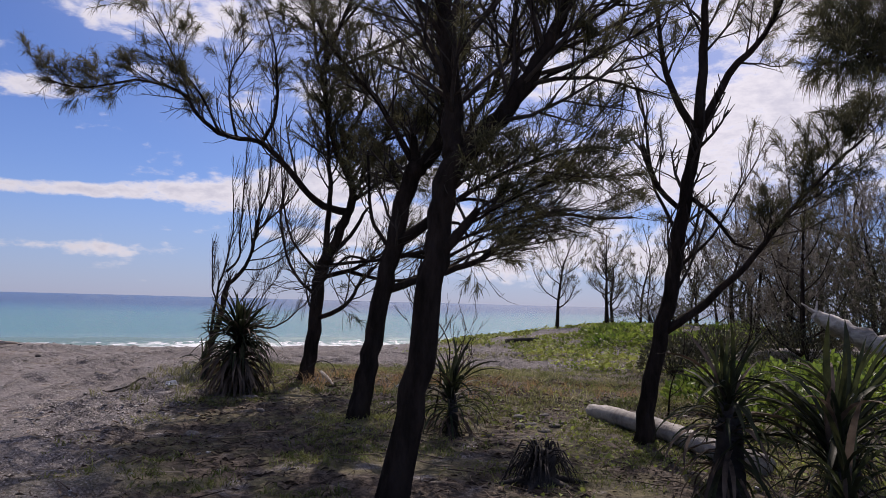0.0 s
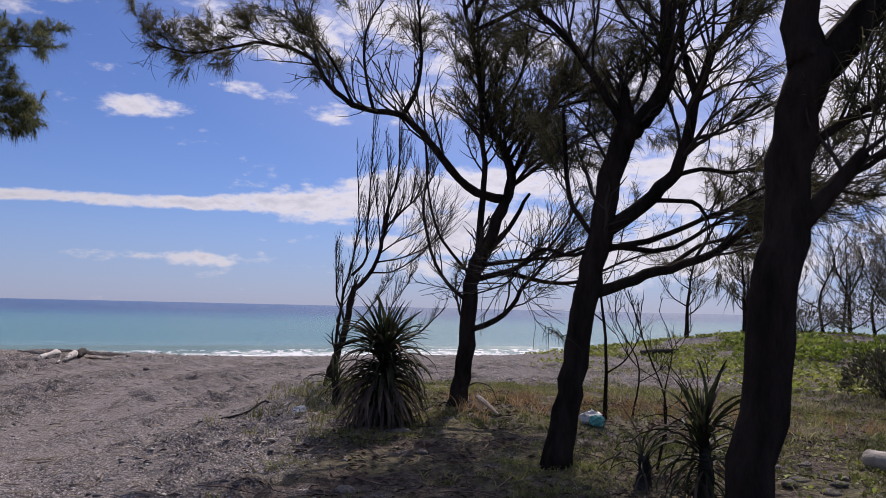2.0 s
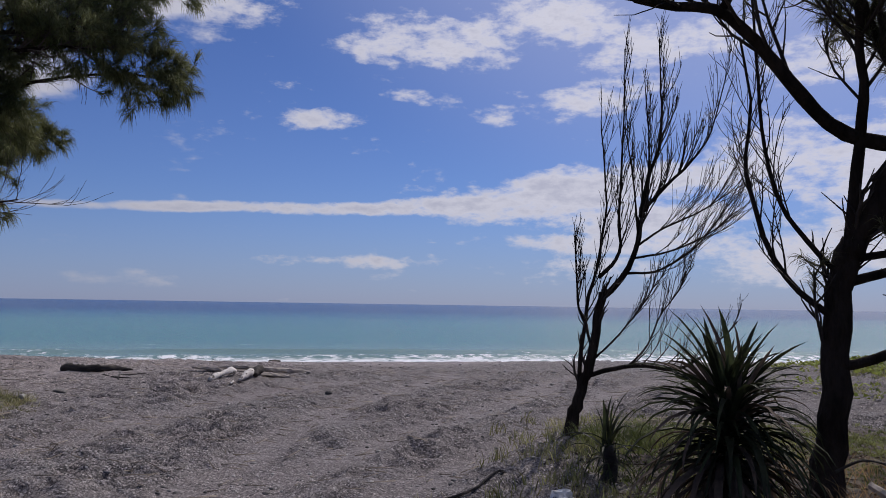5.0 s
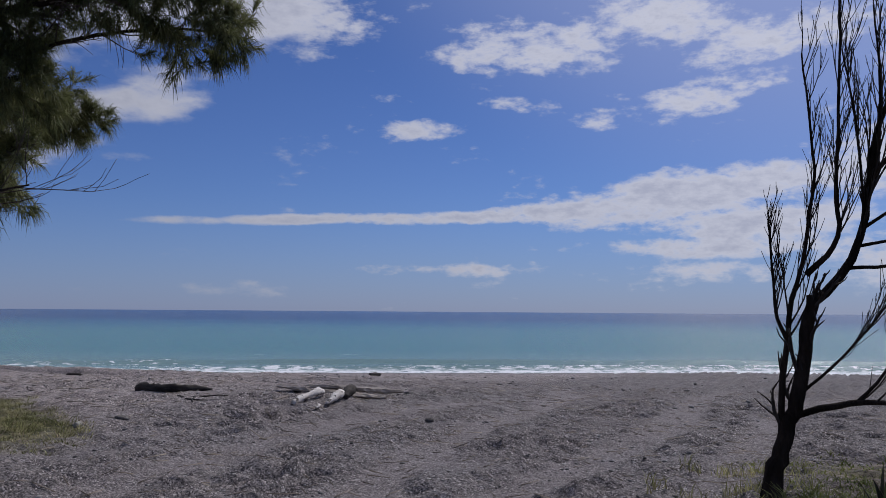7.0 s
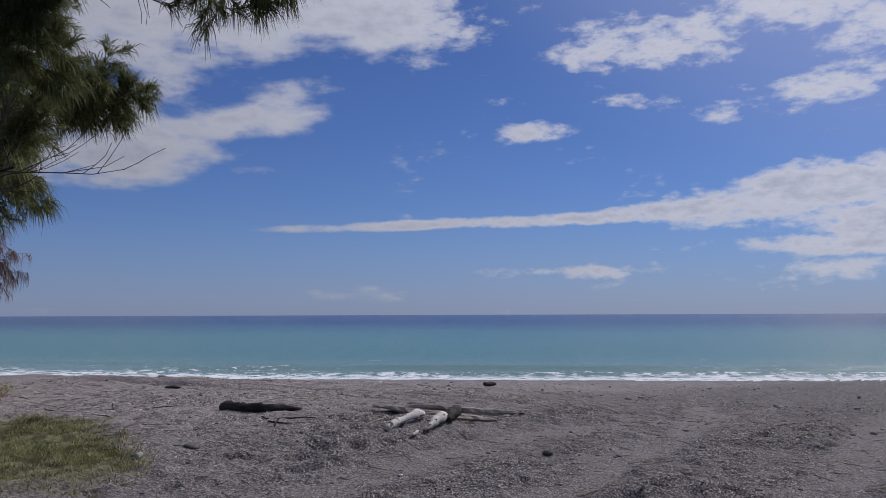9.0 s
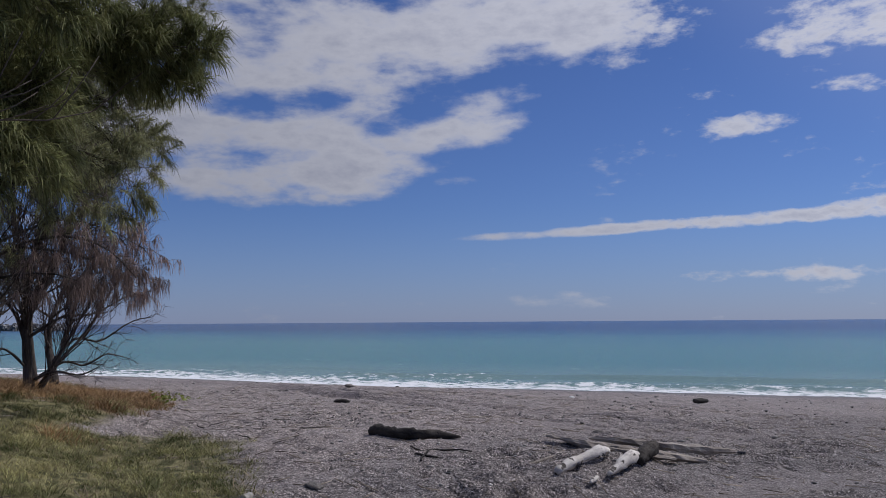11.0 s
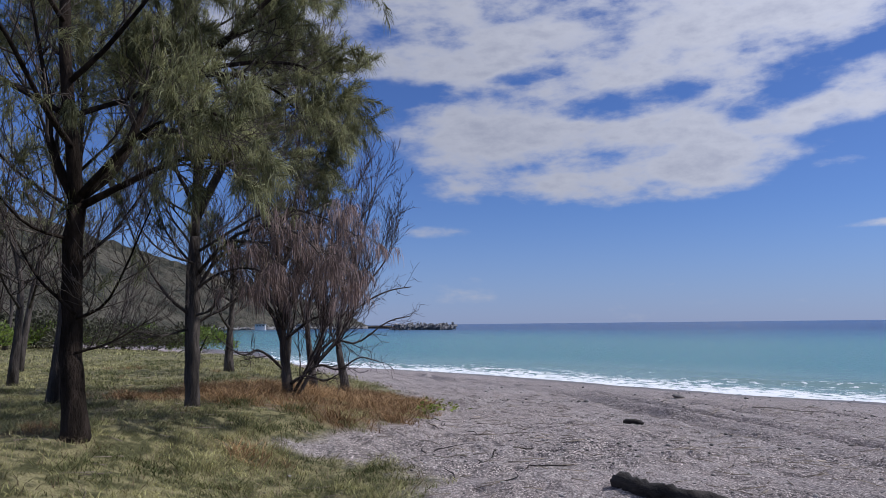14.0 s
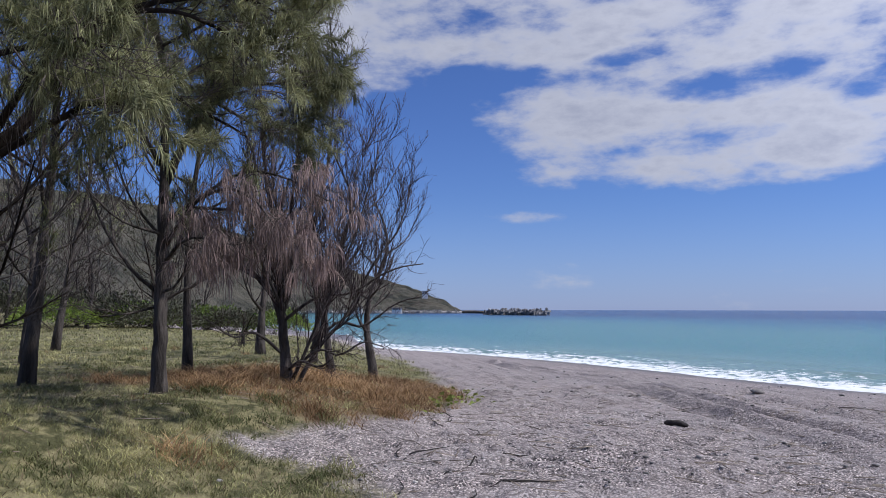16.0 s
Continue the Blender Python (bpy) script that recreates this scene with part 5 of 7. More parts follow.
def small_tree(seed, x, y, tall, label, radius=0.07, lean=0.3, limbs=6, spray=0.0, bark=BARK_PALE, twig=TWIG_RED, needle=None, group="bare trees", up=0.45, low=0.25, per=18, fill=10, broad=0.011):
    t = Tree(seed)
    rng = t.rng
    g = ground_z(x, y)
    base = np.array([x, y, g - 0.05])
    off = rng.normal(scale=lean, size=(3, 2))
    line, r = t.stem([base, (x + off[0, 0] * 0.4, y + off[0, 1] * 0.4, g + tall * 0.35), (x + off[1, 0], y + off[1, 1], g + tall * 0.7), (x + off[1, 0] + off[2, 0], y + off[1, 1] + off[2, 1], g + tall)], radius, min(0.012, radius * 0.35), 14, 8, True, 0.4)
    for k in range(limbs):
        i = int((low + (0.8 - low) * k / limbs) * 13)
        turn = k * 2.4 + rng.uniform(-0.5, 0.5)
        far = tall * rng.uniform(0.25, 0.4)
        p = line[i]
        limb, lr = t.stem([p, p + np.array([math.cos(turn) * far * 0.45, math.sin(turn) * far * 0.45, far * 0.3]), p + np.array([math.cos(turn) * far * 0.8, math.sin(turn) * far * 0.8, far * 0.9])], r[i] * 0.55, min(0.008, radius * 0.25), 8, 5)
        t.dress(limb, lr, fill, tall * 0.19, 0.2, 1, up, spray, 6 if fill > 5 else 3, 0.65)
    t.dress(line, r, fill, tall * 0.2, 0.4, 1, up, spray, 5 if fill > 5 else 3, 0.6)
    return t.finish(base, "bare_tree" if spray < 0.3 else "shore_pine", label, bark, twig, needle, per, 0.24, 1.2, broad, group)


def distant_trees():
    """Trees behind the meadow clump, the bare row on the far mound, and the thicket inland of it."""
    for k, (x, y, tall, rad) in enumerate(((-24.6, 16.62, 4.0, 0.09), (-26.9, 14.0, 4.2, 0.10), (-22.9, 15.83, 4.4, 0.07), (-25.6, 15.3, 4.0, 0.08))):
        small_tree(40 + k, x, y, tall, "bare reddish dead tree on the meadow edge", rad, 0.35, 8)
    small_tree(45, -21.4, 13.6, 6.2, "slim sheoak with thin needles on the meadow", 0.07, 0.2, 8, 0.6, needle=NEEDLE, group="meadow trees", low=0.4)
    small_tree(46, -19.6, 11.9, 7.0, "slim sheoak with thin needles on the meadow", 0.09, 0.3, 9, 0.7, needle=NEEDLE, group="meadow trees", low=0.35)
    small_tree(47, -23.5, 10.2, 6.0, "bare grey tree among meadow grass", 0.08, 0.4, 9, 0.1, needle=NEEDLE)
    small_tree(48, -28.0, 9.0, 6.5, "bare grey tree among meadow grass", 0.09, 0.5, 9, 0.2, needle=NEEDLE)
    for k, (x, y, tall) in enumerate(((6.0, 35.0, 4.3), (7.9, 33.5, 3.9), (8.8, 36.0, 3.2))):
        small_tree(50 + k, x, y, tall, "bare dark tree on the far green mound", 0.09, 0.3, 9, 0.12, BARK_BACKLIT, TWIG, NEEDLE_BACKLIT)
    row = [small_tree(60 + k, 11.0 + k, 34.0, 4.2, "thin dark bare tree in the thicket", 0.06, 0.35, 7, 0.1, BARK_BACKLIT, TWIG, NEEDLE_BACKLIT, "thicket trees", 0.7, 0.15, fill=7) for k in range(2)]
    full = [small_tree(64 + k, 15.0, 26.0 + 3 * k, 6.0, "dark sheoak of the dense thicket", 0.10, 0.35, 9, 1.0, BARK_BACKLIT, TWIG_MID, NEEDLE_GREY, "thicket trees", 0.2, 0.10, 13, 6, 0.013) for k in range(3)]
    rng = np.random.default_rng(7)
    for k in range(16):
        x, y = 10.0 + 0.75 * k * 0.8 + rng.uniform(-0.5, 0.5), 34.5 - 0.45 * k + rng.uniform(-2.0, 2.0)
        s = rng.uniform(0.75, 1.15)
        copy_thing(row[k % 2], Matrix.LocRotScale((x, y, ground_z(x, y) - 0.05), Euler((0, 0, rng.uniform(0, 6.28))), (s, s, s * 1.05)))
    for k in range(15):
        u = k / 14
        x, y = 11.2 + 3.5 * rng.random() - 2.6 * u, 31.0 - 13.0 * u + rng.uniform(-1, 1)
        if k % 2:
            x += 4.0
        s = rng.uniform(0.8, 1.05) * (1 - 0.25 * u)
        copy_thing(full[k % 3], Matrix.LocRotScale((x, y, ground_z(x, y) - 0.05), Euler((0, 0, rng.uniform(0, 6.28))), (s, s, s)))


distant_trees()


# ---- far land ----
def build_hill():
    """The wooded ridge that closes the bay and runs out into a headland."""
    turn = np.linspace(81.5, 150, 230)
    reach = np.concatenate([np.linspace(0, 0.35, 18), np.linspace(0.37, 1.0, 46), np.linspace(1.05, 1.6, 8)])
    az, u, tris = grid_mesh("hill", turn, reach)
    tall = np.interp(az, [82.2, 84, 86.5, 90, 96, 105, 114, 125, 150], [0.0, 0.95, 1.9, 3.1, 4.9, 7.6, 9.2, 9.5, 8.0])
    near = np.interp(az, [81, 86, 92, 100, 106, 113, 150], [800, 780, 730, 620, 500, 260, 130])
    ridge = np.interp(az, [81, 86, 100, 115, 150], [860, 900, 820, 700, 700])
    r = near + (ridge - near) * u
    top = np.tan(np.radians(tall)) * ridge
    x, y = -9.0 - r * np.sin(np.radians(az)), 16.0 + r * np.cos(np.radians(az))
    lift = np.where(u < 1, smooth(u, -0.25, 1.0) * 0.55 + 0.45 * u ** 1.4 - 0.09, 1.0 - 0.4 * (u - 1))
    z = -2.4 + np.maximum(0, top * lift) * (0.80 + 0.4 * fbm(x * 0.006, y * 0.006, 61)) + smooth(top * lift, 0.4, 6) * 7.0 * (fbm(x * 0.09, y * 0.09, 62, 4) - 0.35)
    me = quick_mesh("hill", np.stack([x, y, z], 1), tris, True)
    m = material("forest", (0.022, 0.025, 0.018), (0.115, 0.105, 0.078), 0.16, 0.9, 1.0, 0.30, 4.0)
    tagged(part("hill", me, m), "dark wooded ridge running down to a headland", "hill", kind="structure")


def tetrapod(rng):
    """One four-legged concrete block, small and plain."""
    s = Shape()
    for way in ((0, 0, 1), (0.94, 0, -0.33), (-0.47, 0.82, -0.33), (-0.47, -0.82, -0.33)):
        tube(s, np.array([(0, 0, 0), np.array(way) * 0.55, np.array(way)]), [0.42, 0.36, 0.27], 5)
    return s.mesh("block", False)


def build_sea_works():
    rng = np.random.default_rng(71)
    block = tetrapod(rng)

    def mole(name, label, az0, az1, r0, r1, count, tall, core):
        p0 = np.array([-9 - r0 * math.sin(radians(az0)), 16 + r0 * math.cos(radians(az0))])
        p1 = np.array([-9 - r1 * math.sin(radians(az1)), 16 + r1 * math.cos(radians(az1))])
        ob = thing(name, (*p0, SEA - 0.3), label, "breakwater")
        far = p1 - p0
        line = np.array([(*(far * t), tall * 0.25) for t in np.linspace(0, 1, 24)])
        s = Shape()
        tube(s, line, np.full(24, tall * core), 6, 0.12, rng)
        part("core", s, CONCRETE, ob)
        for k in range(count):
            t = rng.random()
            size = tall * rng.uniform(0.32, 0.6)
            b = part("block", block, CONCRETE, ob)
            at = far * t + rng.normal(scale=tall * 0.5, size=2)
            b.matrix_basis = Matrix.LocRotScale((*at, tall * rng.uniform(0.1, 0.75)), Euler(rng.uniform(0, 6, 3)), (size,) * 3)
    mole("breakwater", "dark breakwater of heaped concrete blocks out at sea", 80.6, 76.3, 545, 505, 150, 4.4, 0.42)
    mole("sea_wall", "long row of concrete blocks along the headland shore", 95.0, 82.6, 700, 745, 170, 3.6, 0.45)
    spit = Shape()
    tube(spit, np.array([(-9 - r * math.sin(radians(a)), 16 + r * math.cos(radians(a)), SEA + 0.2) for a, r in ((83.2, 800), (82, 780), (81, 740), (80.2, 700))]), [5, 7, 6, 2.5], 6, 0.1, rng, 0.35)
    tagged(part("sand_spit", spit, STRAW), "pale low sand spit beyond the headland", "spit", kind="structure")


def far_house(x, y, z, w, d, h, label):
    house = thing("house", (x, y, z), label, "house")

    def block(name, mat, x0, x1, y0, y1, z0, z1, parent=house):
        s = Shape()
        c = [(x0, y0, z0), (x1, y0, z0), (x1, y1, z0), (x0, y1, z0), (x0, y0, z1), (x1, y0, z1), (x1, y1, z1), (x0, y1, z1)]
        s.put(c, [(0, 3, 2, 1), (4, 5, 6, 7), (0, 1, 5, 4), (1, 2, 6, 5), (2, 3, 7, 6), (3, 0, 4, 7)])
        return part(name, s.mesh(name, False), mat, parent)
    block("wall", PAINT, 0, w, 0, d, -4, h)
    block("roof", ROOF, -0.6, w + 0.6, -0.6, d + 0.6, h, h + 0.7)
    for k in range(3):
        window = block("window", DRIFT_DARK, w + 0.01, w + 0.12, d * (0.15 + 0.28 * k), d * (0.32 + 0.28 * k), h * 0.4, h * 0.75)
        block("sill", PAINT, w + 0.01, w + 0.2, d * (0.14 + 0.28 * k), d * (0.33 + 0.28 * k), h * 0.36, h * 0.395, window)
    house.rotation_euler = (0, 0, radians(-5))


build_hill()
build_sea_works()
far_house(-812, 78, 17.5, 5, 6, 3.4, "small white house high on the wooded headland")
far_house(-705, 42, 0.6, 6, 9, 2.4, "low white house at the foot of the headland")
far_house(-690, 6, 0.6, 6, 9, 2.6, "low white house at the foot of the headland")


# ---- leaves, bushes and ground cover ----
def leaf_cloud(points, ways, sizes, rng, narrow=0.5, fold=0.25):
    """Folded leaves: each four triangles, from points along ways."""
    k = len(points)
    ways = ways / (np.linalg.norm(ways, axis=1, keepdims=True) + 1e-9)
    side = np.cross(ways, rng.normal(size=(k, 3)) * 0.6 + np.array([0, 0, 1]))
    side /= np.linalg.norm(side, axis=1, keepdims=True) + 1e-9
    up = np.cross(side, ways)
    s = sizes[:, None]
    mid = points + ways * s * 0.55
    v = np.stack([points, mid + side * s * narrow * 0.5 + up * s * fold * 0.4, mid - up * 0.02 * s, mid - side * s * narrow * 0.5 + up * s * fold * 0.4, points + ways * s - up * s * 0.15], 1).reshape(-1, 3)
    i = np.arange(k)[:, None] * 5
    f = np.concatenate([i + [0, 1, 2], i + [0, 2, 3], i + [2, 1, 4], i + [3, 2, 4]])
    return v, f


def bush(name, x, y, rx, ry, tall, count, size, mat, label, seed, narrow=0.5, group="", bare=0.0):
    """A low bush: stems from one root and leaves crowded towards an uneven outside."""
    rng = np.random.default_rng(seed)
    g = ground_z(x, y)
    ob = thing(name, (x, y, g), label, "bush", group)
    stems = Shape()
    for k in range(int(14 + bare * 26)):
        a, r = rng.uniform(0, 6.28), math.sqrt(rng.random())
        end = np.array([math.cos(a) * r * rx * 0.9, math.sin(a) * r * ry * 0.9, tall * rng.uniform(0.5, 1.0 + 0.5 * bare)])
        line = curve([(0, 0, -0.03), end * (0.45, 0.45, 0.35) + rng.normal(scale=0.04, size=3), end], 6)
        tube(stems, line, np.linspace(0.012, 0.004, 6), 4)
    part("twig_spray", stems, TWIG, ob)["kind"] = "stuff"
    a, r = rng.uniform(0, 6.28, count), np.sqrt(rng.random(count))
    lump = 0.7 + 0.6 * fbm(np.cos(a) * r * 2.2 + seed, np.sin(a) * r * 2.2, seed)
    px, py = np.cos(a) * r * rx * lump, np.sin(a) * r * ry * lump
    dome = tall * np.sqrt(np.clip(1 - (r * 0.97) ** 2, 0, 1)) * (0.55 + 0.75 * fbm(px * 2.6 + 9, py * 2.6, seed + 5))
    pz = dome * (1 - 0.45 * rng.random(count) ** 2) + land(x + px, y + py) - g
    ways = np.stack([px / rx, py / ry, 0.55 + 0.5 * rng.random(count)], 1) + rng.normal(scale=0.45, size=(count, 3))
    v, f = leaf_cloud(np.stack([px, py, pz], 1), ways, size * rng.uniform(0.6, 1.3, count), rng, narrow)
    part("leaves", quick_mesh("leaves", v, f), mat, ob)["kind"] = "stuff"
    return ob


def scatter(box, density, mask, rng):
    """Points in a box where the mask allows them."""
    x0, x1, y0, y1 = box
    k = int((x1 - x0) * (y1 - y0) * density)
    x, y = rng.uniform(x0, x1, k), rng.uniform(y0, y1, k)
    keep = rng.random(k) < mask(x, y)
    return x[keep], y[keep]


def blades(name, x, y, tall, mat, rng, label, width=0.006, lean=0.5, category="grass"):
    """Grass blades, each bent once, as one thing."""
    k = len(x)
    z = land(x, y)
    a = rng.uniform(0, 6.28, k)
    h = tall * rng.uniform(0.5, 1.3, k)
    out = np.stack([np.cos(a), np.sin(a), np.zeros(k)], 1) * (lean * rng.uniform(0.2, 1.4, k))[:, None]
    base = np.stack([x, y, z - 0.01], 1)
    mid = base + (out * 0.35 + np.array([0, 0, 0.6])) * h[:, None]
    tip = base + (out * 1.1 + np.array([0, 0, 0.95])) * h[:, None]
    b = rng.uniform(0, 6.28, k)
    side = np.stack([np.cos(b), np.sin(b), np.zeros(k)], 1) * width * rng.uniform(0.6, 1.3, (k, 1))
    v = np.stack([base - side, base + side, mid - side * 0.7, mid + side * 0.7, tip], 1).reshape(-1, 3)
    i = np.arange(k)[:, None] * 5
    f = np.concatenate([i + [0, 1, 3], i + [0, 3, 2], i + [2, 3, 4]])
    return tagged(part(name, quick_mesh(name, v, f), mat), label, category, kind="stuff")


def tufted(x, y, rng, per, wide):
    """Blade places gathered into tufts."""
    x, y = np.repeat(x, per), np.repeat(y, per)
    return x + rng.normal(scale=wide, size=len(x)), y + rng.normal(scale=wide, size=len(y))


def build_grass():
    rng = np.random.default_rng(81)
    clumps = lambda x, y: 0.25 + 0.75 * smooth(fbm(x * 1.7, y * 1.7, 55), 0.35, 0.62)  # noqa: E731
    green = lambda x, y: meadow(x, y) * (1 - 0.6 * dry_patch(x, y)) * clumps(x, y)  # noqa: E731
    x, y = scatter((-22, -10, 9, 18.6), 110, green, rng)
    x, y = tufted(x, y, rng, 16, 0.055)
    blades("meadow_grass", x, y, 0.062, GRASS, rng, "short dry green grass over the meadow", 0.0042, 1.3)
    x, y = scatter((-34, -22, 4, 18.6), 26, green, rng)
    x, y = tufted(x, y, rng, 10, 0.08)
    blades("meadow_grass", x, y, 0.08, GRASS, rng, "short dry green grass over the meadow", 0.007, 1.0)
    x, y = scatter((-60, -34, -8, 18), 4, lambda x, y: meadow(x, y) * 0.8, rng)
    x, y = tufted(x, y, rng, 8, 0.15)
    blades("meadow_grass", x, y, 0.09, GRASS, rng, "short dry green grass over the meadow", 0.014, 0.7)
    x, y = scatter((-29, -11, 9, 18.8), 40, lambda x, y: meadow(x, y) * dry_patch(x, y), rng)
    x, y = tufted(x, y, rng, 16, 0.06)
    blades("dry_grass", x, y, 0.10, GRASS_DRY, rng, "red-brown dry grass round the dead trees", 0.005, 1.5)
    x, y = scatter((-24, -15.5, 12.5, 18.6), 2.6, lambda x, y: meadow(x, y) * dry_patch(x, y), rng)
    x, y = tufted(x, y, rng, 110, 0.12)
    blades("dry_grass", x, y, 0.20, GRASS_DRY, rng, "arching tussocks of red-brown grass", 0.006, 1.9)
    x, y = scatter((-19, -10, 10.5, 17), 1.6, lambda x, y: meadow(x, y), rng)
    x, y = tufted(x, y, rng, 110, 0.11)
    blades("meadow_grass", x, y, 0.12, GRASS, rng, "small tussocks of green grass on the meadow", 0.0042, 1.5)
    x, y = scatter((-22, -10, 9, 18.6), 16, lambda x, y: meadow(x, y) * 0.6, rng)
    x, y = tufted(x, y, rng, 7, 0.07)
    blades("straw", x, y, 0.10, STRAW, rng, "pale dead grass stalks in the turf", 0.004, 1.6)
    thin = lambda x, y: copse(x, y) * smooth(fbm(x * 1.1, y * 1.1, 57), 0.36, 0.56)  # noqa: E731
    x, y = scatter((-4.5, 5.5, 4, 18), 85, thin, rng)
    x, y = tufted(x, y, rng, 12, 0.055)
    blades("shade_grass", x, y, 0.050, WEED, rng, "patchy green grass under the beach trees", 0.007, 1.2)
    tuft = lambda x, y: np.exp(-((x + 0.9) / 1.1) ** 2 - ((y - 12.9) / 1.0) ** 2) + 0.5 * np.exp(-((x - 1.5) / 1.6) ** 2 - ((y - 13.2) / 1.0) ** 2)  # noqa: E731
    x, y = scatter((-4, 4, 10, 16), 18, tuft, rng)
    x, y = tufted(x, y, rng, 16, 0.06)
    blades("dry_grass", x, y, 0.17, GRASS_DRY, rng, "red-brown dry grass beside a dark trunk", 0.004, 1.3)
    x, y = scatter((-4.5, 4.5, 4, 16), 110, lambda x, y: copse(x, y) * 0.45, rng)
    blades("straw", x, y, 0.06, LITTER, rng, "fallen brown needles and stalks under the trees", 0.004, 3.2)
    rim = lambda x, y: np.exp(-((x + 3.9 + 0.1 * (y - 12)) / 0.5) ** 2) * smooth(fbm(x * 1.3, y * 1.3, 59), 0.35, 0.6)  # noqa: E731
    x, y = scatter((-6, -2, 10.8, 17), 40, rim, rng)
    x, y = tufted(x, y, rng, 10, 0.05)
    blades("rim_grass", x, y, 0.14, GRASS, rng, "thin yellow-green grass at the edge of the sand", 0.005, 0.8)


def build_weeds():
    """Low green weeds round the fallen log and at the sapling's foot."""
    rng = np.random.default_rng(84)
    near = lambda x, y: smooth(fbm(x * 1.5, y * 1.5, 63), 0.36, 0.6) * smooth(x, 0.2, 1.2) * smooth(-y, -14.5, -12.5)  # noqa: E731
    x, y = scatter((0.2, 5.0, 6.2, 14.5), 110, near, rng)
    k = len(x)
    z = land(x, y) + 0.015 + 0.03 * rng.random(k)
    v, f = leaf_cloud(np.stack([x, y, z], 1), np.stack([rng.normal(size=k), rng.normal(size=k), 0.2 + 0.5 * rng.random(k)], 1), rng.uniform(0.025, 0.06, k), rng, 0.7, 0.3)
    tagged(part("low_weeds", quick_mesh("low_weeds", v, f), VINE), "low green weeds round the fallen log", "weeds", kind="stuff")
    x, y = scatter((-4.2, -2.4, 13.2, 15.4), 70, lambda x, y: np.exp(-((x + 3.3) / 0.5) ** 2 - ((y - 14.4) / 0.6) ** 2), rng)
    x, y = tufted(x, y, rng, 16, 0.06)
    blades("green_tuft", x, y, 0.15, WEED, rng, "green grass tuft at the foot of a sapling", 0.006, 1.2)


def vine_mask(x, y):
    """The green creeper over the far side of the clearing."""
    patch = smooth(fbm(x * 0.55, y * 0.55, 66) + 0.05 * smooth(y, 16, 24), 0.45, 0.55)
    return patch * smooth(x - 0.35 * (24 - y) * (y < 24), -1.2, 1.5) * smooth(y, 14.2, 16.5) * smooth(-y, -37, -34) * smooth(-x, -16, -12)


def build_creeper():
    rng = np.random.default_rng(83)
    x, y = scatter((-2, 15, 14, 36), 120, vine_mask, rng)
    k = len(x)
    z = land(x, y) + 0.02 + 0.12 * rng.random(k) * fbm(x * 2, y * 2, 3)
    v, f = leaf_cloud(np.stack([x, y, z], 1), np.stack([rng.normal(size=k), rng.normal(size=k), 0.25 + 0.5 * rng.random(k)], 1), rng.uniform(0.07, 0.14, k), rng, 0.85, 0.3)
    tagged(part("beach_creeper", quick_mesh("beach_creeper", v, f), VINE), "bright green round-leaved creeper over the sand", "creeper", kind="stuff")
    x, y = scatter((-23.5, -18, 16.4, 19), 60, lambda x, y: np.exp(-((x + 21.3 + 1.2 * (y - 18)) / 0.8) ** 2 - ((y - 18.0) / 0.45) ** 2), rng)
    k = len(x)
    z = land(x, y) + 0.03 + 0.1 * rng.random(k)
    v, f = leaf_cloud(np.stack([x, y, z], 1), np.stack([rng.normal(size=k), rng.normal(size=k), 0.3 + 0.5 * rng.random(k)], 1), rng.uniform(0.06, 0.11, k), rng, 0.85, 0.3)
    tagged(part("beach_creeper", quick_mesh("beach_creeper", v, f), VINE), "dark green round-leaved creeper at the meadow edge", "creeper", kind="stuff")
    x, y = scatter((0.3, 9, 9.5, 30), 60, lambda x, y: 0.5 * smooth(fbm(x * 0.6, y * 0.6, 68), 0.45, 0.6), rng)
    x, y = tufted(x, y, rng, 8, 0.07)
    blades("clearing_grass", x, y, 0.10, GRASS, rng, "thin olive grass over the clearing", 0.006, 1.1)


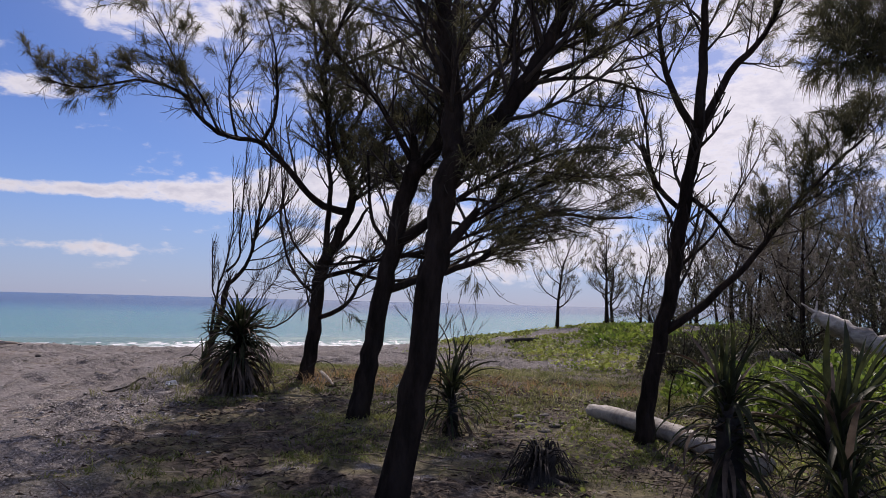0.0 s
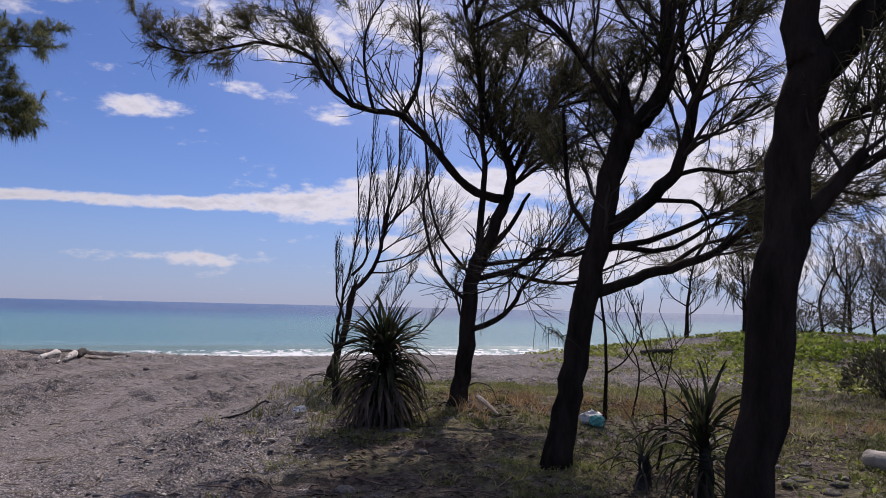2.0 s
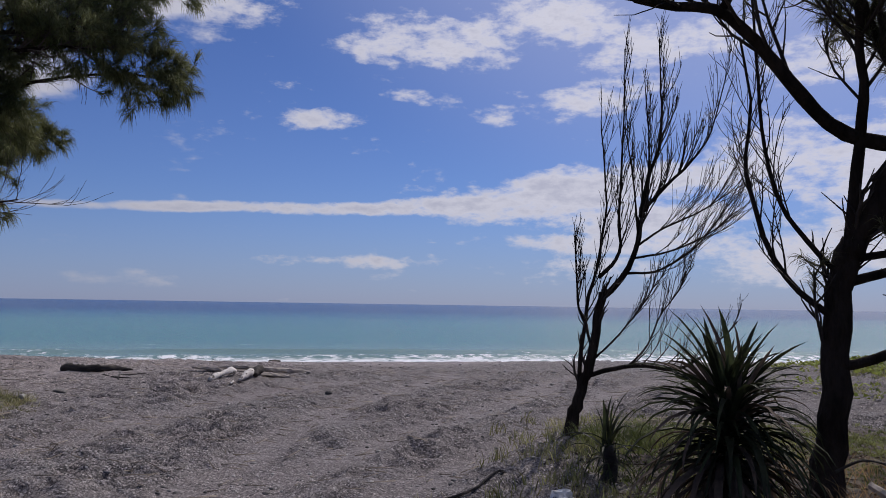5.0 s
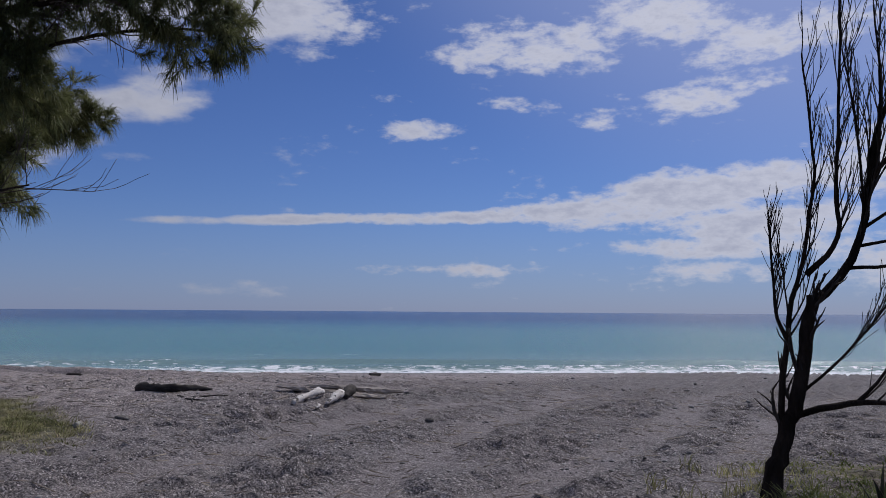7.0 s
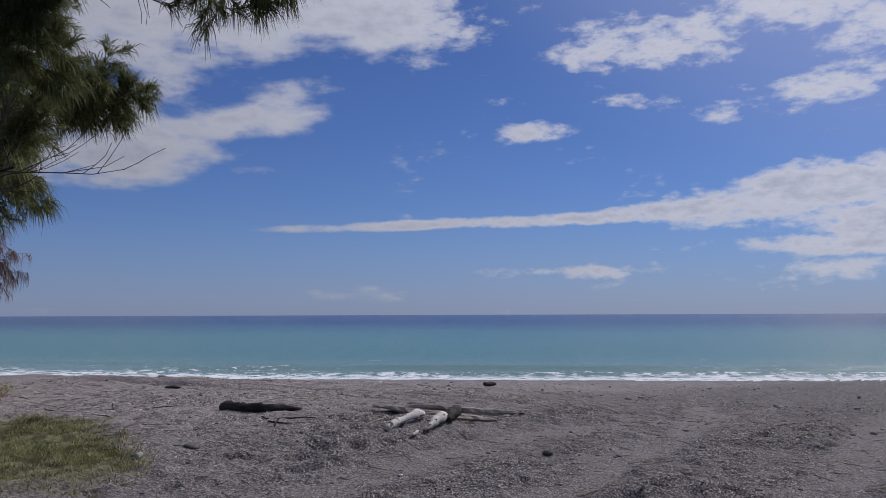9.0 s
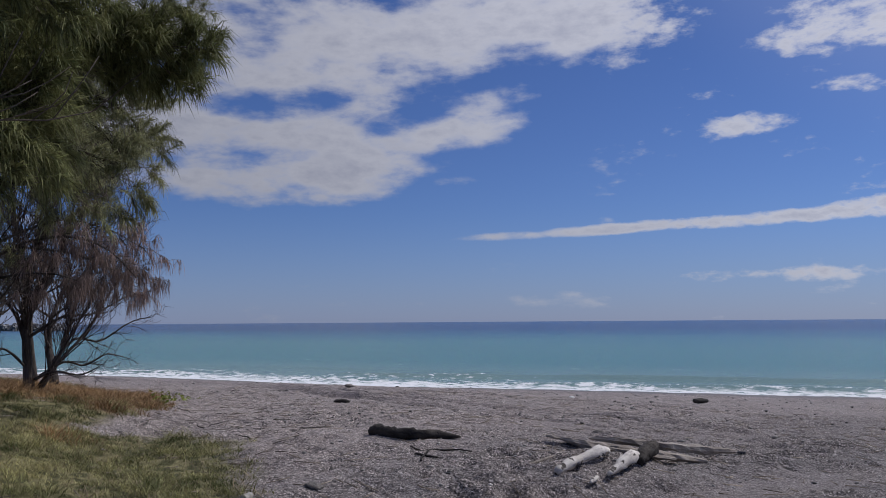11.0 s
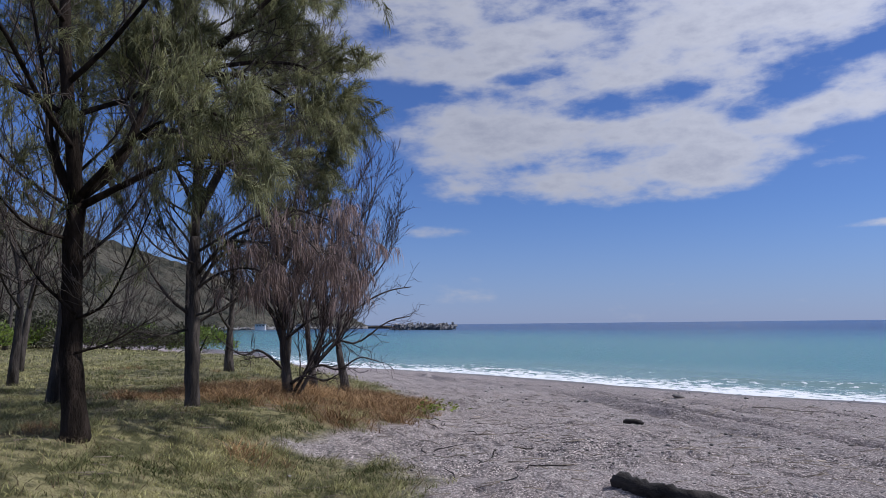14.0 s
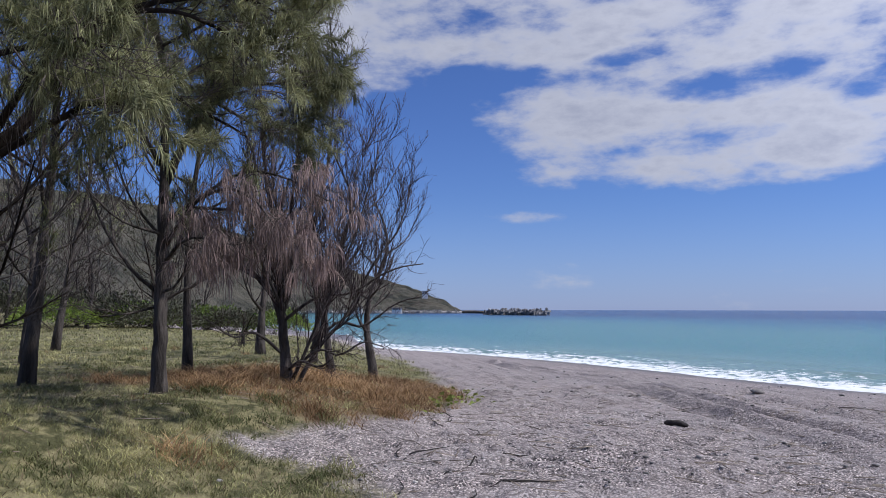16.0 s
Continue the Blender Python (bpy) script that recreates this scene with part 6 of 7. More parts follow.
def build_bushes():
    spots = [(4.1, 11.6, 0.9, 0.8, 0.55), (5.2, 12.3, 1.1, 0.9, 0.65), (6.6, 12.9, 1.2, 1.0, 0.7), (5.0, 10.6, 0.9, 0.8, 0.6), (6.4, 11.2, 1.1, 1.0, 0.75), (7.8, 14.2, 1.3, 1.0, 0.7), (4.0, 9.6, 0.7, 0.7, 0.5)]
    for k, (x, y, rx, ry, h) in enumerate(spots):
        bush("leafy_bush", x, y, rx, ry, h, 1150, 0.115, LEAF, "bright green broad-leaved beach bush in the sun", 90 + k, 0.5, "broad-leaved bushes")
    for k, (x, y, rx, ry, h) in enumerate(((6.2, 24.5, 1.5, 1.1, 0.32), (8.2, 23.6, 1.6, 1.2, 0.42), (10.0, 24.8, 1.6, 1.2, 0.6), (7.0, 27.5, 1.8, 1.2, 0.32))):
        bush("leafy_bush", x, y, rx, ry, h, 900, 0.15, LEAF, "bright green broad-leaved bush on the mound", 100 + k, 0.5, "broad-leaved bushes")
    for k, (x, y, rx, ry, h) in enumerate(((5.0, 16.4, 0.8, 0.7, 0.8), (6.4, 17.6, 1.0, 0.9, 0.9), (8.6, 18.4, 1.2, 1.0, 1.1), (10.4, 17.4, 1.5, 1.3, 2.6), (9.4, 20.8, 1.5, 1.3, 1.8), (11.8, 20.6, 1.9, 1.6, 3.4), (12.6, 24.5, 2.0, 1.8, 3.2), (11.0, 28.0, 2.0, 1.6, 2.2), (13.0, 17.0, 2.2, 1.8, 4.2), (9.2, 31.0, 1.6, 1.2, 1.2), (14.5, 21.0, 2.2, 2.0, 4.4), (10.8, 14.6, 1.6, 1.4, 2.0))):
        bush("scrub_bush", x, y, rx, ry, h, int(900 + 700 * h), 0.11, SCRUB, "dark twiggy scrub before the thicket", 110 + k, 0.35, "scrub bushes", 1.0)
    first = [bush("hedge_bush", -46.0, 2.0, 2.2, 2.0, 1.5, 1700, 0.19, (LEAF, SCRUB)[k], "green shrub at the far edge of the meadow", 125 + k, 0.45, "meadow shrubs") for k in range(2)]
    first[1].location = (-49.0, 6.0, ground_z(-49, 6))
    rng = np.random.default_rng(128)
    for k in range(34):
        u = rng.random()
        x, y = -43.0 - 17 * u + rng.uniform(-3, 3), -14.0 + 24.0 * u + rng.uniform(-3, 3)
        s = rng.uniform(0.7, 1.35)
        copy_thing(first[k % 2 if k % 3 else 1], Matrix.LocRotScale((x, y, ground_z(x, y)), Euler((0, 0, rng.uniform(0, 6.28))), (s, s, s * rng.uniform(0.8, 1.2))))
    bare = [small_tree(130 + k, -50.0, -2.0 + 4 * k, 7.0, "bare grey tree behind the meadow shrubs", 0.10, 0.5, 9, 0.0, group="far bare trees", fill=5, broad=0.016) for k in range(2)]
    full = [small_tree(134 + k, -62.0, -2.0 + 4 * k, 8.5, "far sheoak at the foot of the ridge", 0.13, 0.5, 12, 1.0, BARK_BACKLIT, TWIG, SCRUB, "far sheoaks", 0.3, 0.15, 8, 5, 0.035) for k in range(2)]
    for k in range(16):
        x, y = -52.0 - 22 * rng.random(), -22.0 + 30 * rng.random()
        s = rng.uniform(0.7, 1.1)
        copy_thing(bare[k % 2], Matrix.LocRotScale((x, y, ground_z(x, y) - 0.05), Euler((0, 0, rng.uniform(0, 6.28))), (s, s, s)))
    for k in range(26):
        u = rng.random()
        x, y = -66.0 - 50 * u, -46.0 + 40 * u + rng.uniform(-8, 6)
        s = rng.uniform(0.8, 1.3)
        copy_thing(full[k % 2], Matrix.LocRotScale((x, y, ground_z(x, y) - 0.05), Euler((0, 0, rng.uniform(0, 6.28))), (s * 1.2, s * 1.2, s)))


build_grass()
build_creeper()
build_weeds()
build_bushes()


# ---- screw pines ----
def strap_leaf(start, droop):
    """One long channelled leaf, a metre long, that leaves its stem at the start angle and bends over."""
    n = 8
    t = np.linspace(0, 1, n)
    angle = radians(start) - droop * t ** 1.2
    angle = np.maximum(angle, radians(-95))
    step = 1.0 / (n - 1)
    cx = np.concatenate([[0], np.cumsum(np.cos(angle[:-1]) * step)])
    cz = np.concatenate([[0], np.cumsum(np.sin(angle[:-1]) * step)])
    wide = 0.030 * np.minimum(1, 1.9 * (1 - t) ** 0.7) * (0.75 + 0.25 * np.minimum(1, t * 6))
    v, f = [], []
    for k in range(n):
        nx, nz = -math.sin(angle[k]), math.cos(angle[k])
        v += [(cx[k] + nx * wide[k] * 0.55, -wide[k], cz[k] + nz * wide[k] * 0.55), (cx[k], 0, cz[k]), (cx[k] + nx * wide[k] * 0.55, wide[k], cz[k] + nz * wide[k] * 0.55)]
    for k in range(n - 1):
        i = 3 * k
        f += [(i, i + 1, i + 4, i + 3), (i + 1, i + 2, i + 5, i + 4)]
    me = bpy.data.meshes.new("leaf")
    me.from_pydata(v, [], f)
    me.polygons.foreach_set("use_smooth", [True] * len(f))
    return me


LEAVES = {}
for kind, mat_ in (("green", PANDAN), ("dry", PANDAN_DRY)):
    LEAVES[kind] = [strap_leaf(*q) for q in ((78, 0.7), (64, 1.5), (48, 2.2), (28, 2.1), (5, 1.8), (-25, 1.3))]
    for me_ in LEAVES[kind]:
        me_.materials.append(mat_)


def screw_pine(x, y, stem_h, count, length, label, seed, dry=0.25, top=0.0, stem_r=0.06, low=0.12):
    """A stout stem, crowded with strap leaves: upright at the top, bent below, dead and hanging at the foot."""
    rng = np.random.default_rng(seed)
    g = ground_z(x, y)
    plant = thing("screw_pine", (x, y, g), label, "plant", "screw pines")
    s = Shape()
    tube(s, curve([(0, 0, -0.05), (0.02, 0.01, stem_h * 0.5), (0, 0.0, stem_h)], 9), np.linspace(stem_r * 1.2, stem_r * 0.6, 9), 8, 0.15, rng)
    part("stem", s, DRIFT_DARK, plant)
    for k in range(count):
        t = (k + 0.5) / count
        z = stem_h * (low + (1 - low) * t ** 0.8)
        pick = int(np.clip((1 - t) * 6.4 + 0.4 + rng.normal(scale=0.7), 0, 5))
        dead = rng.random() < dry * (2.0 if t < 0.45 else 0.3)
        leaf = part("leaf", LEAVES["dry" if dead else "green"][max(pick, 4) if dead and t < 0.5 else pick], PANDAN, plant)
        size = length * rng.uniform(0.65, 1.2)
        if pick >= 3:
            size = min(size, (z + 0.05) / 0.62)
        leaf.matrix_basis = Matrix.LocRotScale((rng.normal(scale=0.02), rng.normal(scale=0.02), z + top * rng.random()), Euler((rng.normal(scale=0.15), rng.normal(scale=0.15), k * 2.399 + rng.normal(scale=0.3))), (size, size * rng.uniform(0.65, 1.05), size))
    return plant


screw_pine(-2.62, 11.38, 0.80, 460, 0.64, "dark shaggy screw pine with a skirt of hanging leaves", 141, 0.46, low=0.30)
screw_pine(-3.45, 12.75, 0.28, 46, 0.50, "small yellow-green screw pine beside a larger one", 142, 0.15)
screw_pine(0.12, 9.05, 0.46, 110, 0.62, "low dark screw pine beside a tree trunk", 143, 0.25)
screw_pine(-0.28, 9.25, 0.25, 26, 0.45, "low dark screw pine beside a tree trunk", 148, 0.2)
screw_pine(2.05, 6.75, 0.72, 130, 0.62, "dark stout screw pine before the fallen log", 144, 0.30, stem_r=0.12)
screw_pine(2.75, 6.55, 0.42, 100, 0.95, "long-leaved green screw pine with some bleached leaves", 145, 0.30)
screw_pine(3.35, 7.4, 0.5, 100, 0.9, "long-leaved green screw pine with some bleached leaves", 146, 0.25)
screw_pine(2.45, 5.9, 0.25, 60, 0.7, "long-leaved green screw pine with some bleached leaves", 147, 0.4)
screw_pine(-31.4, 12.9, 0.35, 30, 0.8, "spiky dark screw pine at the meadow edge", 149, 0.2)


def stump(x, y):
    rng = np.random.default_rng(150)
    ob = thing("stump", (x, y, ground_z(x, y)), "short dark rotting stump on shaded ground", "stump")
    s = Shape()
    tube(s, curve([(0, 0, -0.05), (0.01, 0, 0.12), (0.03, 0.01, 0.27)], 7), np.array([0.17, 0.14, 0.11, 0.10, 0.095, 0.09, 0.07]), 10, 0.15, rng)
    part("body", s, DRIFT_DARK, ob)
    for k in range(6):
        a = k * 1.05 + rng.uniform(-0.2, 0.2)
        r = Shape()
        tube(r, curve([(0.08 * math.cos(a), 0.08 * math.sin(a), 0.05), (0.25 * math.cos(a), 0.25 * math.sin(a), 0.03), (0.5 * math.cos(a), 0.5 * math.sin(a), -0.02)], 6), np.linspace(0.04, 0.008, 6), 6, 0.1, rng)
        part("root", r, DRIFT_DARK, ob)
    fibres = Shape()
    for k in range(90):
        a, z = rng.uniform(0, 6.28), rng.uniform(0.12, 0.28)
        out = rng.uniform(0.12, 0.34)
        tube(fibres, curve([(0.07 * math.cos(a), 0.07 * math.sin(a), z), (0.6 * out * math.cos(a), 0.6 * out * math.sin(a), z + 0.05), (out * math.cos(a), out * math.sin(a), rng.uniform(0.0, 0.1))], 5), np.linspace(0.009, 0.003, 5), 4, 0.2, rng)
    part("fibre_fringe", fibres, DRIFT_DARK, ob, "ragged hanging fibres")["kind"] = "stuff"


stump(0.74, 7.12)


# ---- driftwood ----
def drift_log(name, points, radii, mat, label, seed, sides=12, lumps=0.12, flat=1.0, category="driftwood", group=""):
    """A weathered log along a line; its knots are parts."""
    rng = np.random.default_rng(seed)
    base = np.asarray(points[0], float)
    n = max(14, 4 * len(points))
    line = curve(np.asarray(points, float) - base, n)
    r = np.interp(np.linspace(0, 1, n), np.linspace(0, 1, len(radii)), radii)
    ob = thing(name, tuple(base), label, category, group)
    s = Shape()
    tube(s, line, r, sides, lumps, rng, flat)
    body = part("trunk" if r.max() > 0.05 else "stick", s.mesh("wood", sides > 6 and mat is not DRIFT or sides > 9), mat, ob)
    if name == "fallen_log":
        for k in range(3):
            i = rng.integers(2, n - 2)
            a = rng.uniform(0.2, 2.9)
            k_ = Shape()
            way = np.array([0.2 * rng.normal(), math.cos(a), abs(math.sin(a))])
            tube(k_, np.array([line[i], line[i] + way * r[i] * 0.9, line[i] + way * r[i] * 1.1]), [r[i] * 0.42, r[i] * 0.34, r[i] * 0.2], 7, 0.15, rng)
            part("knot", k_, mat, body)
    return ob


def smooth_ground(x, y):
    """The lie of the ground round a place, without its small hollows."""
    gx, gy = np.meshgrid(np.linspace(-0.35, 0.35, 7), np.linspace(-0.35, 0.35, 7))
    return float(land(x + gx.ravel(), y + gy.ravel()).mean()) + 0.02


def on_land(points, lift):
    return [(x, y, smooth_ground(x, y) + (lift[k] if isinstance(lift, (list, tuple)) else lift)) for k, (x, y) in enumerate(points)]


drift_log("driftwood_log", on_land([(-14.06, 17.98), (-13.85, 18.02), (-13.6, 18.08), (-13.35, 18.2), (-13.15, 18.4), (-12.95, 18.6)], [0.035, 0.04, 0.03, 0.03, 0.02, 0.01]), [0.055, 0.09, 0.075, 0.085, 0.07, 0.05, 0.012], DRIFT_DARK, "black waterlogged log lying on the gravel", 151, 11, 0.32)
drift_log("driftwood_plank", on_land([(-12.2, 19.40), (-11.95, 19.42), (-11.5, 19.5), (-11.1, 19.68), (-10.75, 19.95), (-10.45, 20.2)], [0.06, 0.05, 0.03, 0.03, 0.04, 0.03]), [0.03, 0.035, 0.10, 0.12, 0.11, 0.09, 0.03], DRIFT, "grey split driftwood plank on the beach", 152, 7, 0.25, 0.55, group="driftwood pile")
drift_log("driftwood_plank", on_land([(-11.75, 19.7), (-11.3, 19.75), (-10.95, 19.98), (-10.6, 20.3), (-10.32, 20.62)], [0.08, 0.12, 0.13, 0.13, 0.11]), [0.03, 0.07, 0.085, 0.08, 0.09, 0.03], DRIFT, "grey split driftwood plank laid on another", 153, 7, 0.28, 0.6, group="driftwood pile")
drift_log("driftwood_plank", on_land([(-11.3, 19.3), (-10.95, 19.5), (-10.6, 19.8)], [0.05, 0.05, 0.05]), [0.03, 0.07, 0.03], DRIFT, "short grey driftwood plank on the gravel", 154, 8, 0.22, 0.5, group="driftwood pile")
drift_log("bleached_branch", on_land([(-10.80, 17.98), (-10.84, 18.22), (-10.9, 18.5), (-10.9, 18.75), (-11.0, 19.05)], [0.03, 0.05, 0.06, 0.09, 0.08]), [0.036, 0.055, 0.040, 0.050, 0.065, 0.04], DRIFT_WHITE, "bleached white branch with dark pits", 155, 10, 0.28, group="driftwood pile")
drift_log("bleached_branch", on_land([(-10.45, 18.36), (-10.5, 18.6), (-10.56, 18.85), (-10.66, 19.15)], [0.02, 0.05, 0.09, 0.09]), [0.020, 0.045, 0.065, 0.07, 0.04], DRIFT_WHITE, "bleached white branch with dark pits", 156, 10, 0.28, group="driftwood pile")
drift_log("burnt_stub", on_land([(-10.56, 19.02), (-10.62, 19.2), (-10.7, 19.45), (-10.76, 19.6)], [0.04, 0.10, 0.14, 0.17]), [0.05, 0.075, 0.085, 0.05], DRIFT_DARK, "black burnt stub leaning on the planks", 157, 9, 0.3, group="driftwood pile")
drift_log("bleached_chip", on_land([(-10.38, 17.98), (-10.46, 18.2)], 0.02), [0.015, 0.032, 0.015], DRIFT_WHITE, "small bleached chip of wood on gravel", 158, 7, 0.2, group="driftwood pile")
drift_log("beach_stick", on_land([(-11.2, 17.98), (-11.32, 18.55)], 0.015), [0.012, 0.016, 0.010], DRIFT, "straight pale stick on the gravel", 159, 6, 0.1, group="beach sticks")
drift_log("fallen_log", on_land([(1.90, 10.42), (2.12, 9.75), (2.34, 9.05), (2.55, 8.3), (2.75, 7.6)], [0.07, 0.085, 0.09, 0.085, 0.07]), [0.085, 0.102, 0.105, 0.098, 0.085], GREY_WOOD, "long grey fallen log without bark on turf", 160, 14, 0.09, category="log")
drift_log("fallen_log", on_land([(7.2, 18.6), (8.6, 19.0), (10.6, 19.4)], [0.25, 0.28, 0.24]), [0.17, 0.18, 0.13], GREY_WOOD, "long grey fallen log before the scrub", 161, 10, 0.08, category="log")
drift_log("bleached_log", [(7.60, 15.86, 1.86), (7.99, 15.63, 1.60), (8.4, 15.4, 1.38), (9.0, 15.05, 1.05), (9.9, 14.6, 0.55)], [0.10, 0.17, 0.20, 0.22, 0.24, 0.25], GREY_WOOD, "great bleached tree trunk washed up, roots raised", 162, 10, 0.30, category="log")
for k_, (tip_, r_) in enumerate((((7.35, 15.95, 2.08), 0.05), ((7.42, 15.7, 1.78), 0.045), ((7.7, 16.0, 2.12), 0.04))):
    drift_log("bleached_root", [(7.95, 15.66, 1.64), (7.62, 15.84, 1.86), tip_], [r_ * 1.6, r_, 0.012], GREY_WOOD, "broken bleached root of the washed-up trunk", 166 + k_, 7, 0.25, category="log")
drift_log("driftwood_slab", on_land([(2.75, 26.9), (3.2, 26.8), (3.85, 26.6)], [0.12, 0.13, 0.12]), [0.12, 0.16, 0.12], DRIFT_DARK, "dark flat slab of driftwood on green creeper", 163, 8, 0.12, 0.55)
drift_log("driftwood_chunk", on_land([(-19.12, 20.6), (-18.98, 20.72), (-18.84, 20.8)], [0.035, 0.05, 0.03]), [0.035, 0.068, 0.062, 0.03], DRIFT_DARK, "dark brown lump of wood on the sand", 165, 8, 0.3, 0.7)
drift_log("driftwood_chunk", on_land([(-19.1, 34.15), (-19.0, 34.4), (-18.9, 34.6)], [0.08, 0.10, 0.10]), [0.10, 0.12, 0.07], DRIFT_DARK, "small black chunk of driftwood near the surf", 164, 8, 0.15, 0.7)
def loose_stick(points, label, seed, radius=0.011):
    """A thin stick that follows the ground."""
    line = [(p[0], p[1], ground_z(p[0], p[1]) + 0.014) for p in curve([(*q, 0.0) for q in points], 6)]
    drift_log("beach_stick", line, [radius, radius * 1.2, radius * 0.5], DRIFT_DARK if "dark" in label else DRIFT, label, seed, 5, 0.2, group="beach sticks")


for k_, (pts_, lab_) in enumerate((([(-12.9, 17.75), (-12.5, 17.85), (-12.07, 17.99)], "thin dark stick on the gravel"), ([(-12.19, 17.34), (-12.35, 17.5), (-12.62, 17.9)], "thin dark stick on the gravel"), ([(-12.5, 17.5), (-12.2, 17.6)], "thin dark stick on the gravel"),
                                   ([(-17.9, 17.6), (-18.3, 18.1)], "bleached stick on the sand"), ([(-25.5, 26.0), (-24.0, 26.5), (-22.5, 27.4)], "long grey stick near the surf"), ([(-4.9, 12.0), (-4.4, 12.6), (-4.2, 13.1)], "dark twig at the edge of turf"))):
    loose_stick(pts_, lab_, 170 + k_)
rng_ = np.random.default_rng(178)
for k_ in range(26):
    u_ = rng_.random()
    x_, y_ = -14.0 - 6.5 * u_, 16.6 + 1.2 * u_ + rng_.normal(scale=0.45)
    a_, l_ = rng_.normal(loc=2.7, scale=0.7), rng_.uniform(0.15, 0.6)
    ends_ = [(x_, y_), (x_ + 0.5 * l_ * math.cos(a_), y_ + 0.5 * l_ * math.sin(a_) + 0.04 * rng_.normal()), (x_ + l_ * math.cos(a_), y_ + l_ * math.sin(a_))]
    loose_stick(ends_, "thin dark stick at the grass edge" if k_ % 3 else "thin bleached stick at the grass edge", 180 + k_, rng_.uniform(0.004, 0.008))


# ---- stones and litter ----
def stone_mesh(seed, flat=0.5):
    rng = np.random.default_rng(seed)
    bm = bmesh.new()
    bmesh.ops.create_icosphere(bm, subdivisions=2, radius=1.0)
    sides = rng.uniform(0.7, 1.2, 3)
    for v in bm.verts:
        n = noise.noise(v.co * 1.3 + Vector((seed * 3.1, 0, 0)))
        v.co = Vector((v.co.x * sides[0], v.co.y * sides[1] * 0.8, v.co.z * flat)) * (1 + 0.28 * n)
    me = bpy.data.meshes.new("stone")
    bm.to_mesh(me)
    bm.free()
    me.polygons.foreach_set("use_smooth", [True] * len(me.polygons))
    me.materials.append(ROCK)
    return me


STONES = [stone_mesh(k, f) for k, f in enumerate((0.32, 0.36, 0.42, 0.28))]


def rock(x, y, size, label, k, turn=0.0):
    ob = tagged(new("rock", STONES[k % 4]), label, "rock", "beach rocks")
    ob.matrix_basis = Matrix.LocRotScale((x, y, ground_z(x, y) + size * 0.08), Euler((0.1, -0.1, turn)), (size,) * 3)


for k_, (x_, y_, s_) in enumerate(((-2.37, 11.0, 0.13), (-2.5, 9.0, 0.09), (-2.05, 10.1, 0.07), (1.3, 9.62, 0.11), (1.05, 9.75, 0.10), (1.15, 9.4, 0.08), (0.9, 9.55, 0.09), (1.45, 9.9, 0.09), (0.95, 10.1, 0.10), (1.3, 10.3, 0.07), (-12.45, 20.75, 0.12),
                                  (-6.42, 12.55, 0.06), (-12.1, 15.95, 0.12), (-10.4, 12.9, 0.09), (-8.7, 18.4, 0.09), (-8.5, 18.7, 0.08), (-8.9, 18.9, 0.07), (-27.5, 26.5, 0.18), (-32.0, 27.6, 0.16), (-20.2, 22.1, 0.10), (-4.9, 8.2, 0.10), (-5.2, 7.6, 0.08), (-4.5, 7.4, 0.09))):
    rock(x_, y_, s_, "dark wet rock near the surf" if x_ < -27 else "rounded pale grey rock on the ground", k_, k_ * 1.3)


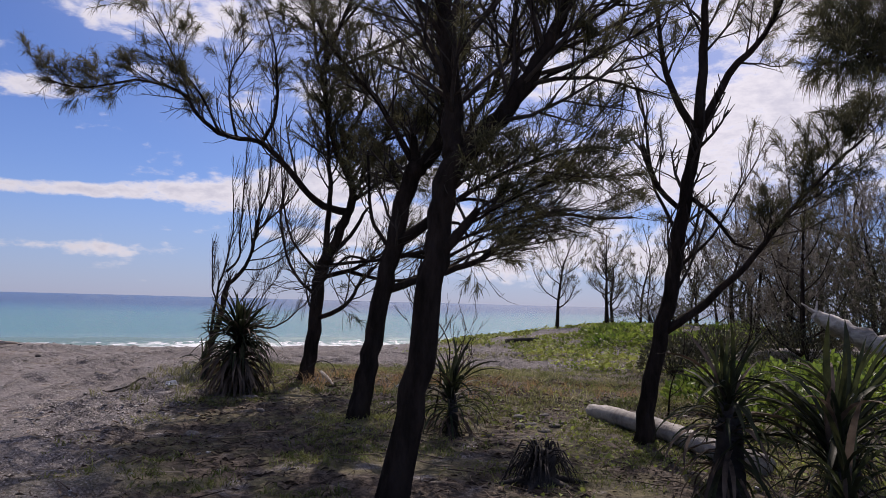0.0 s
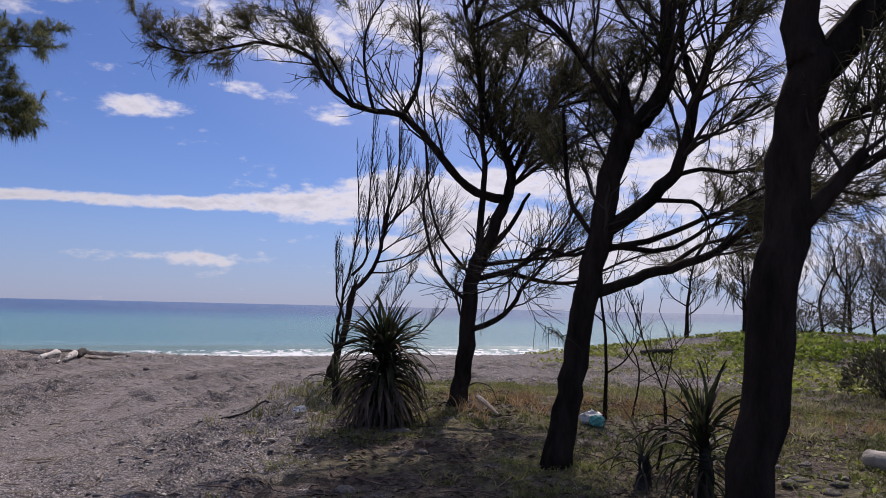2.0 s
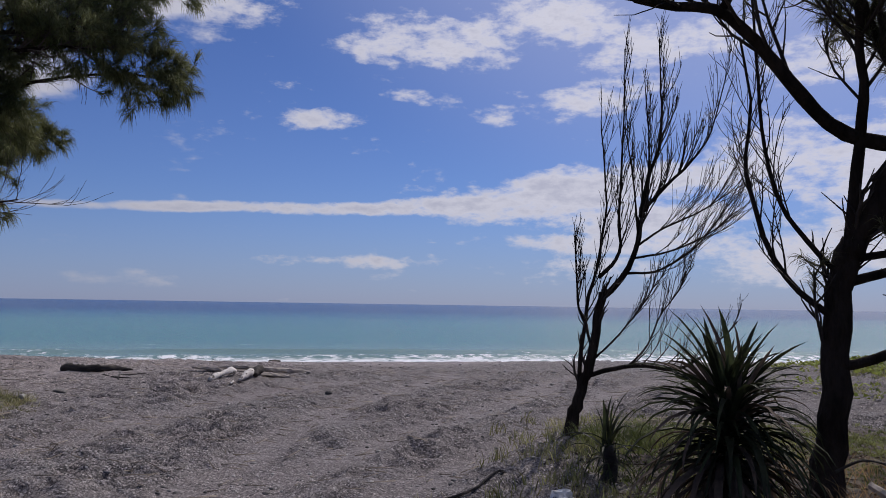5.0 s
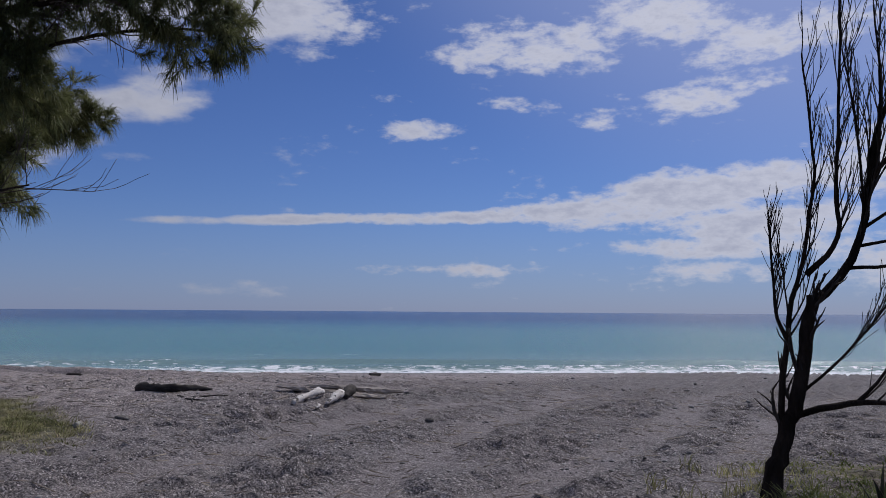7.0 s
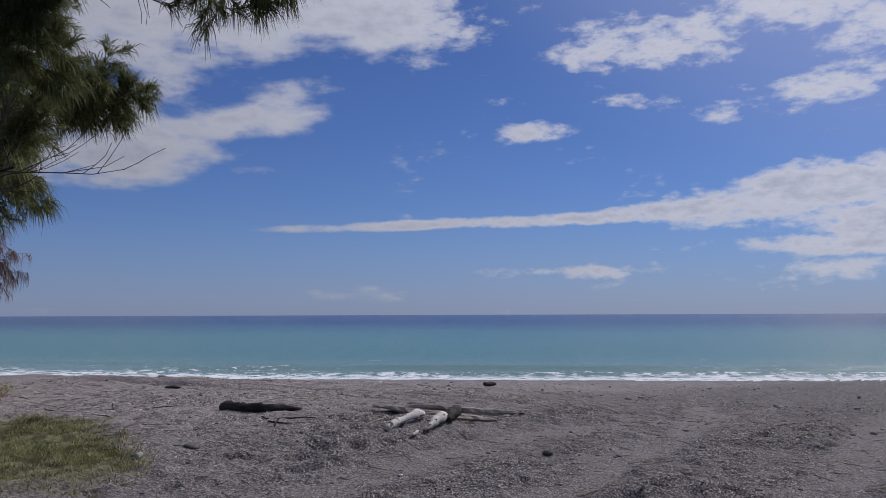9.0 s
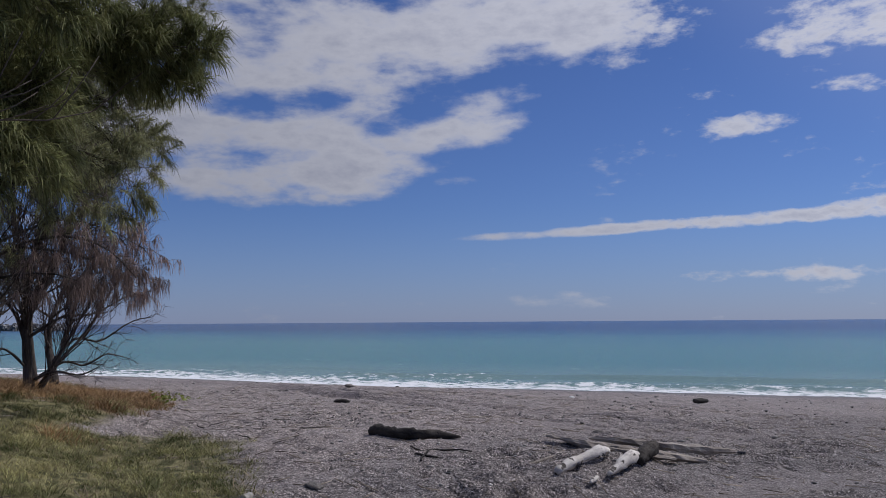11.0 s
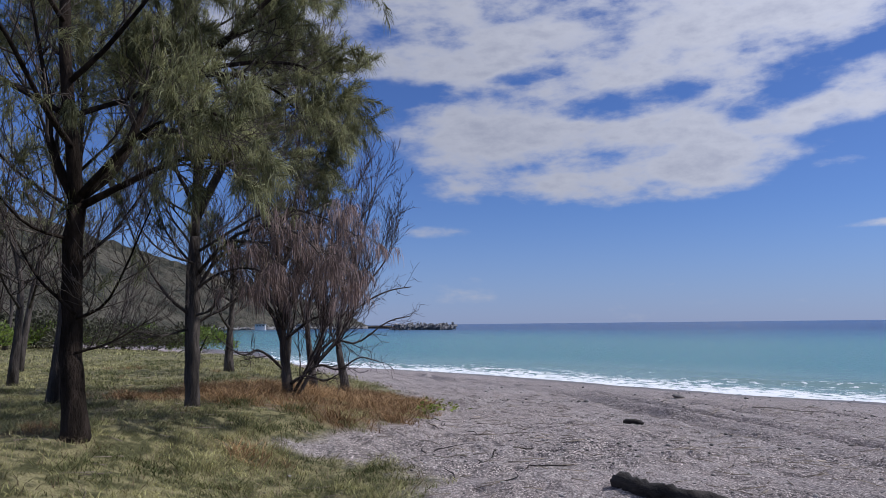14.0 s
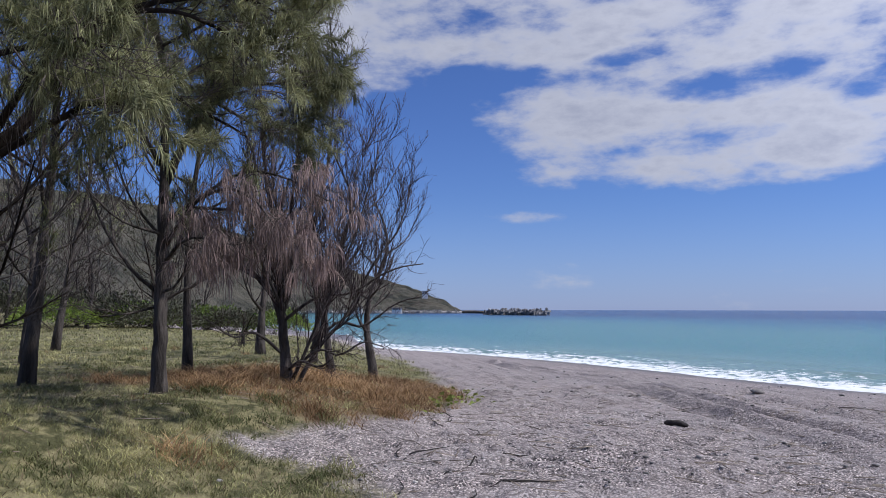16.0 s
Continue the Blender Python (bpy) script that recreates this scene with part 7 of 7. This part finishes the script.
def build_pebbles():
    rng = np.random.default_rng(91)
    bm = bmesh.new()
    bmesh.ops.create_icosphere(bm, subdivisions=1, radius=1.0)
    tv = np.array([v.co[:] for v in bm.verts])
    tf = np.array([[v.index for v in f.verts] for f in bm.faces])
    bm.free()
    beach = lambda x, y: (1 - copse(x, y) * 0.8) * (1 - meadow(x, y) * 0.95) * (0.15 + 0.85 * smooth(fbm(x * 0.5, y * 0.5, 77), 0.42, 0.62))  # noqa: E731
    sets = [((-14, -2, 3, 22), 55, 0.009, 0.038), ((-22, -8.5, 14, 21), 65, 0.008, 0.030), ((-24, -8, 18, 30), 24, 0.016, 0.045), ((-40, -4, 20, 46), 2.0, 0.03, 0.08), ((-3, 4, 4, 14), 5, 0.015, 0.045)]
    vs, fs, count = [], [], 0
    for box, density, small, big in sets:
        x, y = scatter(box, density, beach, rng)
        k = len(x)
        size = small + (big - small) * rng.random(k) ** 6
        turn = rng.uniform(0, 6.28, k)
        local = tv[None] * np.stack([size * rng.uniform(0.8, 1.4, k), size * rng.uniform(0.6, 1.0, k), size * rng.uniform(0.3, 0.6, k)], 1)[:, None] * (1 + 0.18 * rng.normal(size=(k, len(tv), 1)))
        c, s = np.cos(turn)[:, None], np.sin(turn)[:, None]
        v = np.stack([local[..., 0] * c - local[..., 1] * s + x[:, None], local[..., 0] * s + local[..., 1] * c + y[:, None], local[..., 2] + (land(x, y) + size * 0.12)[:, None]], -1)
        vs.append(v.reshape(-1, 3))
        fs.append((tf[None] + (np.arange(k) * len(tv))[:, None, None]).reshape(-1, 3) + count)
        count += k * len(tv)
    tagged(part("pebbles", quick_mesh("pebbles", np.concatenate(vs), np.concatenate(fs), True), STONE), "grey beach pebbles strewn over the sand", "pebbles", kind="stuff")
    x, y = scatter((-26, -2, 4, 30), 7, lambda x, y: 1 - 0.6 * meadow(x, y), rng)
    k = len(x)
    a, size = rng.uniform(0, 6.28, k), rng.uniform(0.06, 0.32, k)
    way = np.stack([np.cos(a), np.sin(a), np.zeros(k)], 1) * size[:, None]
    base = np.stack([x, y, land(x, y) + 0.008], 1)
    end = base + way
    end[:, 2] = land(end[:, 0], end[:, 1]) + 0.012
    side = np.cross(way, (0, 0, 1.0)) / size[:, None] * 0.006
    up = np.array([0, 0, 0.010])
    v = np.stack([base - side, base + side, base + up, end - side * 0.5, end + side * 0.5, end + up * 0.6], 1).reshape(-1, 3)
    i = np.arange(k)[:, None] * 6
    f = np.concatenate([i + q for q in ([0, 3, 5], [0, 5, 2], [1, 2, 5], [1, 5, 4], [0, 2, 1], [3, 4, 5])])
    tagged(part("beach_twigs", quick_mesh("beach_twigs", v, f), DRY_TWIG), "small dry twigs strewn over the sand", "twigs", kind="stuff")


build_pebbles()


def build_litter():
    """Fallen leaves, bark flakes and twigs on the shaded ground under the trees."""
    rng = np.random.default_rng(93)
    x, y = scatter((-4.5, 4.5, 3.5, 15), 240, lambda x, y: (0.15 + copse(x, y)) * smooth(fbm(x * 1.4, y * 1.4, 58), 0.30, 0.66), rng)
    k = len(x)
    a = rng.uniform(0, 6.28, k)
    ways = np.stack([np.cos(a), np.sin(a), rng.normal(scale=0.18, size=k)], 1)
    v, f = leaf_cloud(np.stack([x, y, land(x, y) + 0.012], 1), ways, rng.uniform(0.03, 0.11, k), rng, 0.28)
    tagged(part("leaf_litter", quick_mesh("leaf_litter", v, f), LITTER), "brown fallen leaves and bark flakes under the trees", "litter", kind="stuff")
    twigs = Shape()
    x, y = scatter((-4.0, 4.0, 4, 14), 3.5, lambda x, y: 0.1 + copse(x, y), rng)
    for px, py in zip(x, y):
        turn, size = rng.uniform(0, 6.28), rng.uniform(0.15, 0.7)
        line = [(px + size * u * math.cos(turn + 0.5 * u), py + size * u * math.sin(turn + 0.5 * u)) for u in (0, 0.5, 1)]
        tube(twigs, [(p, q, ground_z(p, q) + 0.010 + 0.02 * rng.random()) for p, q in line], [0.006, 0.005, 0.0025], 4)
    tagged(part("fallen_twigs", twigs, LITTER), "brown fallen twigs under the trees", "twigs", kind="stuff")


build_litter()


def crumpled(name, x, y, size, parts, label):
    """A crumpled plastic bag: thin folded lobes, one mesh for each colour."""
    ob = thing(name, (x, y, ground_z(x, y)), label, "litter")
    for k, (sub, mat, dx, dy, s) in enumerate(parts):
        bm = bmesh.new()
        bmesh.ops.create_icosphere(bm, subdivisions=3, radius=1.0)
        for v in bm.verts:
            n = noise.noise(v.co * 2.1 + Vector((k * 7.0 + x, y, 0))) + 0.6 * noise.noise(v.co * 5.0 + Vector((k, x, y)))
            v.co = v.co * (1 + 0.45 * n)
            v.co = Vector((v.co.x * s + dx, v.co.y * s * 0.8 + dy, max(0.0, v.co.z * s * 0.75 + s * 0.55)))
        me = bpy.data.meshes.new(sub)
        bm.to_mesh(me)
        bm.free()
        part(sub, me, mat, ob)


crumpled("plastic_bag", -0.38, 11.75, 0.2, [("bag", PLASTIC, 0.0, 0.05, 0.11), ("wrapper", TEAL, 0.05, -0.07, 0.085)], "crumpled white and teal plastic bag on grass")
crumpled("plastic_bag", -3.72, 12.1, 0.2, [("bag", PLASTIC, 0, 0, 0.08), ("flap", PLASTIC, 0.03, -0.12, 0.055)], "crumpled white plastic bag at the turf edge")


def tin_can(x, y):
    ob = thing("tin_can", (x, y, ground_z(x, y) + 0.035), "dull dented tin can lying on the sand", "litter")
    s = Shape()
    tube(s, np.array([(0, -0.06, 0), (0, -0.055, 0), (0, 0.0, 0.002), (0, 0.055, 0), (0, 0.06, 0)]), [0.034, 0.037, 0.036, 0.037, 0.034], 14)
    part("body", s, TIN, ob)
    r = Shape()
    tube(r, np.array([(0, 0.058, 0), (0, 0.066, 0)]), [0.039, 0.039], 14)
    part("rim", r, TIN, ob)
    ob.rotation_euler = (0, 0, 0.6)


tin_can(-12.1, 15.25)


def buoy(x, y):
    ob = thing("buoy", (x, y, ground_z(x, y)), "scuffed white ball float washed up near the surf", "buoy")
    bm = bmesh.new()
    bmesh.ops.create_uvsphere(bm, u_segments=20, v_segments=14, radius=0.125)
    bmesh.ops.translate(bm, verts=bm.verts, vec=(0, 0, 0.105))
    me = bpy.data.meshes.new("float")
    bm.to_mesh(me)
    bm.free()
    me.polygons.foreach_set("use_smooth", [True] * len(me.polygons))
    part("float", me, PLASTIC, ob)
    s = Shape()
    tube(s, np.array([(0.126 * math.cos(a), 0.126 * math.sin(a), 0.105) for a in np.linspace(0, 6.28, 22)]), np.full(22, 0.012), 6)
    part("band", s, DRIFT_DARK, ob)


buoy(-20.1, 29.3)


def thin_shoots():
    """Slender leafless shoots and a dead arching branch among the dark trunks."""
    for k, (x, y, tall, rad) in enumerate(((-0.2, 12.1, 2.3, 0.024), (0.15, 12.4, 1.7, 0.012), (-0.05, 9.9, 1.5, 0.011), (0.3, 11.2, 1.3, 0.010), (3.0, 10.9, 1.1, 0.012), (3.4, 9.8, 1.5, 0.016))):
        small_tree(200 + k, x, y, tall, "slender leafless dark shoot among the trunks", rad, 0.10, 3, 0.0, BARK_BACKLIT, TWIG, None, "bare shoots", 0.6, 0.3, fill=3)
    drift_log("dead_branch", [(-1.85, 12.5, 0.9), (-1.68, 12.45, 1.0), (-1.5, 12.4, 0.96), (-1.42, 12.4, 0.8)], [0.010, 0.008, 0.004], DRIFT_DARK, "dead dark branch arching down beside a trunk", 210, 6, 0.15)
    drift_log("dead_branch", on_land([(-1.65, 12.4), (-1.5, 12.1), (-1.4, 11.8)], [0.12, 0.06, 0.03]), [0.03, 0.025, 0.012], DRIFT, "pale dead root beside a dark trunk", 211, 6, 0.15)


thin_shoots()
